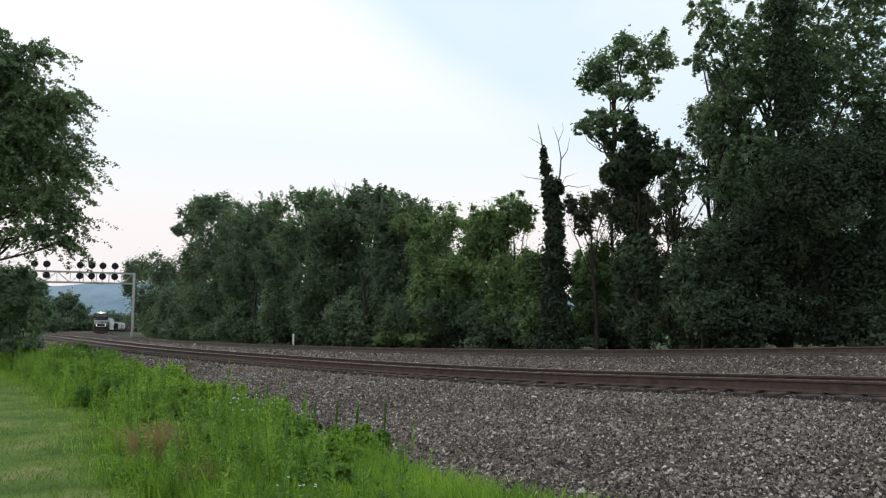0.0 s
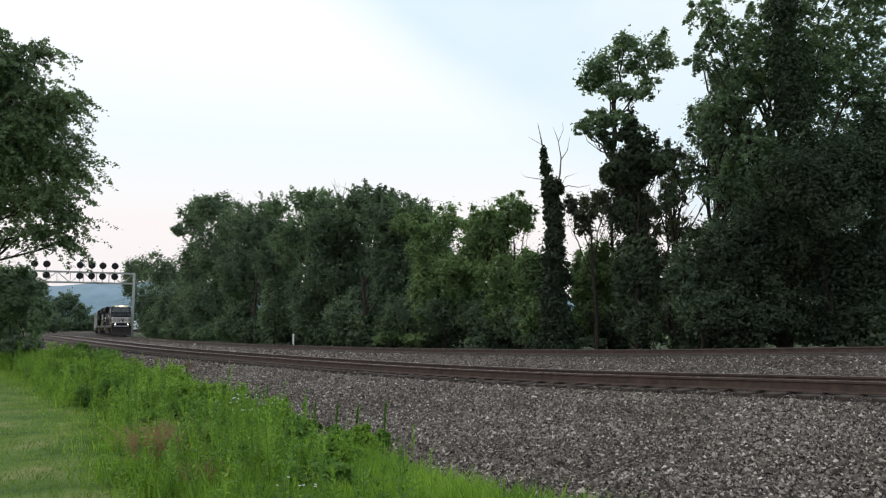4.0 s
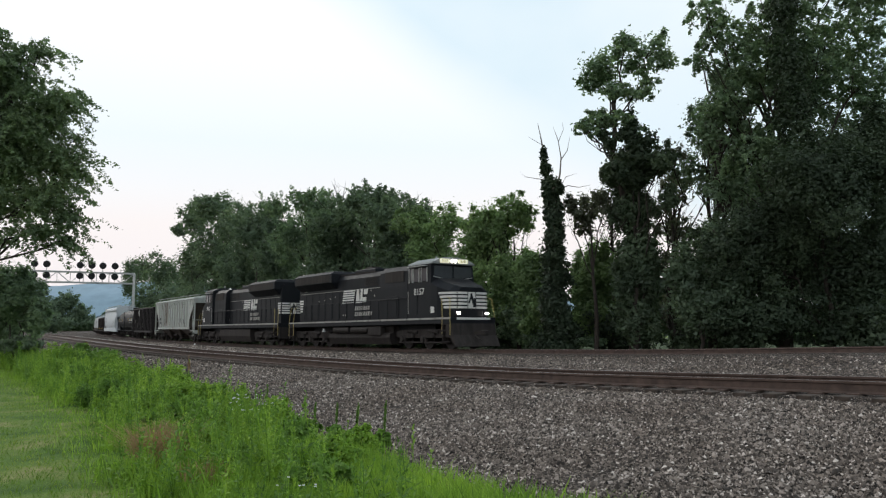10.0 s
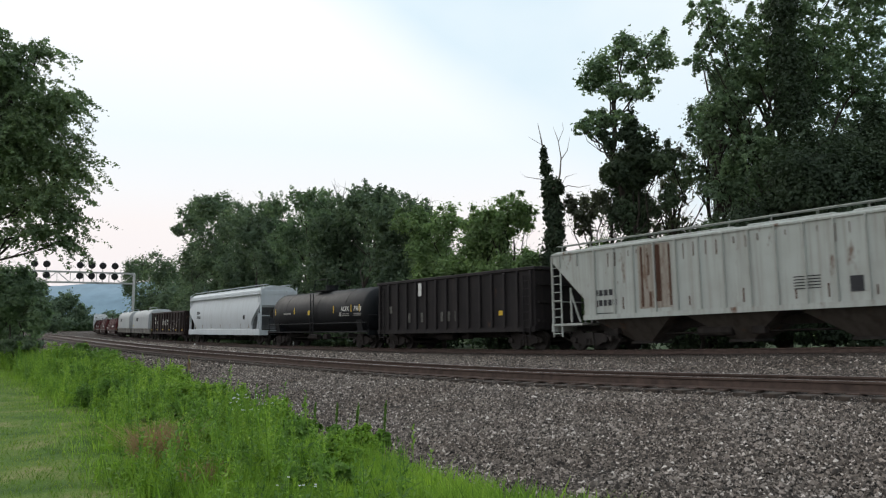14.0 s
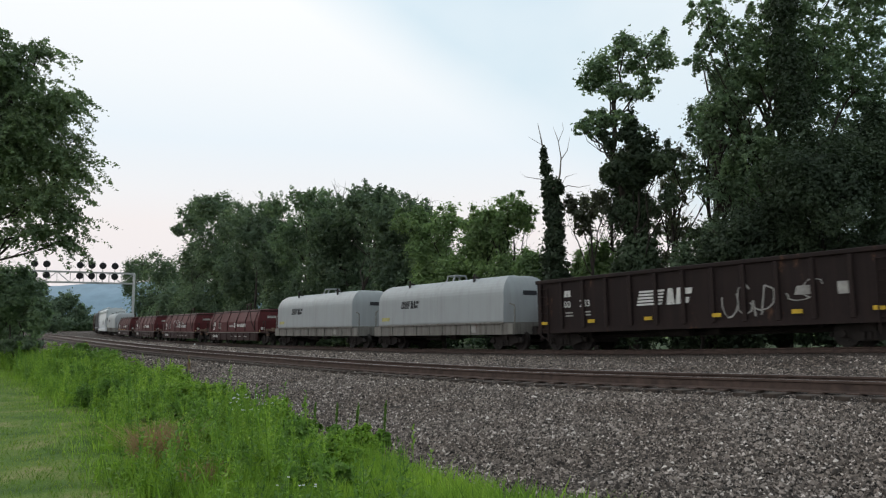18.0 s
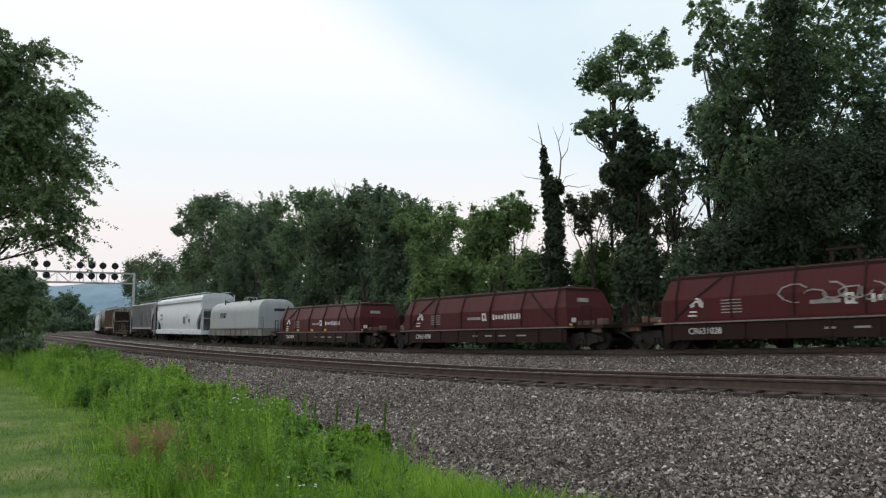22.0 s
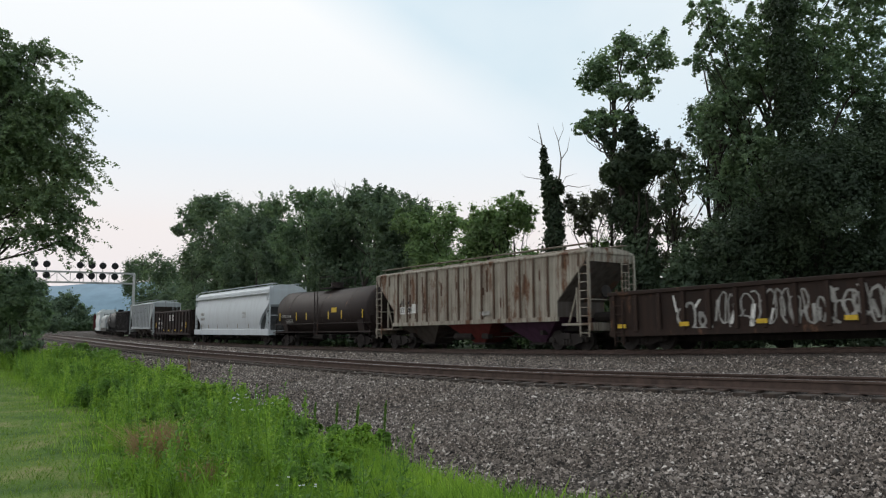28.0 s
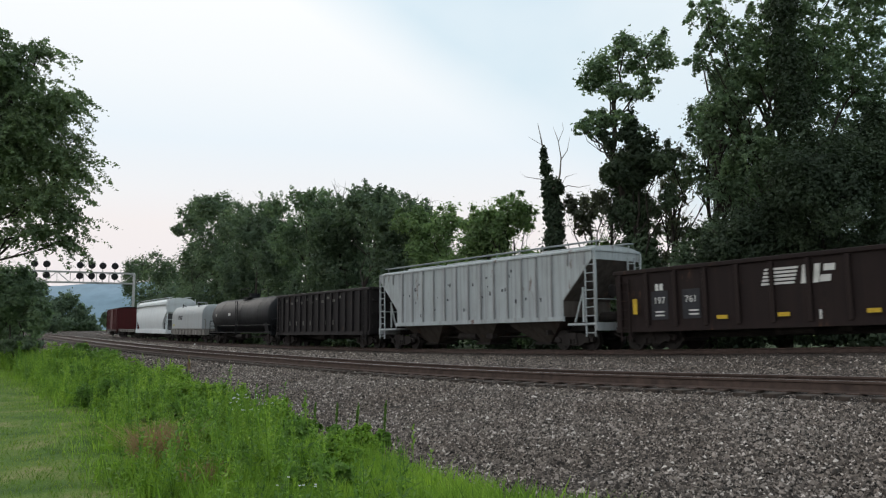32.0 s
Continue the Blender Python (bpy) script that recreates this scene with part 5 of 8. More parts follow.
def covered_hopper(length, mat, label, rib_gap=1.02, top=4.15, ribs_mat=None, bays=None):
    """Three-bay covered grain hopper with ribbed sides and a roof walk."""
    car = empty("covered_hopper")
    tagged(car, label, "hopper car", group="cars of the freight train")
    half = length / 2
    L = half - 0.5
    y = 1.52
    cut = 1.75
    part("body", loft(B(), [(1.45, L - cut, y), (2.15, L - cut, y), (top - 0.35, L - 0.02, y), (top, L, y)]), mat, car)
    part("roof", loft(B(), [(top, L + 0.04, y + 0.05), (top + 0.07, L + 0.04, y + 0.05), (top + 0.2, L, y - 0.35), (top + 0.27, L, 0.6)]), mat, car)
    part("side_sill", box(box(B(), 0, -y, 1.36, 2 * (L - cut) + 0.1, 0.12, 0.2), 0, y, 1.36, 2 * (L - cut) + 0.1, 0.12, 0.2), mat, car)
    part("centre_sill", box(B(), 0, 0, 1.0, 2 * half - 1.3, 0.5, 0.34), M_UNDER, car)
    n = int(round(2 * (L - 0.4) / rib_gap))
    tall, short = mesh_of(box(B(), 0, 0, 0, 0.06, 0.14, top - 1.45), "rib", ribs_mat or mat), mesh_of(box(B(), 0, 0, 0, 0.06, 0.07, 0.55), "rib", ribs_mat or mat)
    for s in (-1, 1):
        for k in range(n + 1):
            x = -L + 0.4 + k * 2 * (L - 0.4) / n
            if abs(x) < L - cut + 0.05:
                part("rib", tall, None, car, at=Matrix.Translation((x, s * (y + 0.03), (top + 1.45) / 2)))
            elif abs(x) < L - 0.3:
                part("rib", short, None, car, at=Matrix.Translation((x, s * (y + 0.03), top - 0.3)))
    bay = 2 * (L - cut) / 3
    for k in range(3):
        x = (k - 1) * bay
        bm = B()
        lo = [(-0.42, -0.55), (0.42, -0.55), (0.42, 0.55), (-0.42, 0.55)]
        hi = [(-bay / 2 + 0.05, -1.45), (bay / 2 - 0.05, -1.45), (bay / 2 - 0.05, 1.45), (-bay / 2 + 0.05, 1.45)]
        a = [bm.verts.new((x + p, q, 0.34)) for p, q in lo]
        b = [bm.verts.new((x + p, q, 1.44)) for p, q in hi]
        bm.faces.new(a)
        for i in range(4):
            bm.faces.new((a[i], a[(i + 1) % 4], b[(i + 1) % 4], b[i]))
        bm.faces.new(b)
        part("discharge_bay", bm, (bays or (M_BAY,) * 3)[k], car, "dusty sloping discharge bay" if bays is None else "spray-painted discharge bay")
        part("outlet_gate", box(B(), x, 0, 0.29, 1.05, 1.3, 0.1), M_UNDER, car)
    roof_walk(car, L, top + 0.38, mat)
    for s in (-1, 1):
        # Thin plate over the end slope; its colour holds dirt and painted shade.
        sl = B()
        prism(sl, [(s * (L - cut + 0.012), 1.45), (s * (L - cut + 0.012), 2.15), (s * (L - 0.01), top - 0.36), (s * (L + 0.02), top - 0.36), (s * (L - cut + 0.04), 2.13), (s * (L - cut + 0.04), 1.45)], -1.49, 1.49)
        part("slope_sheet", sl, M_SLOPE_SHADED, car, "dirty sloping end sheet, darkened for shade")
    for k in range(4):
        part("roof_hatch", box(B(), (k - 1.5) * L / 2.2, 0, top + 0.33, L / 2.6, 0.62, 0.12, 0.03), mat, car)
    end_gear(car, half - 0.32, y, top, mat)
    running_gear(car, half, half - 2.1)
    return car


def roof_walk(car, L, z, mat, y=1.05):
    for s in (-1, 1):
        bm = B()
        box(bm, 0, s * y, z + 0.06, 2 * L, 0.34, 0.03)
        part("roof_walk", bm, mat, car)
        n = int(2 * L / 1.6)
        for k in range(n + 1):
            x = -L + 0.15 + k * (2 * L - 0.3) / n
            part("walk_bracket", rod(B(), (x, s * y, z - 0.3), (x, s * y, z + 0.06), 0.025, 5), mat, car)


def pellet_hopper(length, mat, label, ext=0.0):
    """Long smooth-sided covered hopper for plastic pellets, with a deep side sill and swept-in ends."""
    car = empty("covered_hopper")
    tagged(car, label, "hopper car", group="cars of the freight train")
    half = length / 2
    L = half - 1.15 + ext
    lv = []
    for k in range(17):
        z = 1.44 + 2.42 * k / 16
        lv.append((z, L - float(np.interp(z, [1.44, 1.7, 2.0, 2.3, 2.6, 2.9, 3.05], [1.78, 1.80, 1.62, 1.2, 0.68, 0.2, 0.0])), 1.34 + 0.265 * math.sin(math.pi * min(1.0, 0.12 + 0.5 * (z - 1.44) / 1.35)) - 0.025 * max(0.0, z - 3.2)))
    part("body", loft(B(), lv), mat, car, smooth=False)
    # Overlay on each end slope, its shade painted as a darker grey.
    for s in (-1, 1):
        low = [(s * (a + 0.014), z) for z, a, _ in lv if z < 3.1]
        part("slope_sheet", prism(B(), low + [(x - s * 0.03, z) for x, z in reversed(low)], -1.40, 1.40), M_SHADE_PLACARD_GREY, car, "sloping end sheet greyed for shade")
    part("roof", loft(B(), [(3.86, L + 0.02, 1.55), (3.93, L + 0.02, 1.55), (3.95, L + 0.02, 1.50), (4.03, L + 0.02, 1.52), (4.05, L + 0.02, 1.45), (4.13, L + 0.02, 1.45), (4.15, L, 1.38), (4.32, L, 1.16), (4.44, L, 0.6), (4.46, L, 0.2)]), mat, car)
    for s in (-1, 1):
        part("side_sill", box(B(), 0, s * 1.46, 1.24, 2 * L + 0.3, 0.22, 0.42, 0.015), mat, car)
    part("centre_sill", box(B(), 0, 0, 0.98, 2 * half - 1.3, 0.5, 0.34), M_UNDER, car)
    for k in range(4):
        x = (k - 1.5) * (2 * L - 3.6) / 4
        bm = B()
        a = [bm.verts.new((x + p, q, 0.42)) for p, q in ((-0.3, -0.3), (0.3, -0.3), (0.3, 0.3), (-0.3, 0.3))]
        w = (2 * L - 3.6) / 8 - 0.05
        b = [bm.verts.new((x + p, q, 1.46)) for p, q in ((-w, -1.35), (w, -1.35), (w, 1.35), (-w, 1.35))]
        bm.faces.new(a)
        bm.faces.new(b)
        for i in range(4):
            bm.faces.new((a[i], a[(i + 1) % 4], b[(i + 1) % 4], b[i]))
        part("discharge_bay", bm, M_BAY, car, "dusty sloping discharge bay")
        part("outlet_pipe", rod(B(), (x, -0.9, 0.45), (x, 0.9, 0.45), 0.12, 10), M_UNDER, car)
    roof_walk(car, L, 4.48, mat, 0.95)
    for k in range(10):
        x = (k - 4.5) * 2 * L / 10.5
        part("roof_hatch", rod(B(), (x, 0, 4.40), (x, 0, 4.52), 0.32, 14), mat, car)
    end_gear(car, half - 0.95 + ext, 1.5, 4.35, mat, 1.42)
    for s in (-1, 1):
        for k in range(2):
            x = s * (L - 1.2 - 1.4 * k)
            part("step", rod(rod(rod(B(), (x - 0.2, -1.5, 1.05), (x - 0.2, -1.5, 0.7), 0.02, 5), (x - 0.2, -1.5, 0.7), (x + 0.2, -1.5, 0.7), 0.02, 5), (x + 0.2, -1.5, 0.7), (x + 0.2, -1.5, 1.05), 0.02, 5), M_UNDER, car)
        loop = B()
        rod(loop, (s * L, -1.2, 4.5), (s * (L + 0.14), -1.42, 4.2), 0.03, 6)
        rod(loop, (s * (L + 0.14), -1.42, 4.2), (s * (L + 0.14), -1.46, 1.5), 0.03, 6)
        part("handrail", loop, mat, car)
    # the sill hangs low and the roof stands high over it
    for ob in car.children:
        for v in ob.data.vertices:
            if v.co.z > 0.77:
                v.co.z = max(0.77, 0.77 + (v.co.z - 1.03) * 1.125)
    running_gear(car, half, half - 2.2)
    return car


def gondola(length, mat, label, top=3.1, floor=0.95, ribs=13, chord=0.16):
    """Open-topped gondola or coal car: thick plate sides, outer posts and a heavy top rim."""
    car = empty("gondola_car")
    tagged(car, label, "gondola car", group="cars of the freight train")
    half = length / 2
    L, y = half - 0.75, 1.46
    for s in (-1, 1):
        part("side_wall", box(B(), 0, s * y, (top + floor) / 2, 2 * L, 0.08, top - floor), mat, car)
        part("end_wall", box(B(), s * (L - 0.04), 0, (top + floor) / 2, 0.08, 2 * y - 0.08, top - floor), mat, car)
        part("top_rim", box(B(), 0, s * (y + 0.03), top - chord / 2 + 0.06, 2 * L + 0.1, 0.2, chord, 0.02), mat, car)
        part("top_rim", box(B(), s * L, 0, top - chord / 2 + 0.06, 0.2, 2 * y - 0.14, chord, 0.02), mat, car)
        part("side_sill", box(B(), 0, s * (y + 0.03), floor + 0.02, 2 * L, 0.16, 0.24), mat, car)
        for k in range(3):
            part("end_stiffener", box(B(), s * (L + 0.05), 0, floor + 0.4 + k * (top - floor - 0.6) / 2.6, 0.12, 2 * y - 0.2, 0.12), mat, car)
    part("floor_plate", box(B(), 0, 0, floor, 2 * L - 0.1, 2 * y - 0.1, 0.1), mat, car)
    part("centre_sill", box(B(), 0, 0, floor - 0.2, 2 * half - 1.3, 0.5, 0.3), M_UNDER, car)
    post = mesh_of(box(B(), 0, 0, 0, 0.16, 0.12, top - floor - chord - 0.02, 0.02), "side_post", mat)
    for s in (-1, 1):
        for k in range(ribs):
            x = -L + 0.25 + k * (2 * L - 0.5) / (ribs - 1)
            part("side_post", post, None, car, at=Matrix.Translation((x, s * (y + 0.09), (top + floor) / 2 - chord / 2 + 0.06)))
        for e in (-1, 1):
            part("ladder", ladder(B(), e * (L - 0.5), s * (y + 0.14), floor - 0.45, top - 0.3, 0.42), mat, car)
    running_gear(car, half, half - 2.0)
    return car


def tank_car(length, mat, label, r=1.45, sag=0.12, zc=2.42, ext=0.0):
    car = empty("tank_car")
    tagged(car, label, "tank car", group="cars of the freight train")
    half = length / 2
    L = half - 0.9 + ext
    bm = B()
    n = 28
    prof = [(-L, 0.3), (-L + 0.03, 0.62), (-L + 0.12, 0.84), (-L + 0.28, 0.96), (-L + 0.45, 1.0), (-L / 2, 1.0), (0, 1.0), (L / 2, 1.0), (L - 0.45, 1.0), (L - 0.28, 0.96), (L - 0.12, 0.84), (L - 0.03, 0.62), (L, 0.3)]
    rings = []
    for x, k in prof:
        dz = -sag * (1 - abs(x) / L)
        rings.append([bm.verts.new((x, k * r * math.sin(2 * math.pi * i / n), zc + dz + k * r * math.cos(2 * math.pi * i / n))) for i in range(n)])
    bm.faces.new(rings[0])
    bm.faces.new(rings[-1])
    for a, b in zip(rings, rings[1:]):
        for i in range(n):
            bm.faces.new((a[i], a[(i + 1) % n], b[(i + 1) % n], b[i]))
    part("tank", bm, mat, car, smooth=True)
    for x in (-L * 0.62, -0.55, 0.55, L * 0.62):
        ring = B()
        dz = -sag * (1 - abs(x) / L)
        bmesh.ops.create_cone(ring, cap_ends=True, segments=n, radius1=r + 0.012, radius2=r + 0.012, depth=0.09, matrix=Matrix.Translation((x, 0, zc + dz)) @ pose(0, 0, 0, 0, 90, 0))
        part("weld_band", ring, mat, car)
    dome = B()
    rod(dome, (0, 0, zc + r - 0.2), (0, 0, zc + r + 0.32), 0.42, 16)
    rod(dome, (0, 0, zc + r + 0.3), (0, 0, zc + r + 0.38), 0.46, 16)
    part("valve_dome", dome, mat, car)
    plat = B()
    box(plat, 0, 0, zc + r + 0.0, 1.9, 1.7, 0.05)
    for sx in (-0.95, 0.95):
        for sy in (-0.85, 0.85):
            bar(plat, (sx, sy, zc + r), (sx, sy, zc + r + 0.75), 0.04)
    for s in (-0.85, 0.85):
        bar(plat, (-0.95, s, zc + r + 0.75), (0.95, s, zc + r + 0.75), 0.04)
    part("platform", plat, mat, car)
    for s in (-1, 1):
        part("ladder", ladder(B(), 0, s * (r + 0.1), 0.75, zc + r - 0.25, 0.45), mat, car)
        part("side_rail", rod(B(), (-L - 0.2, s * 1.45, 1.55), (L + 0.2, s * 1.45, 1.55), 0.03, 6), mat, car)
        part("running_board", box(B(), 0, s * 1.4, 1.0, 2 * L + 0.6, 0.24, 0.06), mat, car)
        e = s * (half - 1.9)
        part("saddle", prism(B(), [(-1.2, 0.95), (1.2, 0.95), (1.36, 1.75), (0.75, 1.18), (0, 1.02), (-0.75, 1.18), (-1.36, 1.75)], e - 0.35, e + 0.35, "x"), mat, car)
        part("end_sill", box(box(B(), s * (half - 1.2), 0, 1.0, 1.4, 2.9, 0.12), s * (half - 0.55), 0, 0.95, 0.12, 2.9, 0.3), mat, car)
        part("handrail", rod(rod(B(), (s * (half - 0.6), -1.4, 1.05), (s * (half - 0.6), -1.4, 2.0), 0.03, 6), (s * (half - 0.6), -1.4, 2.0), (s * (half - 0.6), 1.4, 2.0), 0.03, 6), mat, car)
    running_gear(car, half, half - 1.95)
    return car


def coil_car(length, label):
    """Grey coil car: a deep trough bed under one rounded full-length cover with lifting lugs."""
    car = empty("coil_car")
    tagged(car, label, "coil car", group="cars of the freight train")
    half = length / 2
    L = half - 1.6
    part("cover", loft(B(), [(1.31, L, 1.5), (1.39, L, 1.53), (2.6, L, 1.51)] + [(2.6 + math.sin(math.radians(a)), L - 0.42 * (1 - math.cos(math.radians(a))), 0.55 + 0.96 * math.cos(math.radians(a))) for a in range(9, 91, 9)]), M_COIL, car)
    part("cover_rim", box(B(), 0, 0, 1.29, 2 * L + 0.06, 3.1, 0.07), M_COILBED, car)
    for x in (-L * 0.52, L * 0.02, L * 0.52):
        part("cover_seam", loft(B(), [(1.41, 0.02, 1.535), (2.6, 0.02, 1.516)] + [(2.6 + 1.006 * math.sin(math.radians(a)), 0.02, 0.556 + 0.96 * math.cos(math.radians(a))) for a in range(9, 91, 9)]), M_COIL, car, at=Matrix.Translation((x, 0, 0)))
    for s in (-1, 1):
        part("side_beam", box(B(), 0, s * 1.42, 0.99, 2 * half - 2.0, 0.10, 0.52), M_COILBED, car)
        for k in range(10):
            x = (k - 4.5) * (2 * L - 0.4) / 9
            part("side_post", box(B(), x, s * 1.49, 0.99, 0.08, 0.06, 0.50), M_COILBED, car)
        part("end_sill", box(B(), s * (half - 1.0), 0, 1.0, 0.12, 2.7, 0.5), M_COILBED, car)
        part("end_deck", box(B(), s * (half - 1.35), 0, 1.22, 0.6, 2.7, 0.08), M_COILBED, car)
        for t in (-1, 1):
            hr = B()
            bar(hr, (s * (half - 1.0), t * 1.35, 1.2), (s * (half - 1.0), t * 1.35, 2.1), 0.05)
            bar(hr, (s * (half - 1.0), t * 1.35, 2.1), (s * (half - 1.3), t * 1.40, 2.2), 0.05)
            part("handrail", hr, M_COILBED, car)
            lug = B()
            bar(lug, (s * L * 0.52, t * 1.12, 3.28), (s * L * 0.52, t * 1.12, 3.78), 0.07, 0.12)
            bar(lug, (s * L * 0.52, t * 1.12, 3.66), (s * L * 0.52, t * 0.75, 3.56), 0.05, 0.08)
            part("lifting_lug", lug, M_UNDER, car)
    fr = B()
    for t in (-0.3, 0.3):
        bar(fr, (t, -0.5, 3.58), (t, -0.35, 3.92), 0.06)
        bar(fr, (t, 0.5, 3.58), (t, 0.35, 3.92), 0.06)
        bar(fr, (t, -0.36, 3.92), (t, 0.36, 3.92), 0.07)
    box(fr, 0, 0, 3.93, 0.75, 0.75, 0.05)
    part("lifting_frame", fr, M_COIL, car)
    part("centre_sill", box(B(), 0, 0, 0.9, 2 * half - 1.3, 0.6, 0.4), M_UNDER, car)
    emblem(car, -L * 0.42, 2.42, 0.42, M_MARKDARK, 1.517, 6)
    marks(car, [(-L + 0.75, 1.66, 0.8, 0.2, M_YELLOWFADE, 0.05, 1.526)], "paint_patch", "faded yellow paint patch")
    marks(car, [(L * 0.58, 0.99, 0.35, 0.32, M_MARKDIM, 0, 1.475)], "placard")
    for e in (-1, 1):
        part("end_emblem", box(B(), e * (L + 0.005), 0.2 * e, 2.75, 0.02, 0.9, 0.22), M_MARKDARK, car)
        part("brake_wheel", rod(B(), (e * (half - 1.02), 0.55 * e, 2.0), (e * (half - 0.97), 0.55 * e, 2.0), 0.27, 14), M_UNDER, car)
    running_gear(car, half, half - 2.0)
    return car


def red_coil_car(length, label, number, slogan=True):
    """Oxide-red coil car: low bed with a hipped five-bay cover, its posts standing proud."""
    car = empty("coil_car")
    tagged(car, label, "coil car", group="cars of the freight train")
    half = length / 2
    L = half - 2.45
    part("cover", loft(B(), [(1.02, L, 1.47), (1.1, L, 1.48), (1.86, L - 0.08, 1.465), (2.5, L - 0.3, 1.24), (2.68, L - 0.36, 1.16), (2.76, L - 0.42, 1.04), (2.8, L - 0.6, 0.6)]), M_OXIDE, car)
    part("ridge", box(B(), 0, 0, 2.82, 2 * (L - 0.6), 0.9, 0.06, 0.02), M_OXIDEDARK, car)
    for s in (-1, 1):
        part("top_rim", bar(B(), (-(L - 0.36), s * 1.17, 2.67), (L - 0.36, s * 1.17, 2.67), 0.06, 0.1), M_OXIDEDARK, car)
        part("end_rim", bar(B(), (s * (L - 0.36), -1.14, 2.67), (s * (L - 0.36), 1.14, 2.67), 0.08, 0.1), M_OXIDEDARK, car)
    for s in (-1, 1):
        for k in range(6):
            x = (k - 2.5) * (2 * (L - 0.7)) / 5
            bm = B()
            bar(bm, (x, s * 1.49, 1.1), (x, s * 1.475, 1.88), 0.05, 0.075)
            bar(bm, (x, s * 1.475, 1.86), (x, s * 1.185, 2.66), 0.05, 0.075)
            bar(bm, (x, s * 1.16, 2.62), (x, s * 1.14, 2.88), 0.05, 0.06)
            part("cover_rib", bm, M_OXIDEDARK, car)
        for e in (-1, 1):
            bm = B()
            bar(bm, (e * (L - 0.6), s * 1.49, 1.12), (e * (L - 1.55), s * 1.475, 1.87), 0.05, 0.08)
            bar(bm, (e * (L - 1.55), s * 1.475, 1.86), (e * (L - 2.6), s * 1.19, 2.64), 0.05, 0.08)
            part("corner_brace", bm, M_OXIDEDARK, car)
        part("deck_edge", box(B(), 0, s * 1.45, 0.985, 2 * L + 0.6, 0.14, 0.055), M_COILBED, car)
        part("side_beam", box(B(), 0, s * 1.40, 0.64, 2 * L - 0.2, 0.12, 0.58), M_OXIDEDARK, car)
        for k in range(9):
            part("side_post", box(B(), (k - 4) * (2 * L - 0.8) / 8, s * 1.47, 0.65, 0.1, 0.06, 0.54), M_OXIDEDARK, car)
        e = s * (half - 1.5)
        part("end_deck", box(B(), e, 0, 1.0, 1.9, 2.7, 0.12), M_OXIDEDARK, car)
        part("brake_rigging", box(box(box(B(), e - s * 0.4, -0.9, 1.16, 0.7, 0.35, 0.2, 0.03), e + s * 0.3, -0.6, 1.2, 0.35, 0.4, 0.28, 0.03), e + s * 0.5, -1.2, 0.86, 0.5, 0.1, 0.22), M_RUST_RIBSHADE, car, "rusty brake gear")
        part("brake_wheel", rod(B(), (e + s * 0.6, 0.5, 1.75), (e + s * 0.66, 0.5, 1.75), 0.26, 14), M_OXIDEDARK, car)
        part("brake_stand", bar(B(), (e + s * 0.58, 0.5, 1.0), (e + s * 0.58, 0.5, 1.8), 0.14), M_OXIDEDARK, car)
        part("placard", box(B(), e - s * 0.9, -1.37, 1.1, 0.3, 0.02, 0.1), M_RAILYEL, car, "dull yellow plate")
        for t in (-1, 1):
            hr = B()
            for dx in (-0.25, 0.25):
                bar(hr, (e + dx, t * 1.3, 1.0), (e + dx, t * 1.3, 1.85), 0.05)
            bar(hr, (e - 0.25, t * 1.3, 1.85), (e + 0.25, t * 1.3, 1.85), 0.05)
            part("handrail", hr, M_OXIDEDARK, car)
    fr = B()
    bar(fr, (-0.45, 0, 2.85), (-0.45, 0, 3.35), 0.09)
    bar(fr, (0.45, 0, 2.85), (0.45, 0, 3.35), 0.09)
    bar(fr, (-0.6, 0, 3.35), (0.6, 0, 3.35), 0.09)
    part("lifting_frame", fr, M_OXIDEDARK, car)
    part("centre_sill", box(B(), 0, 0, 0.85, 2 * half - 1.3, 0.6, 0.3), M_UNDER, car)
    # emblem: an open round shape over two bars; then bars that stand for the slogan and the small print
    for s in (-1, 1):
        ring = B()
        for k in range(9):
            a0, a1 = math.radians(200 - 25 * k), math.radians(175 - 25 * k)
            for rr in (0.24, 0.14):
                bar(ring, (rr * math.cos(a0), 0, rr * math.sin(a0)), (rr * math.cos(a1), 0, rr * math.sin(a1)), 0.02, 0.07)
        box(ring, -0.16, 0, -0.24, 0.3, 0.02, 0.06)
        box(ring, -0.2, 0, -0.38, 0.36, 0.02, 0.06)
        part("emblem", ring, M_MARK, car, at=pose((L - 1.6) * s, s * 1.49, 1.62, 0, 0, 0 if s < 0 else 180))
    for e in (-1, 1):
        part("end_label", box(B(), e * (L - 0.17), -0.3, 2.2, 0.03, 0.7, 0.18), M_MARKDIM, car, at=None)
        part("end_label", box(B(), e * (L + 0.02), -1.1, 1.3, 0.03, 0.25, 0.2), M_MARK, car)
    y0 = 1.475
    rows = [(-L + 3.0, 1.75 - 0.11 * k, 0.8, 0.04, M_MARKDIM, 0, y0) for k in range(5)]
    if slogan:
        rows += [(-0.1, 1.52, 1.0, 0.13, M_MARKDIM, 0, y0), (0.68, 1.58, 0.3, 0.36, M_MARK, 0, y0), (0.68, 1.59, 0.12, 0.17, M_OXIDE, 0, y0 + 0.003), (0.84, 1.42, 0.12, 0.06, M_MARK, 0, y0)]
        rows += [(1.4 + 0.21 * k, 1.55, 0.12, 0.26 if k not in (1, 2, 3) else 0.18, M_MARK, 0, y0) for k in range(10)]
    marks(car, rows, "lettering")
    words(car, number, -L + 1.9, 0.66, 0.32, M_MARK, 1.502)
    marks(car, [(x, 0.66, w, 0.07, M_MARKDIM, 0, 1.475) for x, w in ((0.0, 0.35), (1.0, 0.5), (2.0, 0.5), (3.3, 0.7))], "lettering")
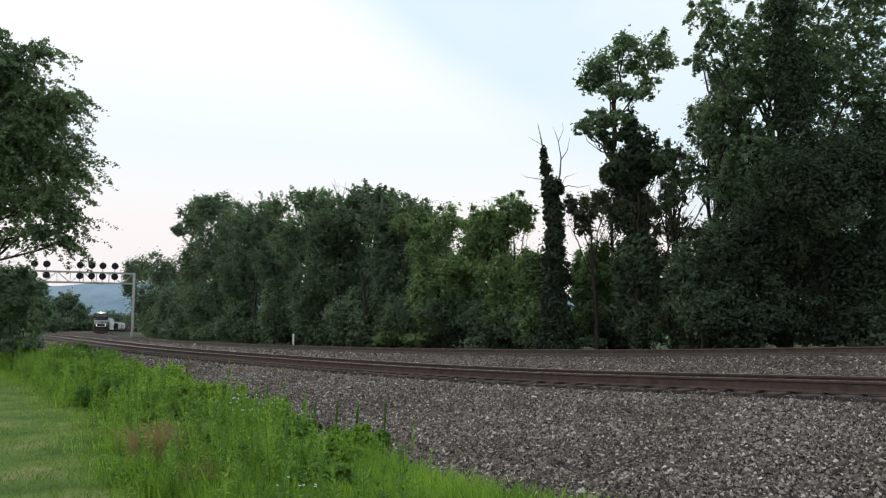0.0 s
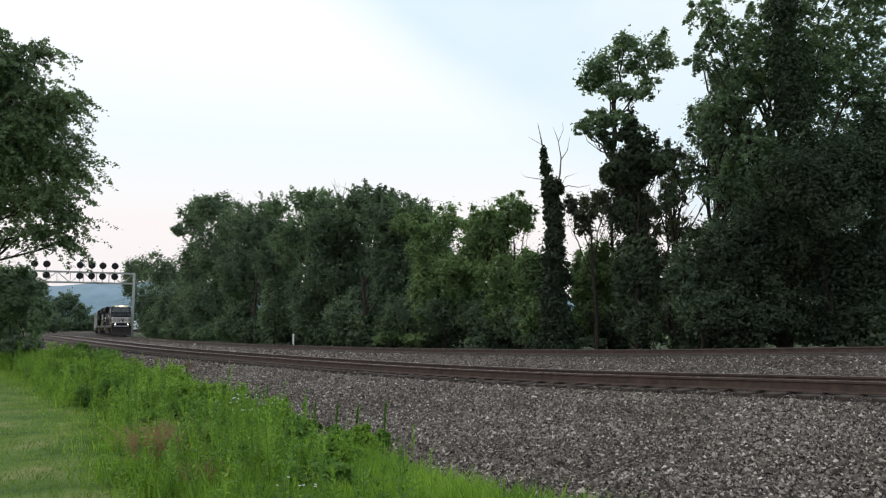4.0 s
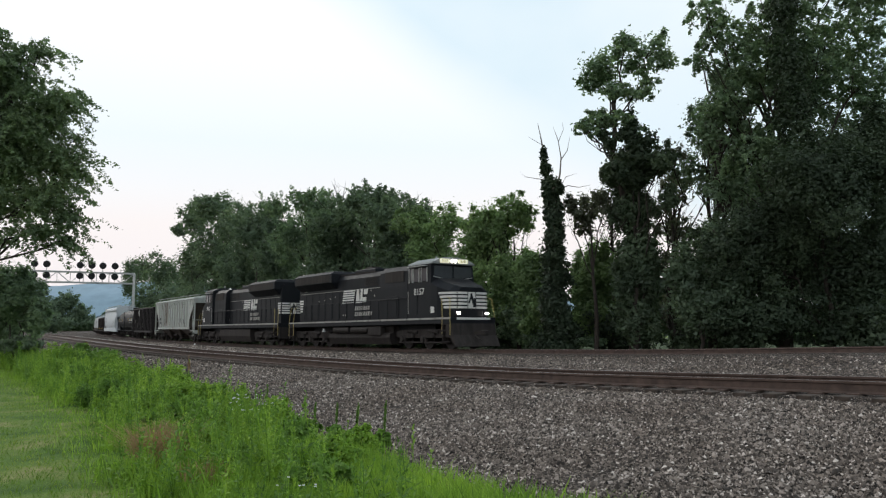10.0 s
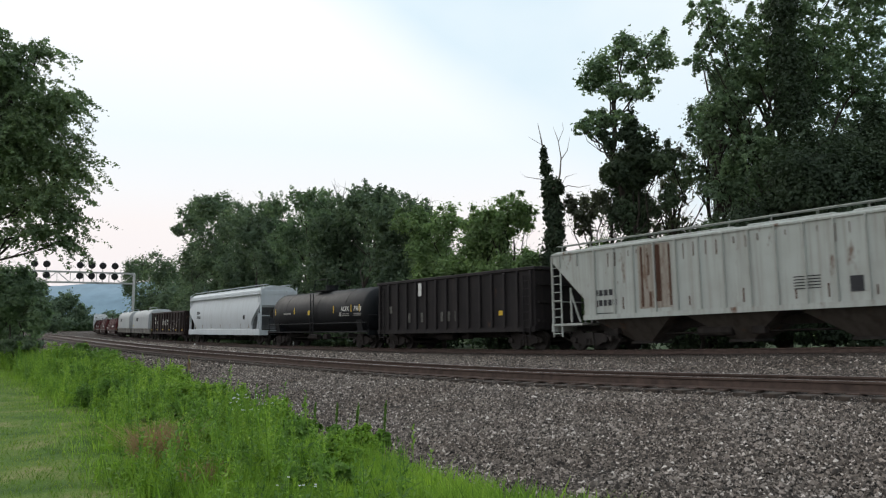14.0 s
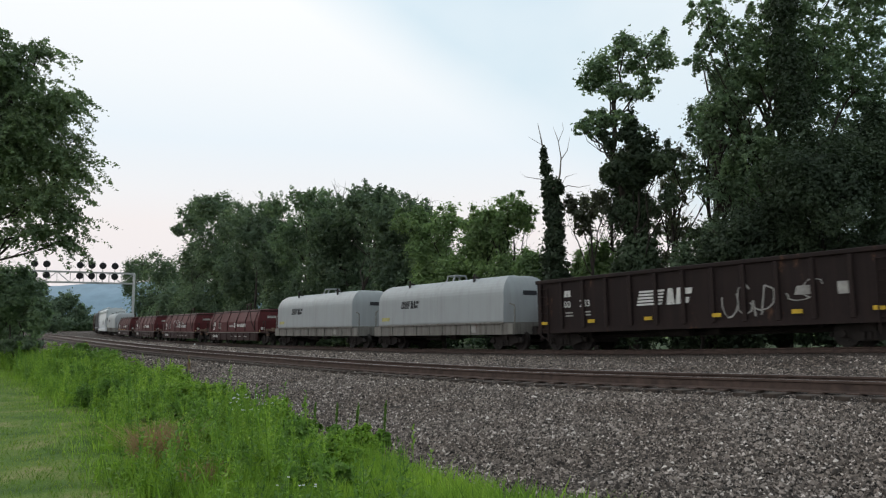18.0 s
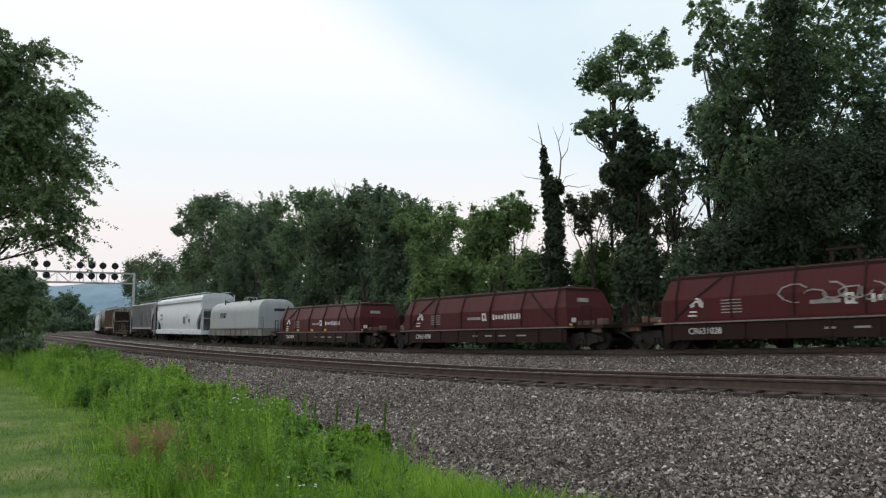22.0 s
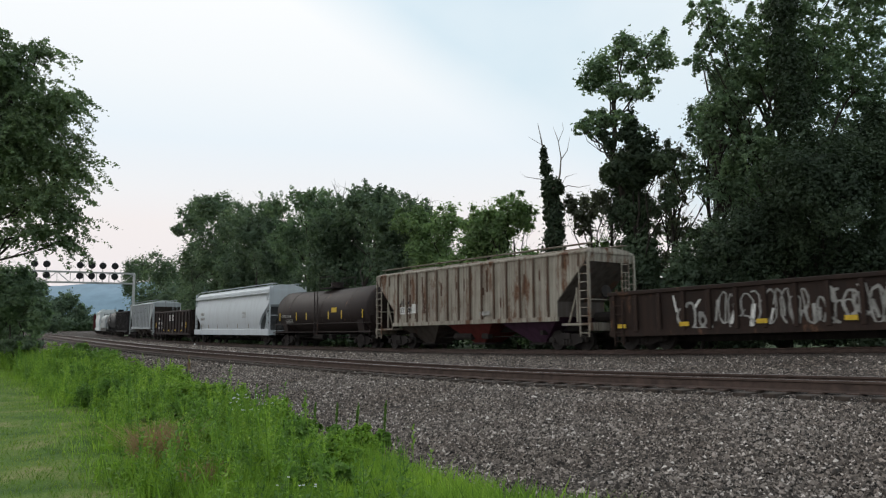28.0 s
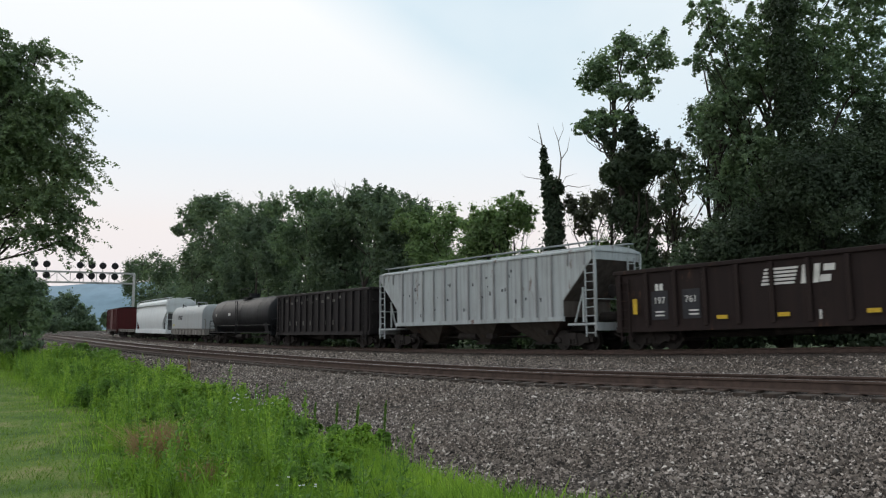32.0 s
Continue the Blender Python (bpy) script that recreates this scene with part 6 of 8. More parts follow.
    running_gear(car, half, half - 2.0)
    return car


def box_car(length, mat, label):
    car = empty("box_car")
    tagged(car, label, "box car", group="cars of the freight train")
    half = length / 2
    L, y = half - 0.6, 1.5
    part("body", loft(B(), [(1.05, L, y), (4.2, L, y)]), mat, car)
    part("roof", loft(B(), [(4.2, L + 0.03, y + 0.03), (4.28, L + 0.03, y + 0.03), (4.45, L, 0.4), (4.46, L, 0.1)]), M_OXIDEDARK, car)
    for s in (-1, 1):
        part("door", box(B(), 0.2, s * (y + 0.06), 2.6, 3.1, 0.08, 3.0), mat, car)
        part("side_sill", box(B(), 0, s * y, 0.98, 2 * L, 0.12, 0.25), M_OXIDEDARK, car)
        for k in range(14):
            x = (k - 6.5) * (2 * L - 0.4) / 13
            if abs(x) > 1.8:
                part("side_post", box(B(), x, s * (y + 0.03), 2.6, 0.1, 0.07, 3.1), mat, car)
        for e in (-1, 1):
            part("ladder", ladder(B(), e * (L - 0.4), s * (y + 0.09), 0.6, 4.1, 0.42), mat, car)
    part("centre_sill", box(B(), 0, 0, 0.85, 2 * half - 1.3, 0.5, 0.3), M_UNDER, car)
    running_gear(car, half, half - 2.2)
    return car


def flat_car(length, label):
    car = empty("flat_car")
    tagged(car, label, "flat car", group="cars of the freight train")
    half = length / 2
    part("deck", box(B(), 0, 0, 1.12, 2 * half - 1.6, 2.8, 0.1), M_TIE, car)
    for s in (-1, 1):
        part("side_sill", box(B(), 0, s * 1.42, 1.02, 2 * half - 1.6, 0.1, 0.34), M_COILBED, car)
        for k in range(9):
            part("stake_pocket", box(B(), (k - 4) * (half - 1.2) / 4.3, s * 1.5, 1.02, 0.14, 0.08, 0.22), M_UNDER, car)
    part("centre_sill", box(B(), 0, 0, 0.85, 2 * half - 1.3, 0.6, 0.4), M_UNDER, car)
    running_gear(car, half, half - 2.2)
    return car

# ---------------------------------------------------------------- locomotives


def nose_stripes(loco, x, y, z0, n, gap, width, end=1):
    """White bars across the end of a hood or nose, with a dark figure of blocks left open between them."""
    for k in range(n):
        z = z0 - k * gap
        for s in (-1, 1):
            part("nose_stripe", box(B(), x, s * (y * 0.64), z, 0.02, y * 0.66, gap * 0.62), M_MARK, loco)
    part("nose_panel", box(B(), x, 0, z0 - gap * (n - 1) / 2, 0.02, y * 0.5, gap * n * 0.92), M_MARK, loco)
    fig = B()
    for dy, dz, w, h, r in ((0.05, 0.0, 0.13, gap * n * 0.8, 18), (-0.12, 0.05, 0.10, gap * n * 0.5, -25), (0.2, -0.1, 0.09, gap * n * 0.5, 10)):
        box(fig, 0, 0, 0, 0.012, w, h, m=Matrix.Translation((x + 0.018 * end, dy, z0 - gap * (n - 1) / 2 + dz)) @ pose(0, 0, 0, r))
    part("nose_figure", fig, M_LOCO, loco)


def raise_body(thing, z0, k):
    """Makes all that stands above z0 taller by k."""
    for ob in [c for p in thing.children for c in (p, *p.children)]:
        base = ob.matrix_basis.translation.z
        if base > z0:
            ob.location.z = z0 + (base - z0) * k
        else:
            for v in ob.data.vertices:
                if v.co.z + base > z0:
                    v.co.z = z0 + (v.co.z + base - z0) * k - base


def locomotive(length, label, number, lights, slim_tank=False, mark_x=-1.1):
    """Six-axle wide-cab diesel; the cab is towards +x."""
    lo = empty("locomotive")
    tagged(lo, label, "locomotive", group="locomotives of the freight train")
    half = length / 2
    E_ = half - 0.95
    part("frame", box(box(B(), 0, 0, 1.5, 2 * E_, 2.96, 0.34, 0.02), 0, 0, 1.25, 2 * E_ - 5.0, 1.4, 0.4), M_LOCO, lo)
    for s in (-1, 1):
        n = 14
        for k in range(n):
            w = 2 * E_ / n
            part("sill_stripe", box(B(), -E_ + (k + 0.5) * w, s * 1.485, 1.62, w - 0.1, 0.03, 0.1), M_MARKDIM, lo, "dirty white sill stripe")
    # long hood
    xr, xc = -E_ + 0.75, 5.5
    part("hood", loft(B(), [(1.67, (xc - xr) / 2, 0.98), (4.05, (xc - xr) / 2, 0.98), (4.32, (xc - xr) / 2, 0.78), (4.36, (xc - xr) / 2, 0.5)]), M_LOCO, lo, at=Matrix.Translation(((xc + xr) / 2, 0, 0)))
    # radiator wings, dynamic brake box and exhaust
    part("radiator", loft(B(), [(3.55, 2.6, 0.95), (3.95, 2.75, 1.48), (4.45, 2.75, 1.48), (4.62, 2.6, 1.2)]), M_LOCO, lo, "overhanging radiator housing", at=Matrix.Translation((xr + 2.9, 0, 0)))
    part("radiator_grille", box(B(), xr + 2.9, 0, 4.63, 4.6, 2.0, 0.04), M_STEEL, lo)
    for s in (-1, 1):
        part("radiator_screen", box(B(), xr + 2.9, s * 1.485, 4.2, 4.9, 0.02, 0.4), M_UNDER, lo)
    part("exhaust_housing", box(B(), -0.6, 0, 4.45, 2.6, 1.1, 0.28, 0.05), M_LOCO, lo)
    part("exhaust_pipe", box(B(), -0.6, 0, 4.64, 1.0, 0.55, 0.14, 0.03), M_UNDER, lo)
    part("blower_housing", loft(B(), [(1.67, 1.5, 1.35), (3.3, 1.5, 1.35), (4.1, 1.5, 1.3), (4.38, 1.5, 1.0)]), M_LOCO, lo, at=Matrix.Translation((4.0, 0, 0)))
    for s in (-1, 1):
        part("brake_grille", box(B(), 4.1, s * 1.345, 3.85, 2.0, 0.03, 0.55), M_UNDER, lo)
        for k in range(9):
            x = xr + 0.6 + k * 0.98
            if x < 2.4:
                part("hood_door", box(B(), x, s * 0.985, 2.6, 0.86, 0.03, 1.55, 0.01), M_LOCO, lo)
        for k in range(5):
            part("louvre", box(B(), 0.9, s * 0.995, 3.6 + 0.09 * k, 1.5, 0.03, 0.035), M_UNDER, lo)
        part("roof_seam", box(B(), -1.4, s * 0.80, 4.345, 5.0, 0.04, 0.05), M_UNDER, lo)
        part("hood_edge", box(B(), (xr + 1.6) / 2 + 0.4, s * 0.99, 3.42, 1.6 - xr + 0.4, 0.025, 0.03), M_MARKDIM, lo)
        part("cabinet_door", box(B(), 3.9, s * 1.36, 2.3, 1.3, 0.03, 1.1, 0.01), M_LOCO, lo)
    # cab
    c0, c1 = 5.75, 7.95
    part("cab", loft(B(), [(1.67, (c1 - c0) / 2, 1.47), (3.35, (c1 - c0) / 2, 1.47), (4.3, (c1 - c0) / 2 - 0.06, 1.42)]), M_LOCO, lo, at=Matrix.Translation(((c0 + c1) / 2, 0, 0)))
    part("cab_roof", loft(B(), [(4.3, (c1 - c0) / 2 + 0.08, 1.46), (4.38, (c1 - c0) / 2 + 0.08, 1.42), (4.6, (c1 - c0) / 2 - 0.05, 0.85), (4.66, (c1 - c0) / 2 - 0.1, 0.4)]), M_ROOFGREY if lights else M_LOCO, lo, "pale cab roof" if lights else "", at=Matrix.Translation(((c0 + c1) / 2 + 0.03, 0, 0)))
    for s in (-1, 1):
        for x, w in ((6.02, 0.3), (6.58, 0.56), (7.35, 0.56)):
            wdw = part("side_window", box(B(), x, s * 1.455, 3.78, w, 0.05, 0.62), M_GLASS, lo)
            for xx in (x - w / 2, x + w / 2):
                part("window_frame", box(B(), xx, s * 1.47, 3.78, 0.05, 0.06, 0.7), M_STEEL if x > 7 or lights else M_LOCO, wdw)
        part("sunshade", box(B(), 6.75, s * 1.52, 4.22, 1.7, 0.22, 0.04), M_STEEL, lo)
        part("cab_door_panel", box(B(), 6.3, s * 1.475, 2.45, 0.7, 0.03, 1.2), M_LOCO, lo)
        part("cab_label", box(B(), 8.1, s * 1.475, 2.05, 0.3, 0.02, 0.3), M_MARK, lo)
    # windshield and the wide nose
    for s in (-1, 1):
        ws = B()
        prism(ws, [(s * 0.06, 3.52), (s * 1.28, 3.72), (s * 1.25, 4.2), (s * 0.06, 4.2)], c1 - 0.02, c1 + 0.03, "x")
        part("windshield", ws, M_WINDSHIELD, lo)
        tr = B()
        bar(tr, (c1 + 0.04, s * 1.32, 3.68), (c1 + 0.05, 0, 3.46), 0.03, 0.035)
        part("windshield_trim", tr, M_STEEL, lo)
    nose = B()
    rings = []
    for x, y, zt in ((c1, 1.47, 3.62), (8.5, 1.45, 3.42), (9.35, 1.25, 3.2), (9.62, 0.95, 3.1)):
        rings.append([nose.verts.new(p) for p in ((x, -y, 1.67), (x, y, 1.67), (x, y, zt - 0.28), (x, y * 0.72, zt), (x, -y * 0.72, zt), (x, -y, zt - 0.28))])
    nose.faces.new(rings[0])
    nose.faces.new(rings[-1])
    for a, b in zip(rings, rings[1:]):
        for i in range(6):
            nose.faces.new((a[i], a[(i + 1) % 6], b[(i + 1) % 6], b[i]))
    part("nose", nose, M_LOCO, lo)
    nose_stripes(lo, 9.64, 0.95, 2.82, 5, 0.17, 1.0)
    for s in (-1, 1):
        for k in range(5):
            z = 2.82 - 0.17 * k
            x0 = 8.62 + 0.09 * k
            bm = B()
            bar(bm, (x0, s * (1.45 - (x0 - 8.5) * 0.235 + 0.012), z), (9.35, s * 1.265, z), 0.02, 0.105)
            bar(bm, (9.35, s * 1.262, z), (9.61, s * 0.965, z), 0.02, 0.105)
            part("nose_stripe", bm, M_MARK, lo)
    # headlights, number boards, horn, ditch lights
    fairing = B()
    prism(fairing, [(-1.34, 4.30), (1.34, 4.30), (1.22, 4.46), (0.85, 4.60), (-0.85, 4.60), (-1.22, 4.46)], c1 - 0.1, c1 + 0.1, "x")
    part("headlight_fairing", fairing, M_STEEL if lights else M_LOCO, lo, "pale headlight fairing" if lights else "")
    for y in (-0.62, 0.62):
        part("number_board", box(B(), c1 + 0.125, y, 4.45, 0.05, 0.60, 0.2), M_BOARD if lights else M_GLASS, lo, "lit number board" if lights else "")
    if lights:
        for y in (-0.62, 0.62):
            cu = bpy.data.curves.new("board_number", "FONT")
            cu.body, cu.size, cu.extrude, cu.align_x, cu.align_y = number, 0.19, 0.004, "CENTER", "CENTER"
            tmp = bpy.data.objects.new("board_number", cu)
            me = bpy.data.meshes.new_from_object(tmp)
            bpy.data.objects.remove(tmp)
            me.materials.clear()
            me.materials.append(M_BLACK)
            part("board_number", me, None, lo, at=pose(c1 + 0.156, y, 4.45, 90, 0, 90))
    hl = B()
    for y in (-0.11, 0.11):
        rod(hl, (c1 + 0.08, y, 4.46), (c1 + 0.165, y, 4.46), 0.066, 14)
    part("headlight", hl, M_HEAD if lights else M_GLASS, lo, "glaring twin headlight" if lights else "")
    for s in (-1, 1):
        part("ditch_light", rod(B(), (E_ - 0.12, s * 0.95, 1.86), (E_ + 0.02, s * 0.95, 1.86), 0.056, 14), M_HEAD if lights else M_GLASS, lo, "bright ditch light" if lights else "")
        part("ditch_housing", box(B(), E_ - 0.28, s * 0.95, 1.84, 0.32, 0.3, 0.3, 0.03), M_LOCO, lo)
    part("horn", rod(B(), (4.9, 0, 4.42), (5.4, 0, 4.5), 0.08, 8, 0.14), M_STEEL, lo)
    part("antenna", rod(B(), (6.0, 0.3, 4.6), (6.0, 0.3, 4.85), 0.06, 8), M_STEEL, lo)
    # pilot, steps and rails
    pl = B()
    prism(pl, [(E_ - 0.5, 1.35), (E_ + 0.02, 1.35), (E_ + 0.1, 0.75), (E_ + 0.42, 0.16), (E_ + 0.3, 0.14), (E_ - 0.1, 0.6), (E_ - 0.5, 0.7)], -1.45, 1.45)
    part("pilot_plow", pl, M_UNDER, lo)
    part("pilot_stripe", box(B(), E_ + 0.01, 0, 1.6, 0.03, 2.2, 0.11), M_MARK, lo)
    part("rear_pilot", box(B(), -E_ - 0.02, 0, 0.95, 0.14, 2.8, 0.85), M_UNDER, lo)
    for e in (-1, 1):
        for s in (-1, 1):
            st = B()
            for k in range(4):
                box(st, e * (E_ - 0.42), s * 1.38, 0.40 + 0.30 * k, 0.6, 0.2, 0.04)
            box(st, e * (E_ - 0.74), s * 1.38, 0.85, 0.04, 0.24, 1.0)
            part("step_well", st, M_UNDER, lo, "boarding steps")
            hr = B()
            for dx in (0.08, 0.78):
                pts = [(e * (E_ - dx), s * 1.48, 0.75), (e * (E_ - dx), s * 1.48, 1.75), (e * (E_ - dx - 0.12), s * 1.40, 2.55), (e * (E_ - dx - 0.35), s * 1.36, 2.62)]
                for a, b in zip(pts, pts[1:]):
                    rod(hr, a, b, 0.021, 6)
            part("step_handrail", hr, M_RAILYEL, lo, "dull yellow handrail")
    for s in (-1, 1):
        for k in range(15):
            x = xr - 0.2 + k * 0.98
            if x < 5.4:
                part("railing_post", rod(B(), (x, s * 1.44, 1.67), (x, s * 1.44, 2.7), 0.02, 5), M_LOCO, lo)
        part("railing", rod(B(), (xr - 0.3, s * 1.44, 2.7), (5.5, s * 1.44, 2.7), 0.022, 5), M_LOCO, lo)
        part("hand_grab", rod(B(), (5.8, s * 1.5, 1.9), (5.8, s * 1.5, 3.0), 0.018, 5), M_STEEL, lo)
    # fuel tank and air reservoirs
    tank = B()
    prism(tank, [(-1.42, 0.7), (-1.25, 0.24), (1.25, 0.24), (1.42, 0.7), (1.42, 1.22), (-1.42, 1.22)] if not slim_tank else [(-1.36, 0.62), (-1.2, 0.22), (1.2, 0.22), (1.36, 0.62), (1.30, 0.84), (1.05, 0.9), (1.05, 1.3), (-1.05, 1.3), (-1.05, 0.9), (-1.30, 0.84)], -3.9, 3.6, "x")
    part("fuel_tank", tank, M_UNDER, lo)
    if slim_tank:
        for s in (-1, 1):
            for k in range(2):
                part("air_reservoir", rod(B(), (-3.1 + 2.3 * k, s * 1.3, 1.08), (-1.1 + 2.3 * k, s * 1.3, 1.08), 0.2, 14), M_UNDER, lo)
            part("equipment_box", box(B(), 2.0, s * 1.3, 1.0, 1.5, 0.3, 0.5, 0.02), M_UNDER, lo)
    part("bell", rod(B(), (-4.6, -1.35, 1.2), (-4.6, -1.35, 1.0), 0.06, 8, 0.13), M_STEEL, lo)
    # rear end of the hood
    nose_stripes(lo, xr - 0.012, 0.95, 3.0, 5, 0.16, 1.0, -1)
    for s in (-1, 1):
        for k in range(5):
            part("hood_stripe", box(B(), xr + 0.32, s * 0.992, 3.0 - 0.16 * k, 0.6 - 0.06 * k, 0.02, 0.1), M_MARK, lo)
    # emblem and lettering
    emblem(lo, mark_x, 3.05, 0.78, M_MARK, 1.0, 6)
    marks(lo, [(mark_x + 0.1 + 0.27 * k, 2.36 - 0.32 * r, 0.19, 0.22, M_MARKDIM, 0.04, 1.005) for k in range(8) for r in range(2) if not (r == 0 and k == 7)], "lettering")
    words(lo, number, 6.85, 2.95, 0.5, M_MARK, 1.475, mirror=False)
    words(lo, number, xr + 1.0, 3.62, 0.26, M_MARKDIM, 0.99, mirror=False)
    marks(lo, [(x, z, 0.09, 0.09, M_MARKDIM, 0, 1.0) for x, z in ((-6.0, 2.9), (-5.2, 2.95), (-4.4, 3.0), (-3.7, 3.1), (0.9, 3.3), (1.3, 3.0), (-2.6, 2.0), (-2.3, 2.0))], "stencil")
    raise_body(lo, 1.67, 1.11)
    running_gear(lo, half, half - 3.9, True)
    return lo


# ---------------------------------------------------------------- the train, from the front
BOUNDS = [187.8, 166.35, 144.6, 126.8, 112.0, 95.8, 74.5, 57.6, 43.3, 28.8, 11.65, -6.15, -23.65, -40.5, -55.7, -76.5, -94.2, -111.4, -128.9,
          -143.8, -164.2, -181.7, -199.2, -214.3, -230.3, -244.8, -265.0, -281.5, -299.0]
LEN = [a - b for a, b in zip(BOUNDS, BOUNDS[1:])]
CARS = []


def add(car, turned=False):
    CARS.append((car, turned))
    return car


def yellow(car, xs, z, h, y, w=0.07):
    marks(car, [(x, z, w, h, M_YELLOW, 0, y) for x in xs], "reflector")


def dull_strips(car, xs):
    """Short weathered reflector strips above the sill of a smooth-sided hopper."""
    marks(car, [(x, 1.50, 0.07, 0.34, M_STRIP, 0, 1.53) for x in xs], "reflector", "dull brown-yellow reflector strip")


def data_marks(car, L, y, mat, z=2.35):
    """Bars for the car's reporting marks, number and small print."""
    rows = [(-L + 0.26 * k, z, 0.19, 0.24, mat, 0, y) for k in range(4)]
    rows += [(-L + 0.24 * k, z - 0.42, 0.17, 0.24, mat, 0, y) for k in range(5)]
    rows += [(-L + 0.4, z - 0.85 - 0.1 * k, 0.9, 0.035, mat, 0, y) for k in range(3)]
    rows += [(L - 3.0, z - 0.1 * k, 0.9, 0.035, mat, 0, y) for k in range(5)]
    marks(car, rows, "lettering")


add(locomotive(LEN[0], "black six-axle diesel locomotive with white-striped nose, headlights lit", "8157", True, True))
add(locomotive(LEN[1], "black diesel locomotive running long hood first, second in the train", "9912", False, False, 2.7), True)
h = add(covered_hopper(LEN[2], M_GREY, "light grey ribbed covered hopper with one rusty panel"))
marks(h, [(-3.05, 2.85, 1.5, 2.5, M_RUSTPANEL, 0, 1.513)], "rusted_panel", "panel streaked with brown rust")
marks(h, [(-3.62, 2.85, 0.10, 2.35, M_RUSTPATCH, 0, 1.522), (-2.86, 2.95, 0.24, 2.2, M_RUSTPATCH, 0, 1.522), (-2.32, 2.85, 0.09, 2.35, M_RUSTPATCH, 0, 1.522), (-3.3, 3.3, 0.08, 0.8, M_RUSTPATCH, 0, 1.522), (-3.25, 1.95, 0.12, 0.6, M_RUSTPATCH, 0, 1.522)], "rust_streak")
rng = random.Random(12)
marks(h, [(-5.9 + 0.52 * k + rng.uniform(-0.1, 0.1), 3.98 - h_ / 2, rng.uniform(0.02, 0.05), h_, M_RUSTPATCH, 0, 1.522) for k, h_ in enumerate([rng.uniform(0.15, 0.8) for _ in range(23)])], "rust_streak")
marks(h, [(x, 1.62 + h_ / 2, 0.05, h_, M_RUSTPATCH, 0, 1.522) for x, h_ in ((-4.6, 0.5), (-1.5, 0.35), (0.7, 0.5), (2.6, 0.35), (3.7, 0.45), (5.2, 0.3))], "rust_streak")
marks(h, [(-6.0, 1.85, 0.16, 0.16, M_RUSTPATCH, 0, 1.525), (4.6, 2.0, 0.42, 0.5, M_MARKDARK, 0, 1.525)], "placard")
data_marks(h, 6.0, 1.525, M_MARKDARK)
c = add(gondola(LEN[3], M_COALBLACK, "black high-sided ribbed coal car", 3.75, 0.95, 15))
marks(c, [(-2.3, 3.2, 0.28, 0.7, M_MARK, 0, 1.6), (-5.4, 2.2, 0.5, 0.4, M_MARKFAINT, 0, 1.53)] + [(-3.4 + 0.6 * k, 1.7, 0.2, 0.5, M_MARKFAINT, 0, 1.53) for k in range(8) if k not in (3, 4)], "lettering")
yellow(c, (4.4,), 1.75, 0.22, 1.53, 0.5)
t = add(tank_car(LEN[4], M_TANKBLACK, "black tank car streaked with grime", 1.42, 0.0, 2.38))
marks(t, [(-4.2, 2.3, 1.2, 0.1, M_MARKDIM, 0, 1.43), (-0.6, 2.3, 0.4, 0.3, M_YELLOW, 0, 1.43), (3.9, 2.1, 0.25, 0.25, M_MARKDIM, 0, 1.40)], "lettering")
words(t, "ACFX", 4.55, 2.42, 0.42, M_MARK, 1.42)
words(t, "796", 6.0, 2.42, 0.42, M_MARK, 1.42)
marks(t, [(6.55, 2.42, 0.14, 0.28, M_MARK, 0, 1.42)] + [(x, 2.12 - 0.1 * k, w, 0.04, M_MARKDIM, 0, 1.40) for k in range(2) for x, w in ((4.6, 0.9), (6.1, 0.9))], "lettering")
yellow(t, (-6.3, -3.0, 3.0, 5.35, 6.4), 2.45, 0.45, 1.42, 0.09)
p = add(pellet_hopper(LEN[5], M_PALE, "pale grey smooth-sided covered hopper"))
words(p, "EQUX", -6.4, 2.75, 0.36, M_MARKDARK, 1.592)
words(p, "621262", -6.25, 2.33, 0.36, M_MARKDARK, 1.604)
marks(p, [(6.2, 2.2, 0.4, 0.34, M_MARKDARK, 0, 1.604)], "placard")
dull_strips(p, (-7.4, -5.2, -2.6, 0.0, 2.6, 5.2, 7.2))
g = add(gondola(LEN[6], M_BROWN, "dark brown ribbed gondola with white emblem and scrawls", 3.05, 0.85, 13))
emblem(g, -0.9, 2.0, 0.62, M_MARK, 1.505, 5)
words(g, "200", -6.0, 1.95, 0.4, M_MARK, 1.503)
words(g, "283", -4.9, 1.95, 0.4, M_MARK, 1.503)
marks(g, [(x, 1.6 - 0.13 * k, 0.42, 0.06, M_MARKDIM, 0, 1.505) for x in (-5.8, -4.8) for k in range(2)] + [(-6.0, 2.42, 0.15, 0.28, M_MARK, 0.05, 1.505), (-5.78, 2.42, 0.15, 0.28, M_MARK, 0, 1.505), (6.0, 1.9, 0.5, 0.4, M_MARKDIM, 0, 1.505), (4.6, 1.9, 0.6, 0.3, M_MARKDIM, 0.1, 1.505)], "lettering")
scrawl(g, 1.6, 3.4, 1.0, 2.4, M_MARKDIM, 1.512, 3, 21, 0.045)
scrawl(g, 4.2, 5.2, 1.6, 2.2, M_MARKDIM, 1.512, 2, 22, 0.04)
yellow(g, (-7.2, -4.5, -1.6, 1.4, 4.4, 7.0), 1.2, 0.14, 1.6, 0.36)
for k in range(2):
    add(coil_car(LEN[7 + k], "silver-grey coil car with one long rounded cover"))
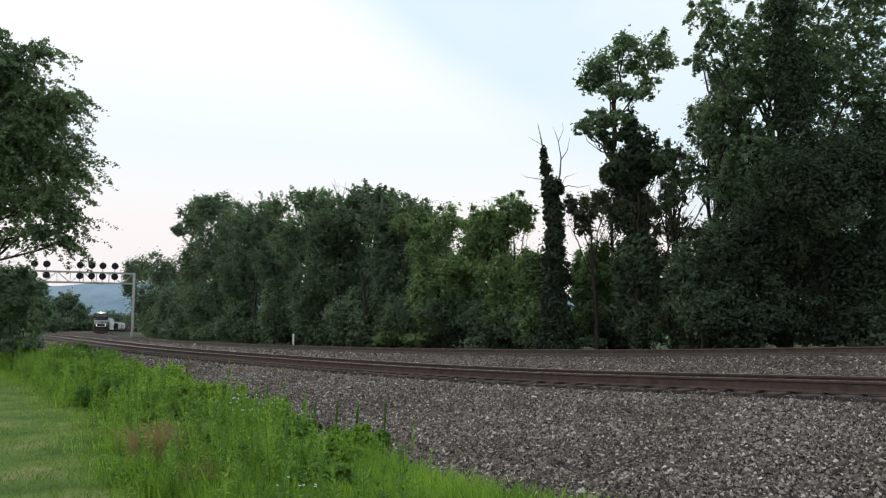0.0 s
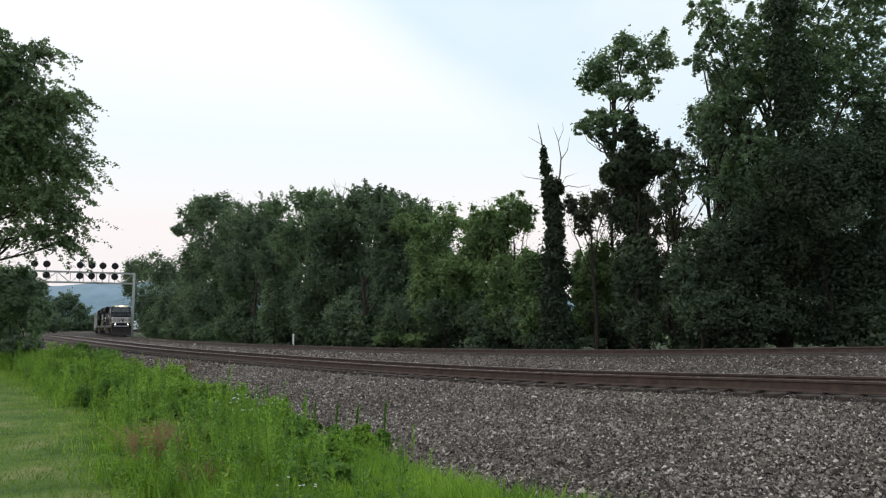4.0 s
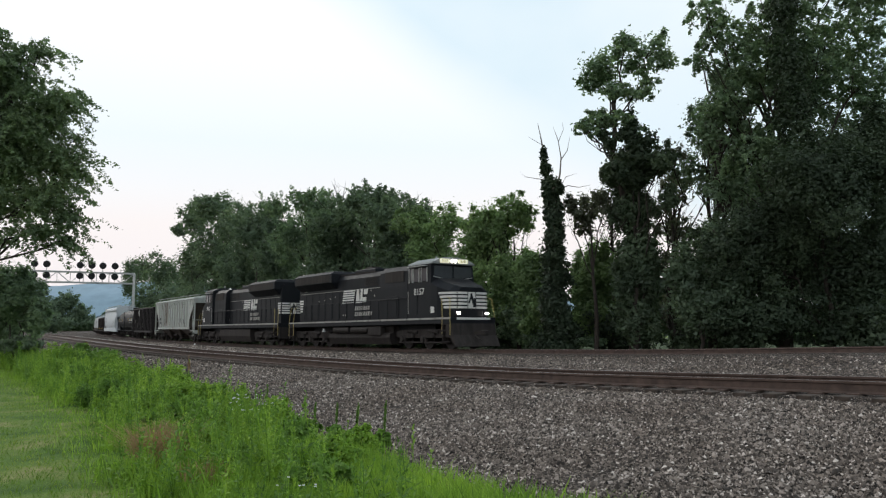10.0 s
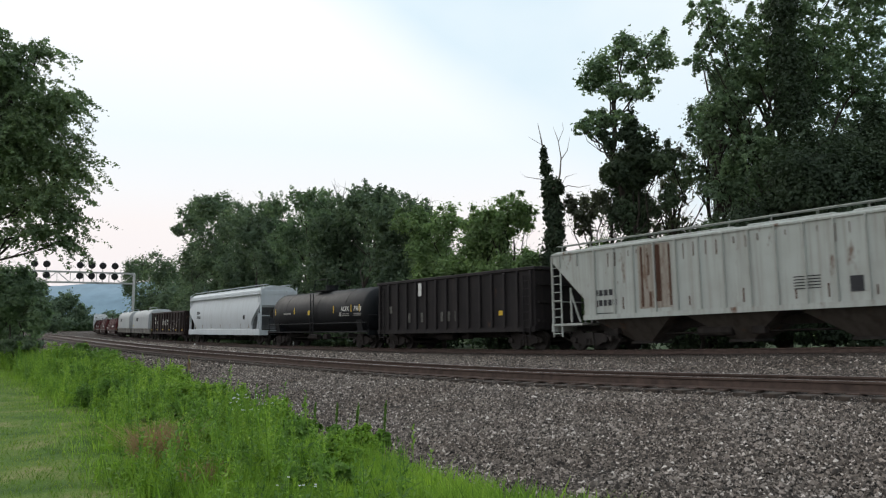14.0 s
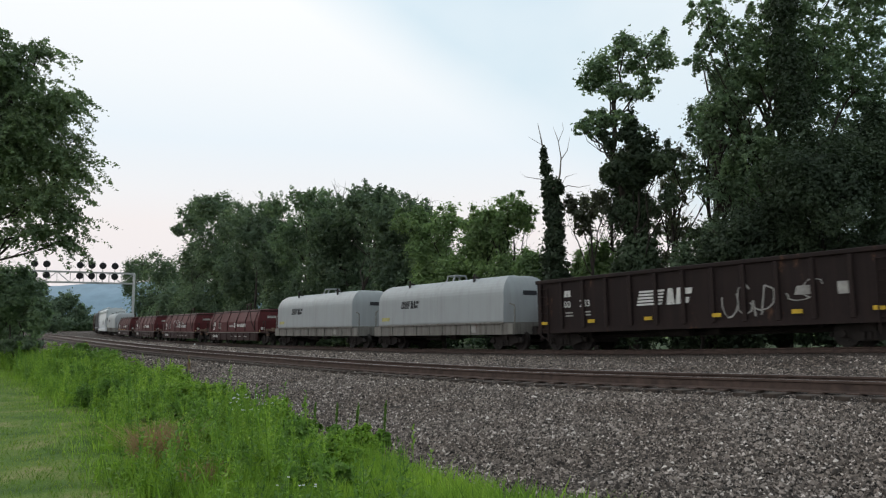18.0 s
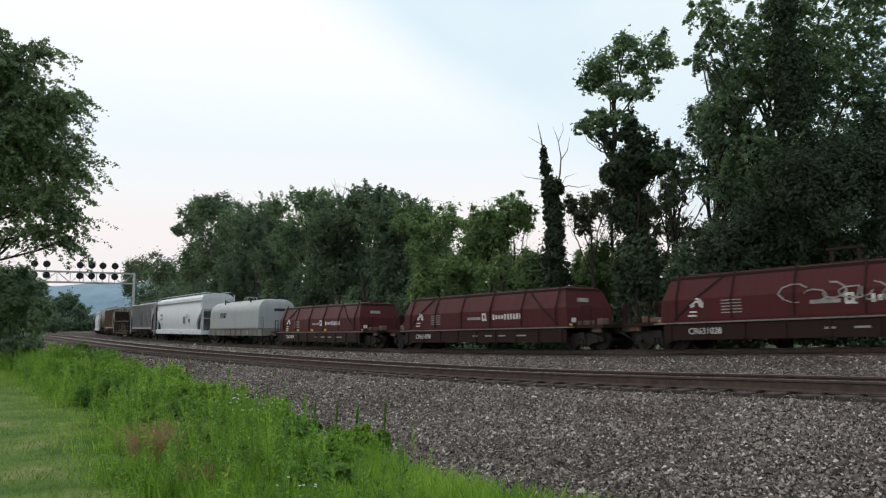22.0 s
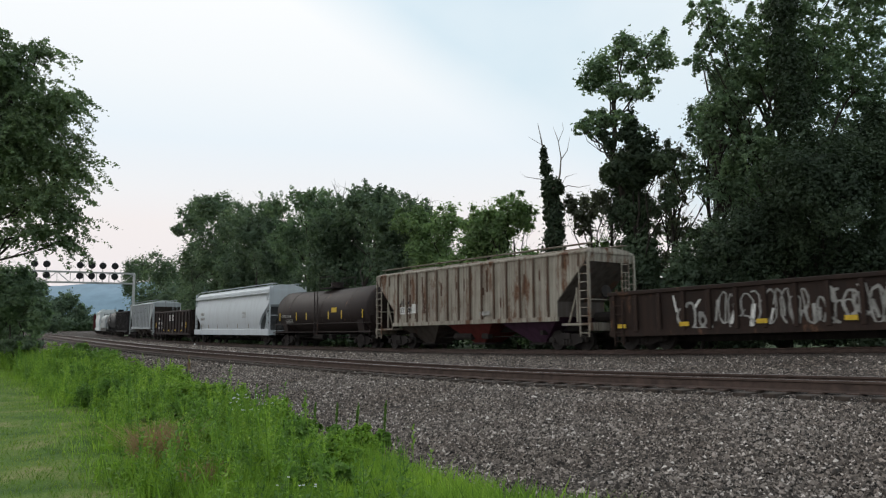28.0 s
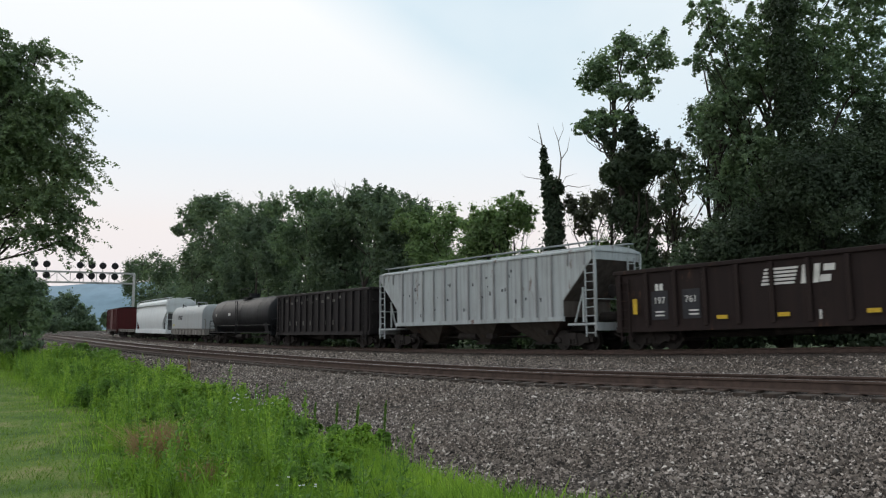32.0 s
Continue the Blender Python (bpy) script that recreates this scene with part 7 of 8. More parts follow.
for k, num in enumerate(("CR631042", "CR631028", "CR631090", "CR631594")):
    r = add(red_coil_car(LEN[9 + k], "oxide-red coil car with ribbed cover and white emblem" + (", scrawled with paint" if k == 1 else ""), num))
    if k == 1:
        scrawl(r, -1.4, 2.4, 1.5, 2.1, M_MARKDIM, 1.49, 6, 23, 0.045)
    if k == 3:
        yellow(r, (-4.6, -2.8, -0.6, 1.4), 1.12, 0.14, 1.49, 0.34)
add(coil_car(LEN[13], "silver-grey coil car with one long rounded cover"))
p = add(pellet_hopper(LEN[14], M_WHITECAR, "white smooth-sided covered hopper with brown bottom marks"))
data_marks(p, 7.2, 1.606, M_MARKDIM, 2.75)
marks(p, [(3.1, 2.15, 0.9, 0.7, M_SHADE_PLACARD_GREY, 0, 1.606), (5.0, 2.1, 0.45, 0.34, M_MARKDARK, 0, 1.602)], "placard")
yellow(p, (-6.0, -2.0, 2.0, 6.6), 0.93, 0.10, 1.575, 0.5)
h = add(covered_hopper(LEN[15], M_GREYDIRTY, "streaky grey ribbed covered hopper with a dark leaf emblem", 0.85, ribs_mat=M_RIBDARK))
marks(h, [(0.2, 2.9, 0.3, 0.9, M_MARKDARK, 0.5, 1.59), (0.75, 2.7, 0.26, 1.0, M_MARKDARK, -0.4, 1.59), (0.45, 1.9, 0.8, 0.3, M_MARKDARK, 0, 1.59), (4.3, 1.9, 0.4, 0.3, M_MARKDARK, 0, 1.59)], "emblem")
g = add(gondola(LEN[16], M_RUSTBROWN, "rusty brown low gondola covered in paint scrawls", 2.28, 0.64, 15))
rng = random.Random(8)
rows = []
for k in range(34):
    x = -4.6 + 8.2 * k / 33 + rng.uniform(-0.1, 0.1)
    rows.append((x, 1.25 + rng.uniform(-0.2, 0.5), rng.uniform(0.06, 0.2), rng.uniform(0.25, 0.8), M_MARK if rng.random() < 0.45 else M_MARKDIM, rng.uniform(-0.25, 0.25), 1.505))
scrawl(g, -4.6, -3.2, 0.8, 1.75, M_MARKDIM, 1.512, 4, 4, 0.09)
scrawl(g, -2.8, 4.2, 0.8, 2.0, M_MARKDIM, 1.512, 24, 5, 0.05)
scrawl(g, 1.2, 4.4, 0.8, 1.9, M_MARKDIM, 1.514, 8, 6, 0.08)
marks(g, rows[::3], "paint_patch")
marks(g, [(6.0, 1.95, 0.5, 0.35, M_MARKDIM, 0, 1.505)], "placard")
yellow(g, (-7.2, -4.3, -1.2, 1.8, 4.4, 7.0), 0.95, 0.16, 1.6, 0.4)
# Ribs darker than the sheet: rust and rib shadow in one colour.
h = add(covered_hopper(LEN[17], M_BEIGE, "rust-stained beige ribbed covered hopper", 0.92, ribs_mat=M_RUST_RIBSHADE, bays=(M_BAY, M_REDBAY, M_PURPLEBAY)))
rng = random.Random(31)
marks(h, [(x, z, w_, h_, M_RUSTPATCH, 0, 1.522) for x, z, w_, h_ in ((rng.uniform(-6.0, 6.0), rng.uniform(1.9, 3.6), rng.uniform(0.05, 0.13), rng.uniform(0.3, 1.1)) for _ in range(22))], "rust_streak")
marks(h, [(-5.62, 2.12, 0.5, 0.4, M_MARK, 0, 1.522), (-4.98, 2.12, 0.5, 0.4, M_MARK, 0, 1.522)], "placard")
words(h, "AE", -5.62, 2.52, 0.34, M_MARKDARK, 1.528)
words(h, "X", -4.98, 2.52, 0.34, M_MARKDARK, 1.528)
words(h, "13", -5.62, 2.12, 0.36, M_MARKDARK, 1.530)
words(h, "604", -4.98, 2.12, 0.32, M_MARKDARK, 1.530)
marks(h, [(-4.36, 2.2, 0.5, 0.5, M_MARK, 0, 1.56), (1.6, 1.75, 0.8, 0.2, M_MARKDIM, 0, 1.59)], "placard")
t = add(tank_car(LEN[18], M_TANKBROWN, "large brown-black tank car with yellow reflector strips", 1.5, 0.14, 2.45, 0.4))
yellow(t, (-6.1, -3.3, -1.7, 1.6, 3.4, 6.1), 2.1, 0.55, 1.485, 0.12)
words(t, "GATX 23776", -5.0, 2.1, 0.30, M_MARKDIM, 1.475)
marks(t, [(-4.5, 1.86 - 0.1 * k, 1.2, 0.03, M_MARKDIM, 0, 1.45) for k in range(3)] + [(2.4, 2.4, 0.7, 0.3, M_YELLOW, 0, 1.5)], "lettering")
p = add(pellet_hopper(LEN[19], M_PALE, "pale grey smooth-sided covered hopper with rolled eaves", 0.33))
data_marks(p, 7.3, 1.608, M_MARKDIM, 2.6)
dull_strips(p, (-7.4, -5.2, -2.6, 0.0, 2.6, 5.2))
g = add(gondola(LEN[20], M_BROWN, "dark brown ribbed gondola with a large white emblem", 3.1, 0.8, 13))
emblem(g, -0.4, 2.45, 0.62, M_MARK, 1.505, 5)
marks(g, [(-5.9, 1.7, 0.75, 1.1, M_MARKDARK, 0, 1.505), (-4.5, 1.7, 0.75, 1.1, M_MARKDARK, 0, 1.505)] 
      + [(-6.0 + 0.2 * k, 2.4, 0.15, 0.26, M_MARK, 0, 1.512) for k in (0, 1)] + [(x, 1.45 - 0.14 * k, 0.4, 0.06, M_MARK, 0, 1.512) for x in (-5.9, -4.4) for k in range(2)]
      + [(4.5, 1.75, 0.5, 0.4, M_MARKDIM, 0, 1.505), (0.3, 1.1, 0.08, 0.3, M_MARK, 0, 1.505)], "lettering")
words(g, "197", -5.9, 1.87, 0.36, M_MARK, 1.512)
words(g, "761", -4.5, 1.87, 0.36, M_MARK, 1.512)
yellow(g, (-7.0, 6.4), 1.7, 0.6, 1.6, 0.2)
yellow(g, (-3.2, -0.9, 2.0, 4.6), 1.15, 0.14, 1.6, 0.42)
# Ribs a step greyer than the body, with their shadow put into the paint.
h = add(covered_hopper(LEN[21], M_BLUEGREY, "pale grey ribbed covered hopper with streaked, chipped paint", 1.0, 4.2, ribs_mat=M_GREYDIRTY))
rows = [(rng.uniform(-6.5, 6.5), rng.uniform(1.7, 3.8), rng.uniform(0.05, 0.12), rng.uniform(0.06, 0.2), M_MARKDARK, 0, 1.525) for _ in range(26)]
marks(h, rows, "chipped_spot")
c = add(gondola(LEN[22], M_COALBLACK, "dark high-sided ribbed coal car", 3.6, 0.9, 15))
marks(c, [(-5.0 + 0.8 * k, 3.2 - 0.2 * (k % 2), 0.35, 0.16, M_MARKFAINT, 0, 1.53) for k in range(11)] + [(-4.5 + 1.1 * k, 1.6, 0.2, 0.3, M_MARKFAINT, 0, 1.53) for k in range(7)], "lettering")
t = add(tank_car(LEN[23], M_TANKBLACK, "plain black tank car", 1.45, 0.0, 2.4))
marks(t, [(-2.0, 2.5, 0.5, 0.2, M_MARK, 0, 1.46), (-5.5, 2.5, 0.3, 0.25, M_MARKDIM, 0, 1.45)], "lettering")
add(coil_car(LEN[24], "silver-grey coil car with one long rounded cover"))
add(pellet_hopper(LEN[25], M_WHITECAR, "white smooth-sided covered hopper"))
add(flat_car(LEN[26], "low empty flat car behind the white hopper"))
add(box_car(LEN[27], M_OXIDE, "faded red box car at the end of the view"))


def travelled(t):
    return 17.169 * (t - 20) + 0.0494 * (t - 20) ** 2 / 2


def car_pose(u, half, turned):
    (xa, ya), (xb, yb) = on_line(u + half), on_line(u - half)
    za, zb = float(z_far(u + half)), float(z_far(u - half))
    yaw = math.degrees(math.atan2(ya - yb, xa - xb))
    pitch = -math.degrees(math.atan2(za - zb, 2 * half))
    m = pose((xa + xb) / 2, (ya + yb) / 2, (za + zb) / 2, 0, pitch, yaw)
    return m @ pose(0, 0, 0, 0, 0, 180) if turned else m


def motions():
    for k, (car, turned) in enumerate(CARS):
        mid, half = (BOUNDS[k] + BOUNDS[k + 1]) / 2, LEN[k] / 2 - 2.2
        walk(car, [(0.5 * i, car_pose(mid + travelled(0.5 * i), half, turned)) for i in range(65)])
    # the wheels of the locomotives and of the leading cars turn as they roll
    for w, x, r in WHEELS[:ROLLING]:
        sign = -1 if w.parent.parent in TURNED else 1
        walk(w, [(i / FPS, pose(x, 0, r, 0, 0, 0) @ Matrix.Rotation(sign * (travelled(i / FPS) - travelled(0)) / r, 4, "Y")) for i in range(0, 32 * FPS + 1)])


TURNED = [car for car, turned in CARS if turned]
ROLLING = 60

# ---------------------------------------------------------------- signal bridge over both tracks
SB_U, SB_Z = -93.0, 11.2
_bx, _by = on_line(SB_U, -2.8)
sb = empty("signal_bridge", Matrix.Translation((_bx, _by, 0)) @ pose(0, 0, 0, 0, 0, math.degrees(heading(SB_U)) + 180))
tagged(sb, "galvanised steel signal bridge spanning the tracks with round black signal heads", "signal bridge")
SB_L = 24.0
for y in (-0.6, 0.6):
    for x in (0.0, SB_L):
        part("mast", box(B(), x, y, SB_Z / 2, 0.30, 0.22, SB_Z), M_STEEL, sb)
    part("top_chord", box(B(), SB_L / 2, y, SB_Z, SB_L, 0.16, 0.18), M_STEEL, sb)
    part("bottom_chord", box(B(), SB_L / 2, y, SB_Z - 1.75, SB_L, 0.16, 0.18), M_STEEL, sb)
    for k in range(12):
        x0, x1 = k * 2.0, k * 2.0 + 2.0
        za, zb = (SB_Z - 1.75, SB_Z) if k % 2 else (SB_Z, SB_Z - 1.75)
        part("diagonal_brace", bar(B(), (x0, y, za), (x1, y, zb), 0.07), M_STEEL, sb)
        part("upright", bar(B(), (x1, y, SB_Z - 1.75), (x1, y, SB_Z), 0.06), M_STEEL, sb)
part("walkway", box(B(), SB_L / 2, 0, SB_Z - 1.62, SB_L, 1.0, 0.05), M_STEEL, sb)
part("handrail", rod(B(), (0, 0.75, SB_Z + 0.1), (SB_L, 0.75, SB_Z + 0.1), 0.03, 6), M_STEEL, sb)
for k in range(13):
    part("cross_tie", bar(B(), (k * 2.0, -0.6, SB_Z), (k * 2.0, 0.6, SB_Z), 0.08), M_STEEL, sb)
for x in (3.2, 5.1, 6.8, 8.6, 13.6, 15.4):
    pole = part("signal_pole", rod(B(), (x, 0.9, SB_Z - 1.7), (x, 0.9, SB_Z + 1.9), 0.06, 8), M_STEEL, sb)
    for z in (SB_Z + 1.15, SB_Z - 0.65):
        hd = B()
        rod(hd, (x, 0.98, z), (x, 1.03, z), 0.56, 20)
        for dz in (-0.3, 0.0, 0.3):
            rod(hd, (x, 1.02, z + dz), (x, 1.28, z + dz), 0.13, 10)
        box(hd, x, 0.9, z, 0.5, 0.16, 0.9, 0.03)
        part("signal_head", hd, M_BLACK, sb, "round black signal target with hooded lenses")

# ---------------------------------------------------------------- the dead, vine-clad tree
DX, DY = 6.2, 44.0
dead = empty("dead_tree", Matrix.Translation((DX, DY, 0)))
tagged(dead, "dead tree with bare forked top, its trunk smothered in dark vines", "tree")
limbs = [([(0, 0, -0.3), (0.05, 0, 3), (-0.05, 0.1, 6), (0.1, 0, 8.2), (0.0, 0, 9.6)], [0.34, 0.3, 0.24, 0.2, 0.16]),
         ([(0.0, 0, 9.0), (-0.35, 0, 10.4), (-0.55, 0, 11.6), (-0.7, 0.1, 12.6), (-0.85, 0.1, 13.3)], [0.16, 0.12, 0.08, 0.05, 0.015]),
         ([(0.05, 0, 9.2), (0.35, 0, 10.3), (0.45, 0.1, 11.3), (0.3, 0.1, 12.3), (0.05, 0.2, 13.1)], [0.12, 0.08, 0.055, 0.035, 0.012]),
         ([(0.45, 0.1, 11.2), (0.8, 0.1, 11.7), (0.95, 0.0, 12.5)], [0.05, 0.03, 0.01]),
         ([(0.2, 0, 9.4), (0.8, 0, 9.7), (1.4, 0, 9.6), (2.1, 0.1, 9.75)], [0.06, 0.045, 0.03, 0.01]),
         ([(0.35, 0, 9.6), (0.7, 0, 10.2), (1.3, 0, 10.4)], [0.04, 0.025, 0.01]),
         ([(-0.3, 0, 10.0), (-1.0, 0, 10.1), (-1.6, 0, 10.2), (-1.9, 0, 10.5)], [0.04, 0.03, 0.02, 0.008]),
         ([(-0.6, 0, 12.0), (-1.1, 0, 12.3), (-1.4, 0, 12.5)], [0.03, 0.02, 0.008]),
         ([(0.3, 0.1, 12.2), (0.6, 0.1, 12.9), (0.55, 0.1, 13.4)], [0.03, 0.02, 0.006])]
limbs = limbs[:1] + [(pts_, [0.62 * r_ for r_ in rad_]) for pts_, rad_ in limbs[1:]]
part("trunk", limb_mesh("trunk", limbs, M_BARK_PALE), None, dead, "bare grey forked trunk")
rngv = np.random.default_rng(77)
v, f = leaf_cloud([(0.0, 0, 0.7, 1.28, 1.0), (0.1, 0, 1.9, 1.13, 1.2), (-0.05, 0, 3.2, 1.09, 1.2), (0.05, 0, 4.5, 0.92, 1.2), (-0.05, 0, 5.7, 0.90, 1.1), (0.05, 0, 6.9, 0.77, 1.0), (-0.05, 0, 8.0, 0.70, 0.9),
                   (-0.15, 0, 8.9, 0.61, 0.7), (-0.3, 0, 9.8, 0.49, 0.7), (-0.45, 0, 10.7, 0.38, 0.6), (0.28, 0, 9.5, 0.36, 0.5), (-0.55, 0, 11.4, 0.26, 0.5)], 22000, 0.16, rngv, 0.4, 0.9, 0.5)
v[:, 2] = np.maximum(v[:, 2], 0.05)
part("vines", fast_mesh("vines", v, f, M_IVY_SHADE), None, dead, "hanging dark green vines")

# bare twigs standing out of the crowns
for x, y, z, sp in ((-9.4, 72.0, 13.4, 3.0), (-5.4, 72.0, 13.0, 3.2), (-2.2, 68.0, 11.6, 2.4), (-19.0, 90.0, 15.8, 2.6), (9.9, 46.5, 8.0, 1.8), (13.8, 47.0, 8.8, 2.0)):
    rt = np.random.default_rng(int(abs(x * 10)))
    tw = empty("bare_tree", Matrix.Translation((x, y, 0)))
    tagged(tw, "thin bare-topped tree standing above the leafy crowns", "tree")
    ls = [([(0, 0, -0.2), (0.1, 0, z * 0.5), (0, 0, z)], [0.16, 0.12, 0.07])]
    for k in range(26):
        a = (rt.normal(0, 0.15), 0, z * rt.uniform(0.72, 1.0))
        b = (a[0] + rt.normal(0, sp * 0.5), rt.normal(0, 0.6), a[2] + rt.uniform(0.5, 1.0) * sp * 0.8)
        w_ = wander(a, b, rt, 4, 0.12)
        ls.append((w_, [0.05, 0.035, 0.022, 0.014, 0.005]))
        for j in range(3):
            c_ = w_[2 + j % 2]
            ls.append(([c_, (c_[0] + rt.normal(0, 0.35), c_[1], c_[2] + rt.uniform(0.2, 0.7))], [0.014, 0.004]))
    part("trunk", limb_mesh("trunk", ls, M_BARK), None, tw)

# ---------------------------------------------------------------- posts and markers
mp = empty("marker_post", Matrix.Translation((-11.6, 62.2, 0.1)))
tagged(mp, "short white lineside marker post beyond the far track", "post")
part("post", box(B(), 0, 0, 0.55, 0.09, 0.09, 1.3, 0.02), M_WHITE, mp)
part("sign_plate", box(B(), 0, -0.1, 0.85, 0.15, 0.03, 0.75, 0.01), M_WHITE, mp)
sx, sy = on_line(9.3, 17.2)
stake = empty("survey_stake", Matrix.Translation((sx, sy, 0.15)))
tagged(stake, "thin red and white survey stake beside the ballast", "stake")
part("shaft", rod(B(), (0, 0, 0), (0.05, 0, 0.92), 0.025, 6), M_RED, stake)
part("white_foot", box(B(), 0.08, -0.03, 0.42, 0.08, 0.05, 0.34), M_WHITE, stake, "white band")
part("ribbon", box(B(), 0.05, 0, 0.82, 0.12, 0.02, 0.18), M_RED, stake, "red ribbon")
px_, py_ = on_line(-4.0, 17.0)
fp = tagged(empty("fence_post", Matrix.Translation((px_, py_, 0.1))), "weathered wooden post beside the near track", "post")
part("post", rod(B(), (0, 0, 0), (0.02, 0, 1.0), 0.06, 8), M_BARK, fp)
for u_, w_ in ((-14.0, 4.5),):
    bx_, by_ = on_line(u_, w_)
    bl = tagged(empty("track_marker", Matrix.Translation((bx_, by_, float(bed_z(u_, w_))))), "small white marker block between the tracks", "marker")
    part("block", box(B(), 0, 0, 0.08, 0.1, 0.1, 0.2, 0.02), M_WHITE, bl)

# ---------------------------------------------------------------- bushy clumps in the weed strip
for k, (u_, w_, r_, h_, dark) in enumerate(((18.1, 19.4, 1.15, 1.15, 0), (21.2, 19.3, 0.9, 0.95, 1), (27.2, 20.3, 0.95, 1.0, 0), (30.7, 20.5, 0.75, 0.85, 0), (31.8, 21.9, 0.7, 0.8, 1), (34.8, 21.8, 0.6, 0.85, 0), (36.3, 22.7, 0.5, 0.55, 0), (37.3, 22.4, 0.5, 0.7, 1), (37.7, 21.6, 0.5, 0.65, 0), (39.3, 23.1, 0.4, 0.5, 0), (39.6, 21.9, 0.4, 0.55, 1), (38.1, 23.2, 0.36, 0.42, 0), (11.8, 18.2, 1.3, 1.2, 1), (24.2, 20.1, 0.8, 1.0, 0), (40.4, 23.3, 0.32, 0.42, 1), (40.6, 21.7, 0.32, 0.45, 0), (33.9, 22.2, 0.6, 0.6, 0), (36.0, 21.5, 0.55, 0.8, 0), (38.4, 22.3, 0.42, 0.62, 0), (29.2, 21.3, 0.8, 0.95, 0), (26.0, 21.0, 0.7, 0.7, 1), (23.0, 20.6, 0.8, 0.85, 0), (41.2, 22.6, 0.34, 0.5, 0), (42.0, 23.3, 0.3, 0.42, 1))):
    x_, y_ = on_line(u_, w_)
    rw = np.random.default_rng(400 + k)
    wc = tagged(empty("weed_clump", Matrix.Translation((x_, y_, 0))), "bushy dark green weed clump on the bank" if dark else "bushy bright green weed clump on the bank", "weed", group="weed clumps on the bank")
    bl_ = [(rw.normal(0, r_ * 0.45), rw.normal(0, r_ * 0.45), h_ * rw.uniform(0.35, 0.72), r_ * rw.uniform(0.32, 0.6), h_ * rw.uniform(0.26, 0.42)) for _ in range(7)]
    v, f = leaf_cloud(bl_, int(6400 + 4200 * r_), 0.030 + 0.0011 * y_, rw, 0.30, -0.25, fold=True)
    v[:, 2] = np.maximum(v[:, 2], 0.0)
    part("leaves", fast_mesh("leaves", v, f, M_WEED_DARK if dark else M_WEED), None, wc)
    part("stems", limb_mesh("stems", [([(b_[0] * 0.4, b_[1] * 0.4, -0.02), (b_[0], b_[1], b_[2])], [0.012, 0.006]) for b_ in bl_], M_WEED_DARK), None, wc)

# ---------------------------------------------------------------- tall weeds and flowers one can pick out


def at_bank(u, w):
    x, y = on_line(u, w)
    return x, y, max(-0.03, float(bed_z(u, w)))


def dock_plant(u, w, h, seed):
    r = np.random.default_rng(seed)
    ob = tagged(empty("dock_plant", Matrix.Translation(at_bank(u, w))), "tall dark green dock stalk gone to seed", "weed", group="seed stalks on the bank")
    part("stem", rod(B(), (0, 0, 0), (0.03, 0, h), 0.008, 6), M_WEED_DARK, ob)
    v, f = leaf_cloud([(0.02, 0, h * 0.82, 0.016, h * 0.2), (0.01, 0, h * 0.6, 0.018, h * 0.2)], 260, 0.022, r, 0.3, 0.0)
    part("seed_head", fast_mesh("seed_head", v, f, M_WEED_DARK), None, ob)
    v, f = leaf_cloud([(0, 0, h * 0.25, 0.13, h * 0.22)], 60, 0.13, r, 0.4, 0.1, fold=True)
    part("leaves", fast_mesh("leaves", v, f, M_WEED_DARK), None, ob)


for k, (u_, w_, h_) in enumerate(((39.3, 20.9, 0.62), (40.1, 21.0, 0.72), (38.6, 20.8, 0.55), (37.8, 20.7, 0.5), (35.2, 20.2, 0.6), (36.6, 20.6, 0.45))):
    dock_plant(u_, w_, h_, 300 + k)


def flower_plant(u, w, h, heads, size, seed, label):
    r = np.random.default_rng(seed)
    ob = tagged(empty("wildflower", Matrix.Translation(at_bank(u, w))), label, "wildflower")
    for k in range(heads):
        x, y, z = r.normal(0, 0.13), r.normal(0, 0.13), h * r.uniform(0.8, 1.05)
        part("stem", rod(B(), (x * 0.3, y * 0.3, 0), (x, y, z), 0.004, 5), M_WEED, ob)
        fl = B()
        for j in range(9):
            a = 6.283 * j / 9
            rr = size * r.uniform(0.5, 1.0)
            bmesh.ops.create_icosphere(fl, subdivisions=1, radius=size * 0.36, matrix=Matrix.Translation((x + rr * math.cos(a), y + rr * math.sin(a), z + r.uniform(-0.2, 0.2) * size)))
        part("flower_head", fl, M_WHITE, ob, "lacy white flower head")


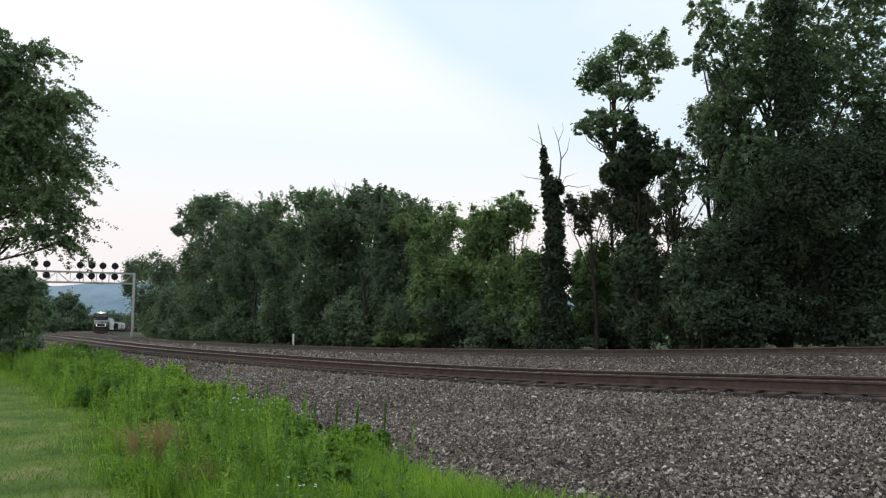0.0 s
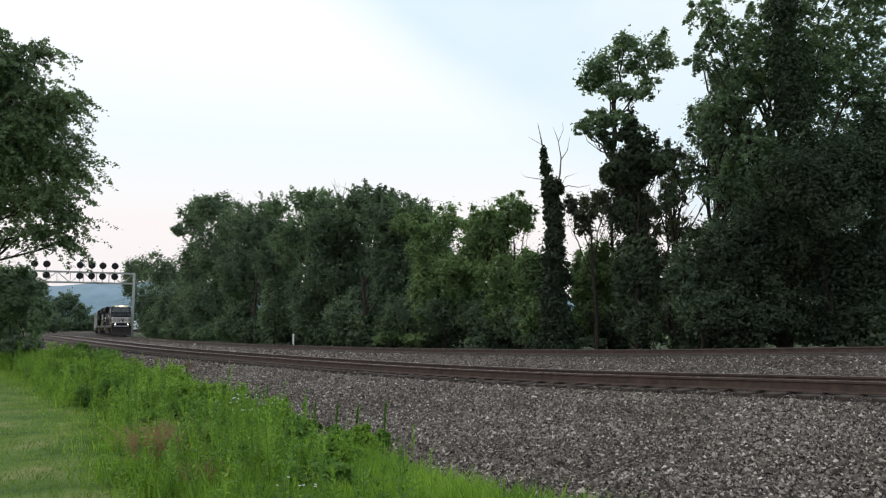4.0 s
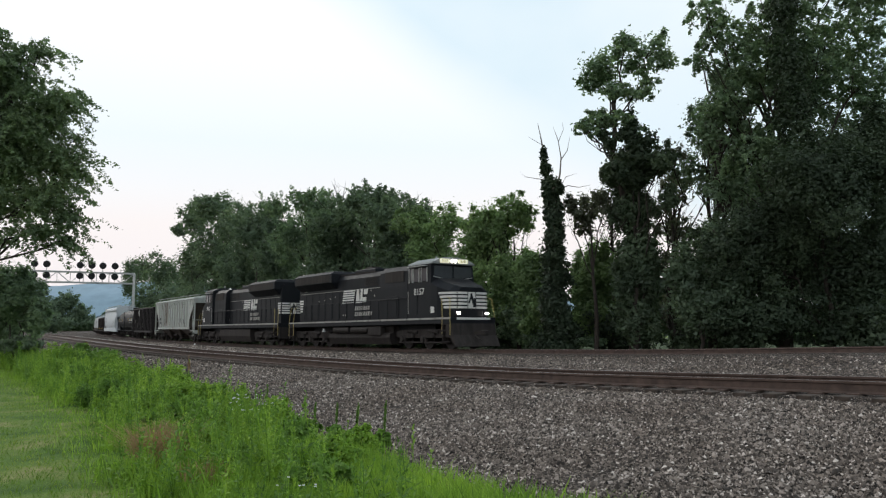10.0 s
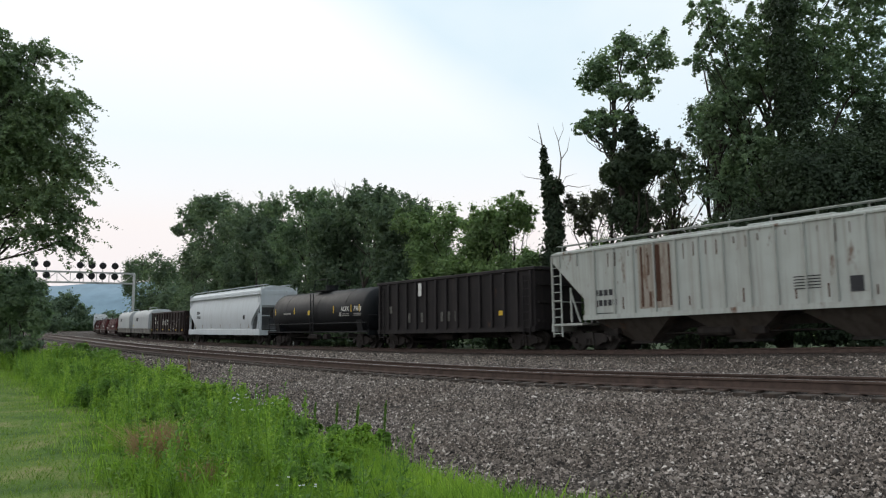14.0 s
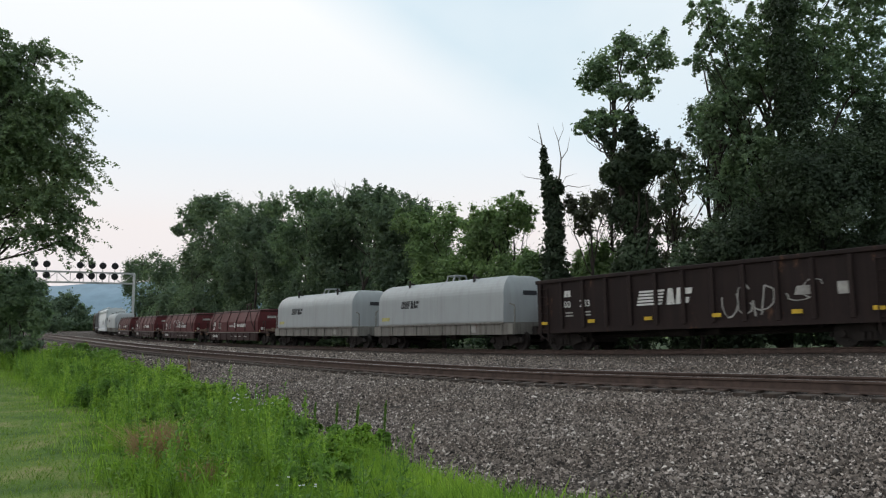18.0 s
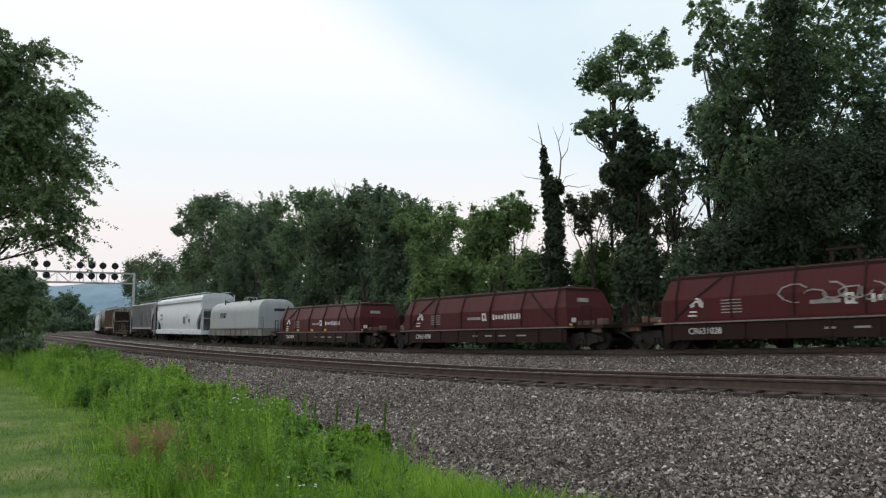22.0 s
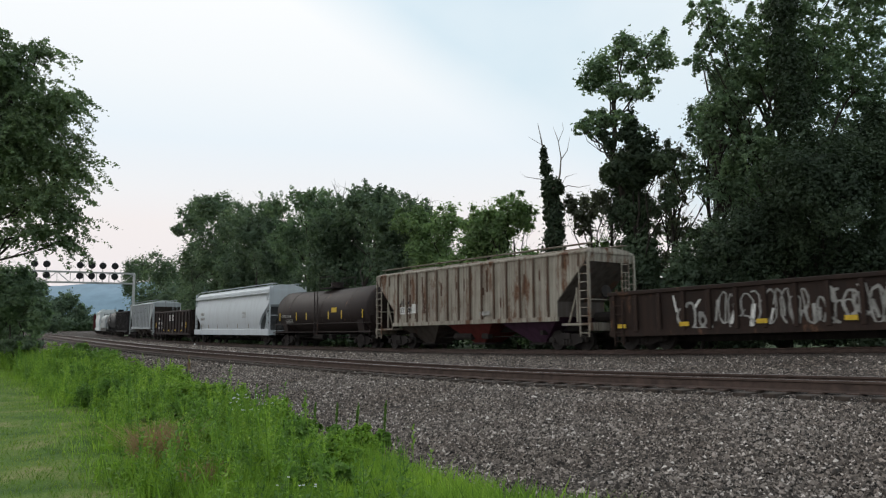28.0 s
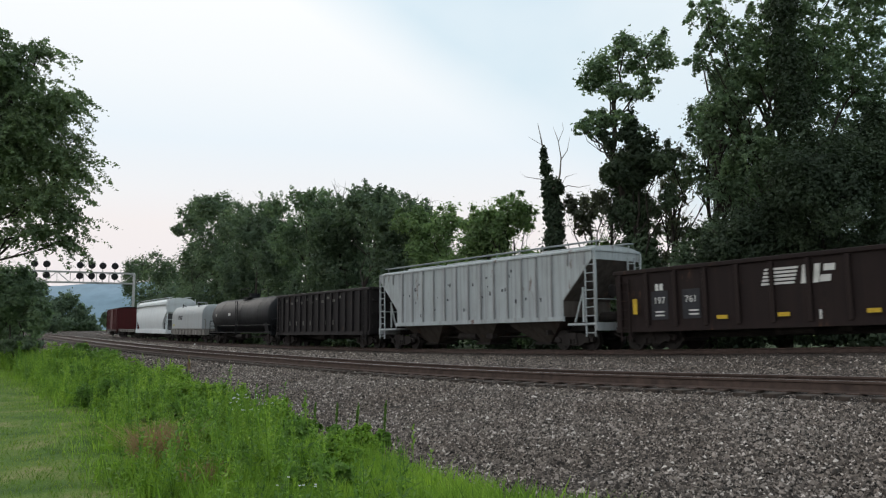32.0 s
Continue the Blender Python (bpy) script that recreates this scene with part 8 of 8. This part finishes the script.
flower_plant(39.8, 22.9, 0.86, 18, 0.011, 1, "white umbel wildflowers among the weeds")
flower_plant(39.5, 22.6, 0.88, 14, 0.011, 2, "white umbel wildflowers among the weeds")
flower_plant(43.0, 24.1, 0.50, 6, 0.011, 3, "small white daisies at the foot of the bank")
yx, yy, yz = at_bank(29.0, 19.3)
mul = tagged(empty("mullein_stalk", Matrix.Translation((yx, yy, yz))), "tall pale yellow flower stalk on the bank", "weed")
part("stem", rod(B(), (0, 0, 0), (0.03, 0, 0.85), 0.012, 6), M_WEED, mul)
v, f = leaf_cloud([(0.02, 0, 0.68, 0.035, 0.22)], 260, 0.03, np.random.default_rng(5), 0.3, 0)
part("flower_spike", fast_mesh("flower_spike", v, f, M_STRAW), None, mul)


def patch_density(cu, cw, r):
    return lambda u, w: np.clip(1.3 - np.hypot((u - cu) / r, (w - cw) / r), 0, 1)


tagged(new("dead_grass", blades(4200, 38.7, 39.7, 23.3, 24.3, 0.52, 0.80, 0.004, M_STRAW, 31, 0.5, patch_density(39.25, 23.75, 0.27))),
       "tuft of brown dead grass among green weeds", "grass", kind="stuff")
tagged(new("dead_grass", blades(900, 40.6, 41.2, 23.6, 24.2, 0.2, 0.42, 0.006, M_STRAW, 32, 0.35, patch_density(40.9, 23.9, 0.2))),
       "small tuft of dry brown grass", "grass", kind="stuff")

# ---------------------------------------------------------------- ties under the rails
tie_me = mesh_of(box(B(), 0, 0, 0, 0.23, 2.6, 0.18, 0.012), "tie", M_TIE)
plate_me = mesh_of(box(box(B(), 0, 0, 0, 0.2, 0.36, 0.02), 0.05, 0.12, 0.03, 0.04, 0.06, 0.05), "tie_plate", M_RAIL)
rt = random.Random(4)
for track, w0, zf_, u0, u1 in ((track_near, W_NEAR, z_near, 2.0, 52.0), (track_far, 0.0, z_far, -20.0, 50.0)):
    u = u0
    while u < u1:
        x, y = on_line(u, w0)
        t_ = part("tie", tie_me, None, track, at=Matrix.Translation((x, y, float(zf_(u)) - 0.186 - 0.105 + rt.uniform(-0.012, 0.008))) @ pose(0, 0, 0, 0, 0, math.degrees(heading(u)) - 90 + rt.uniform(-1, 1)))
        if track is track_near and u > 24:
            for s in (-0.755, 0.755):
                part("tie_plate", plate_me, None, t_, at=Matrix.Translation((0, s, 0.1)))
        u += 0.53 + rt.uniform(-0.02, 0.02)


motions()
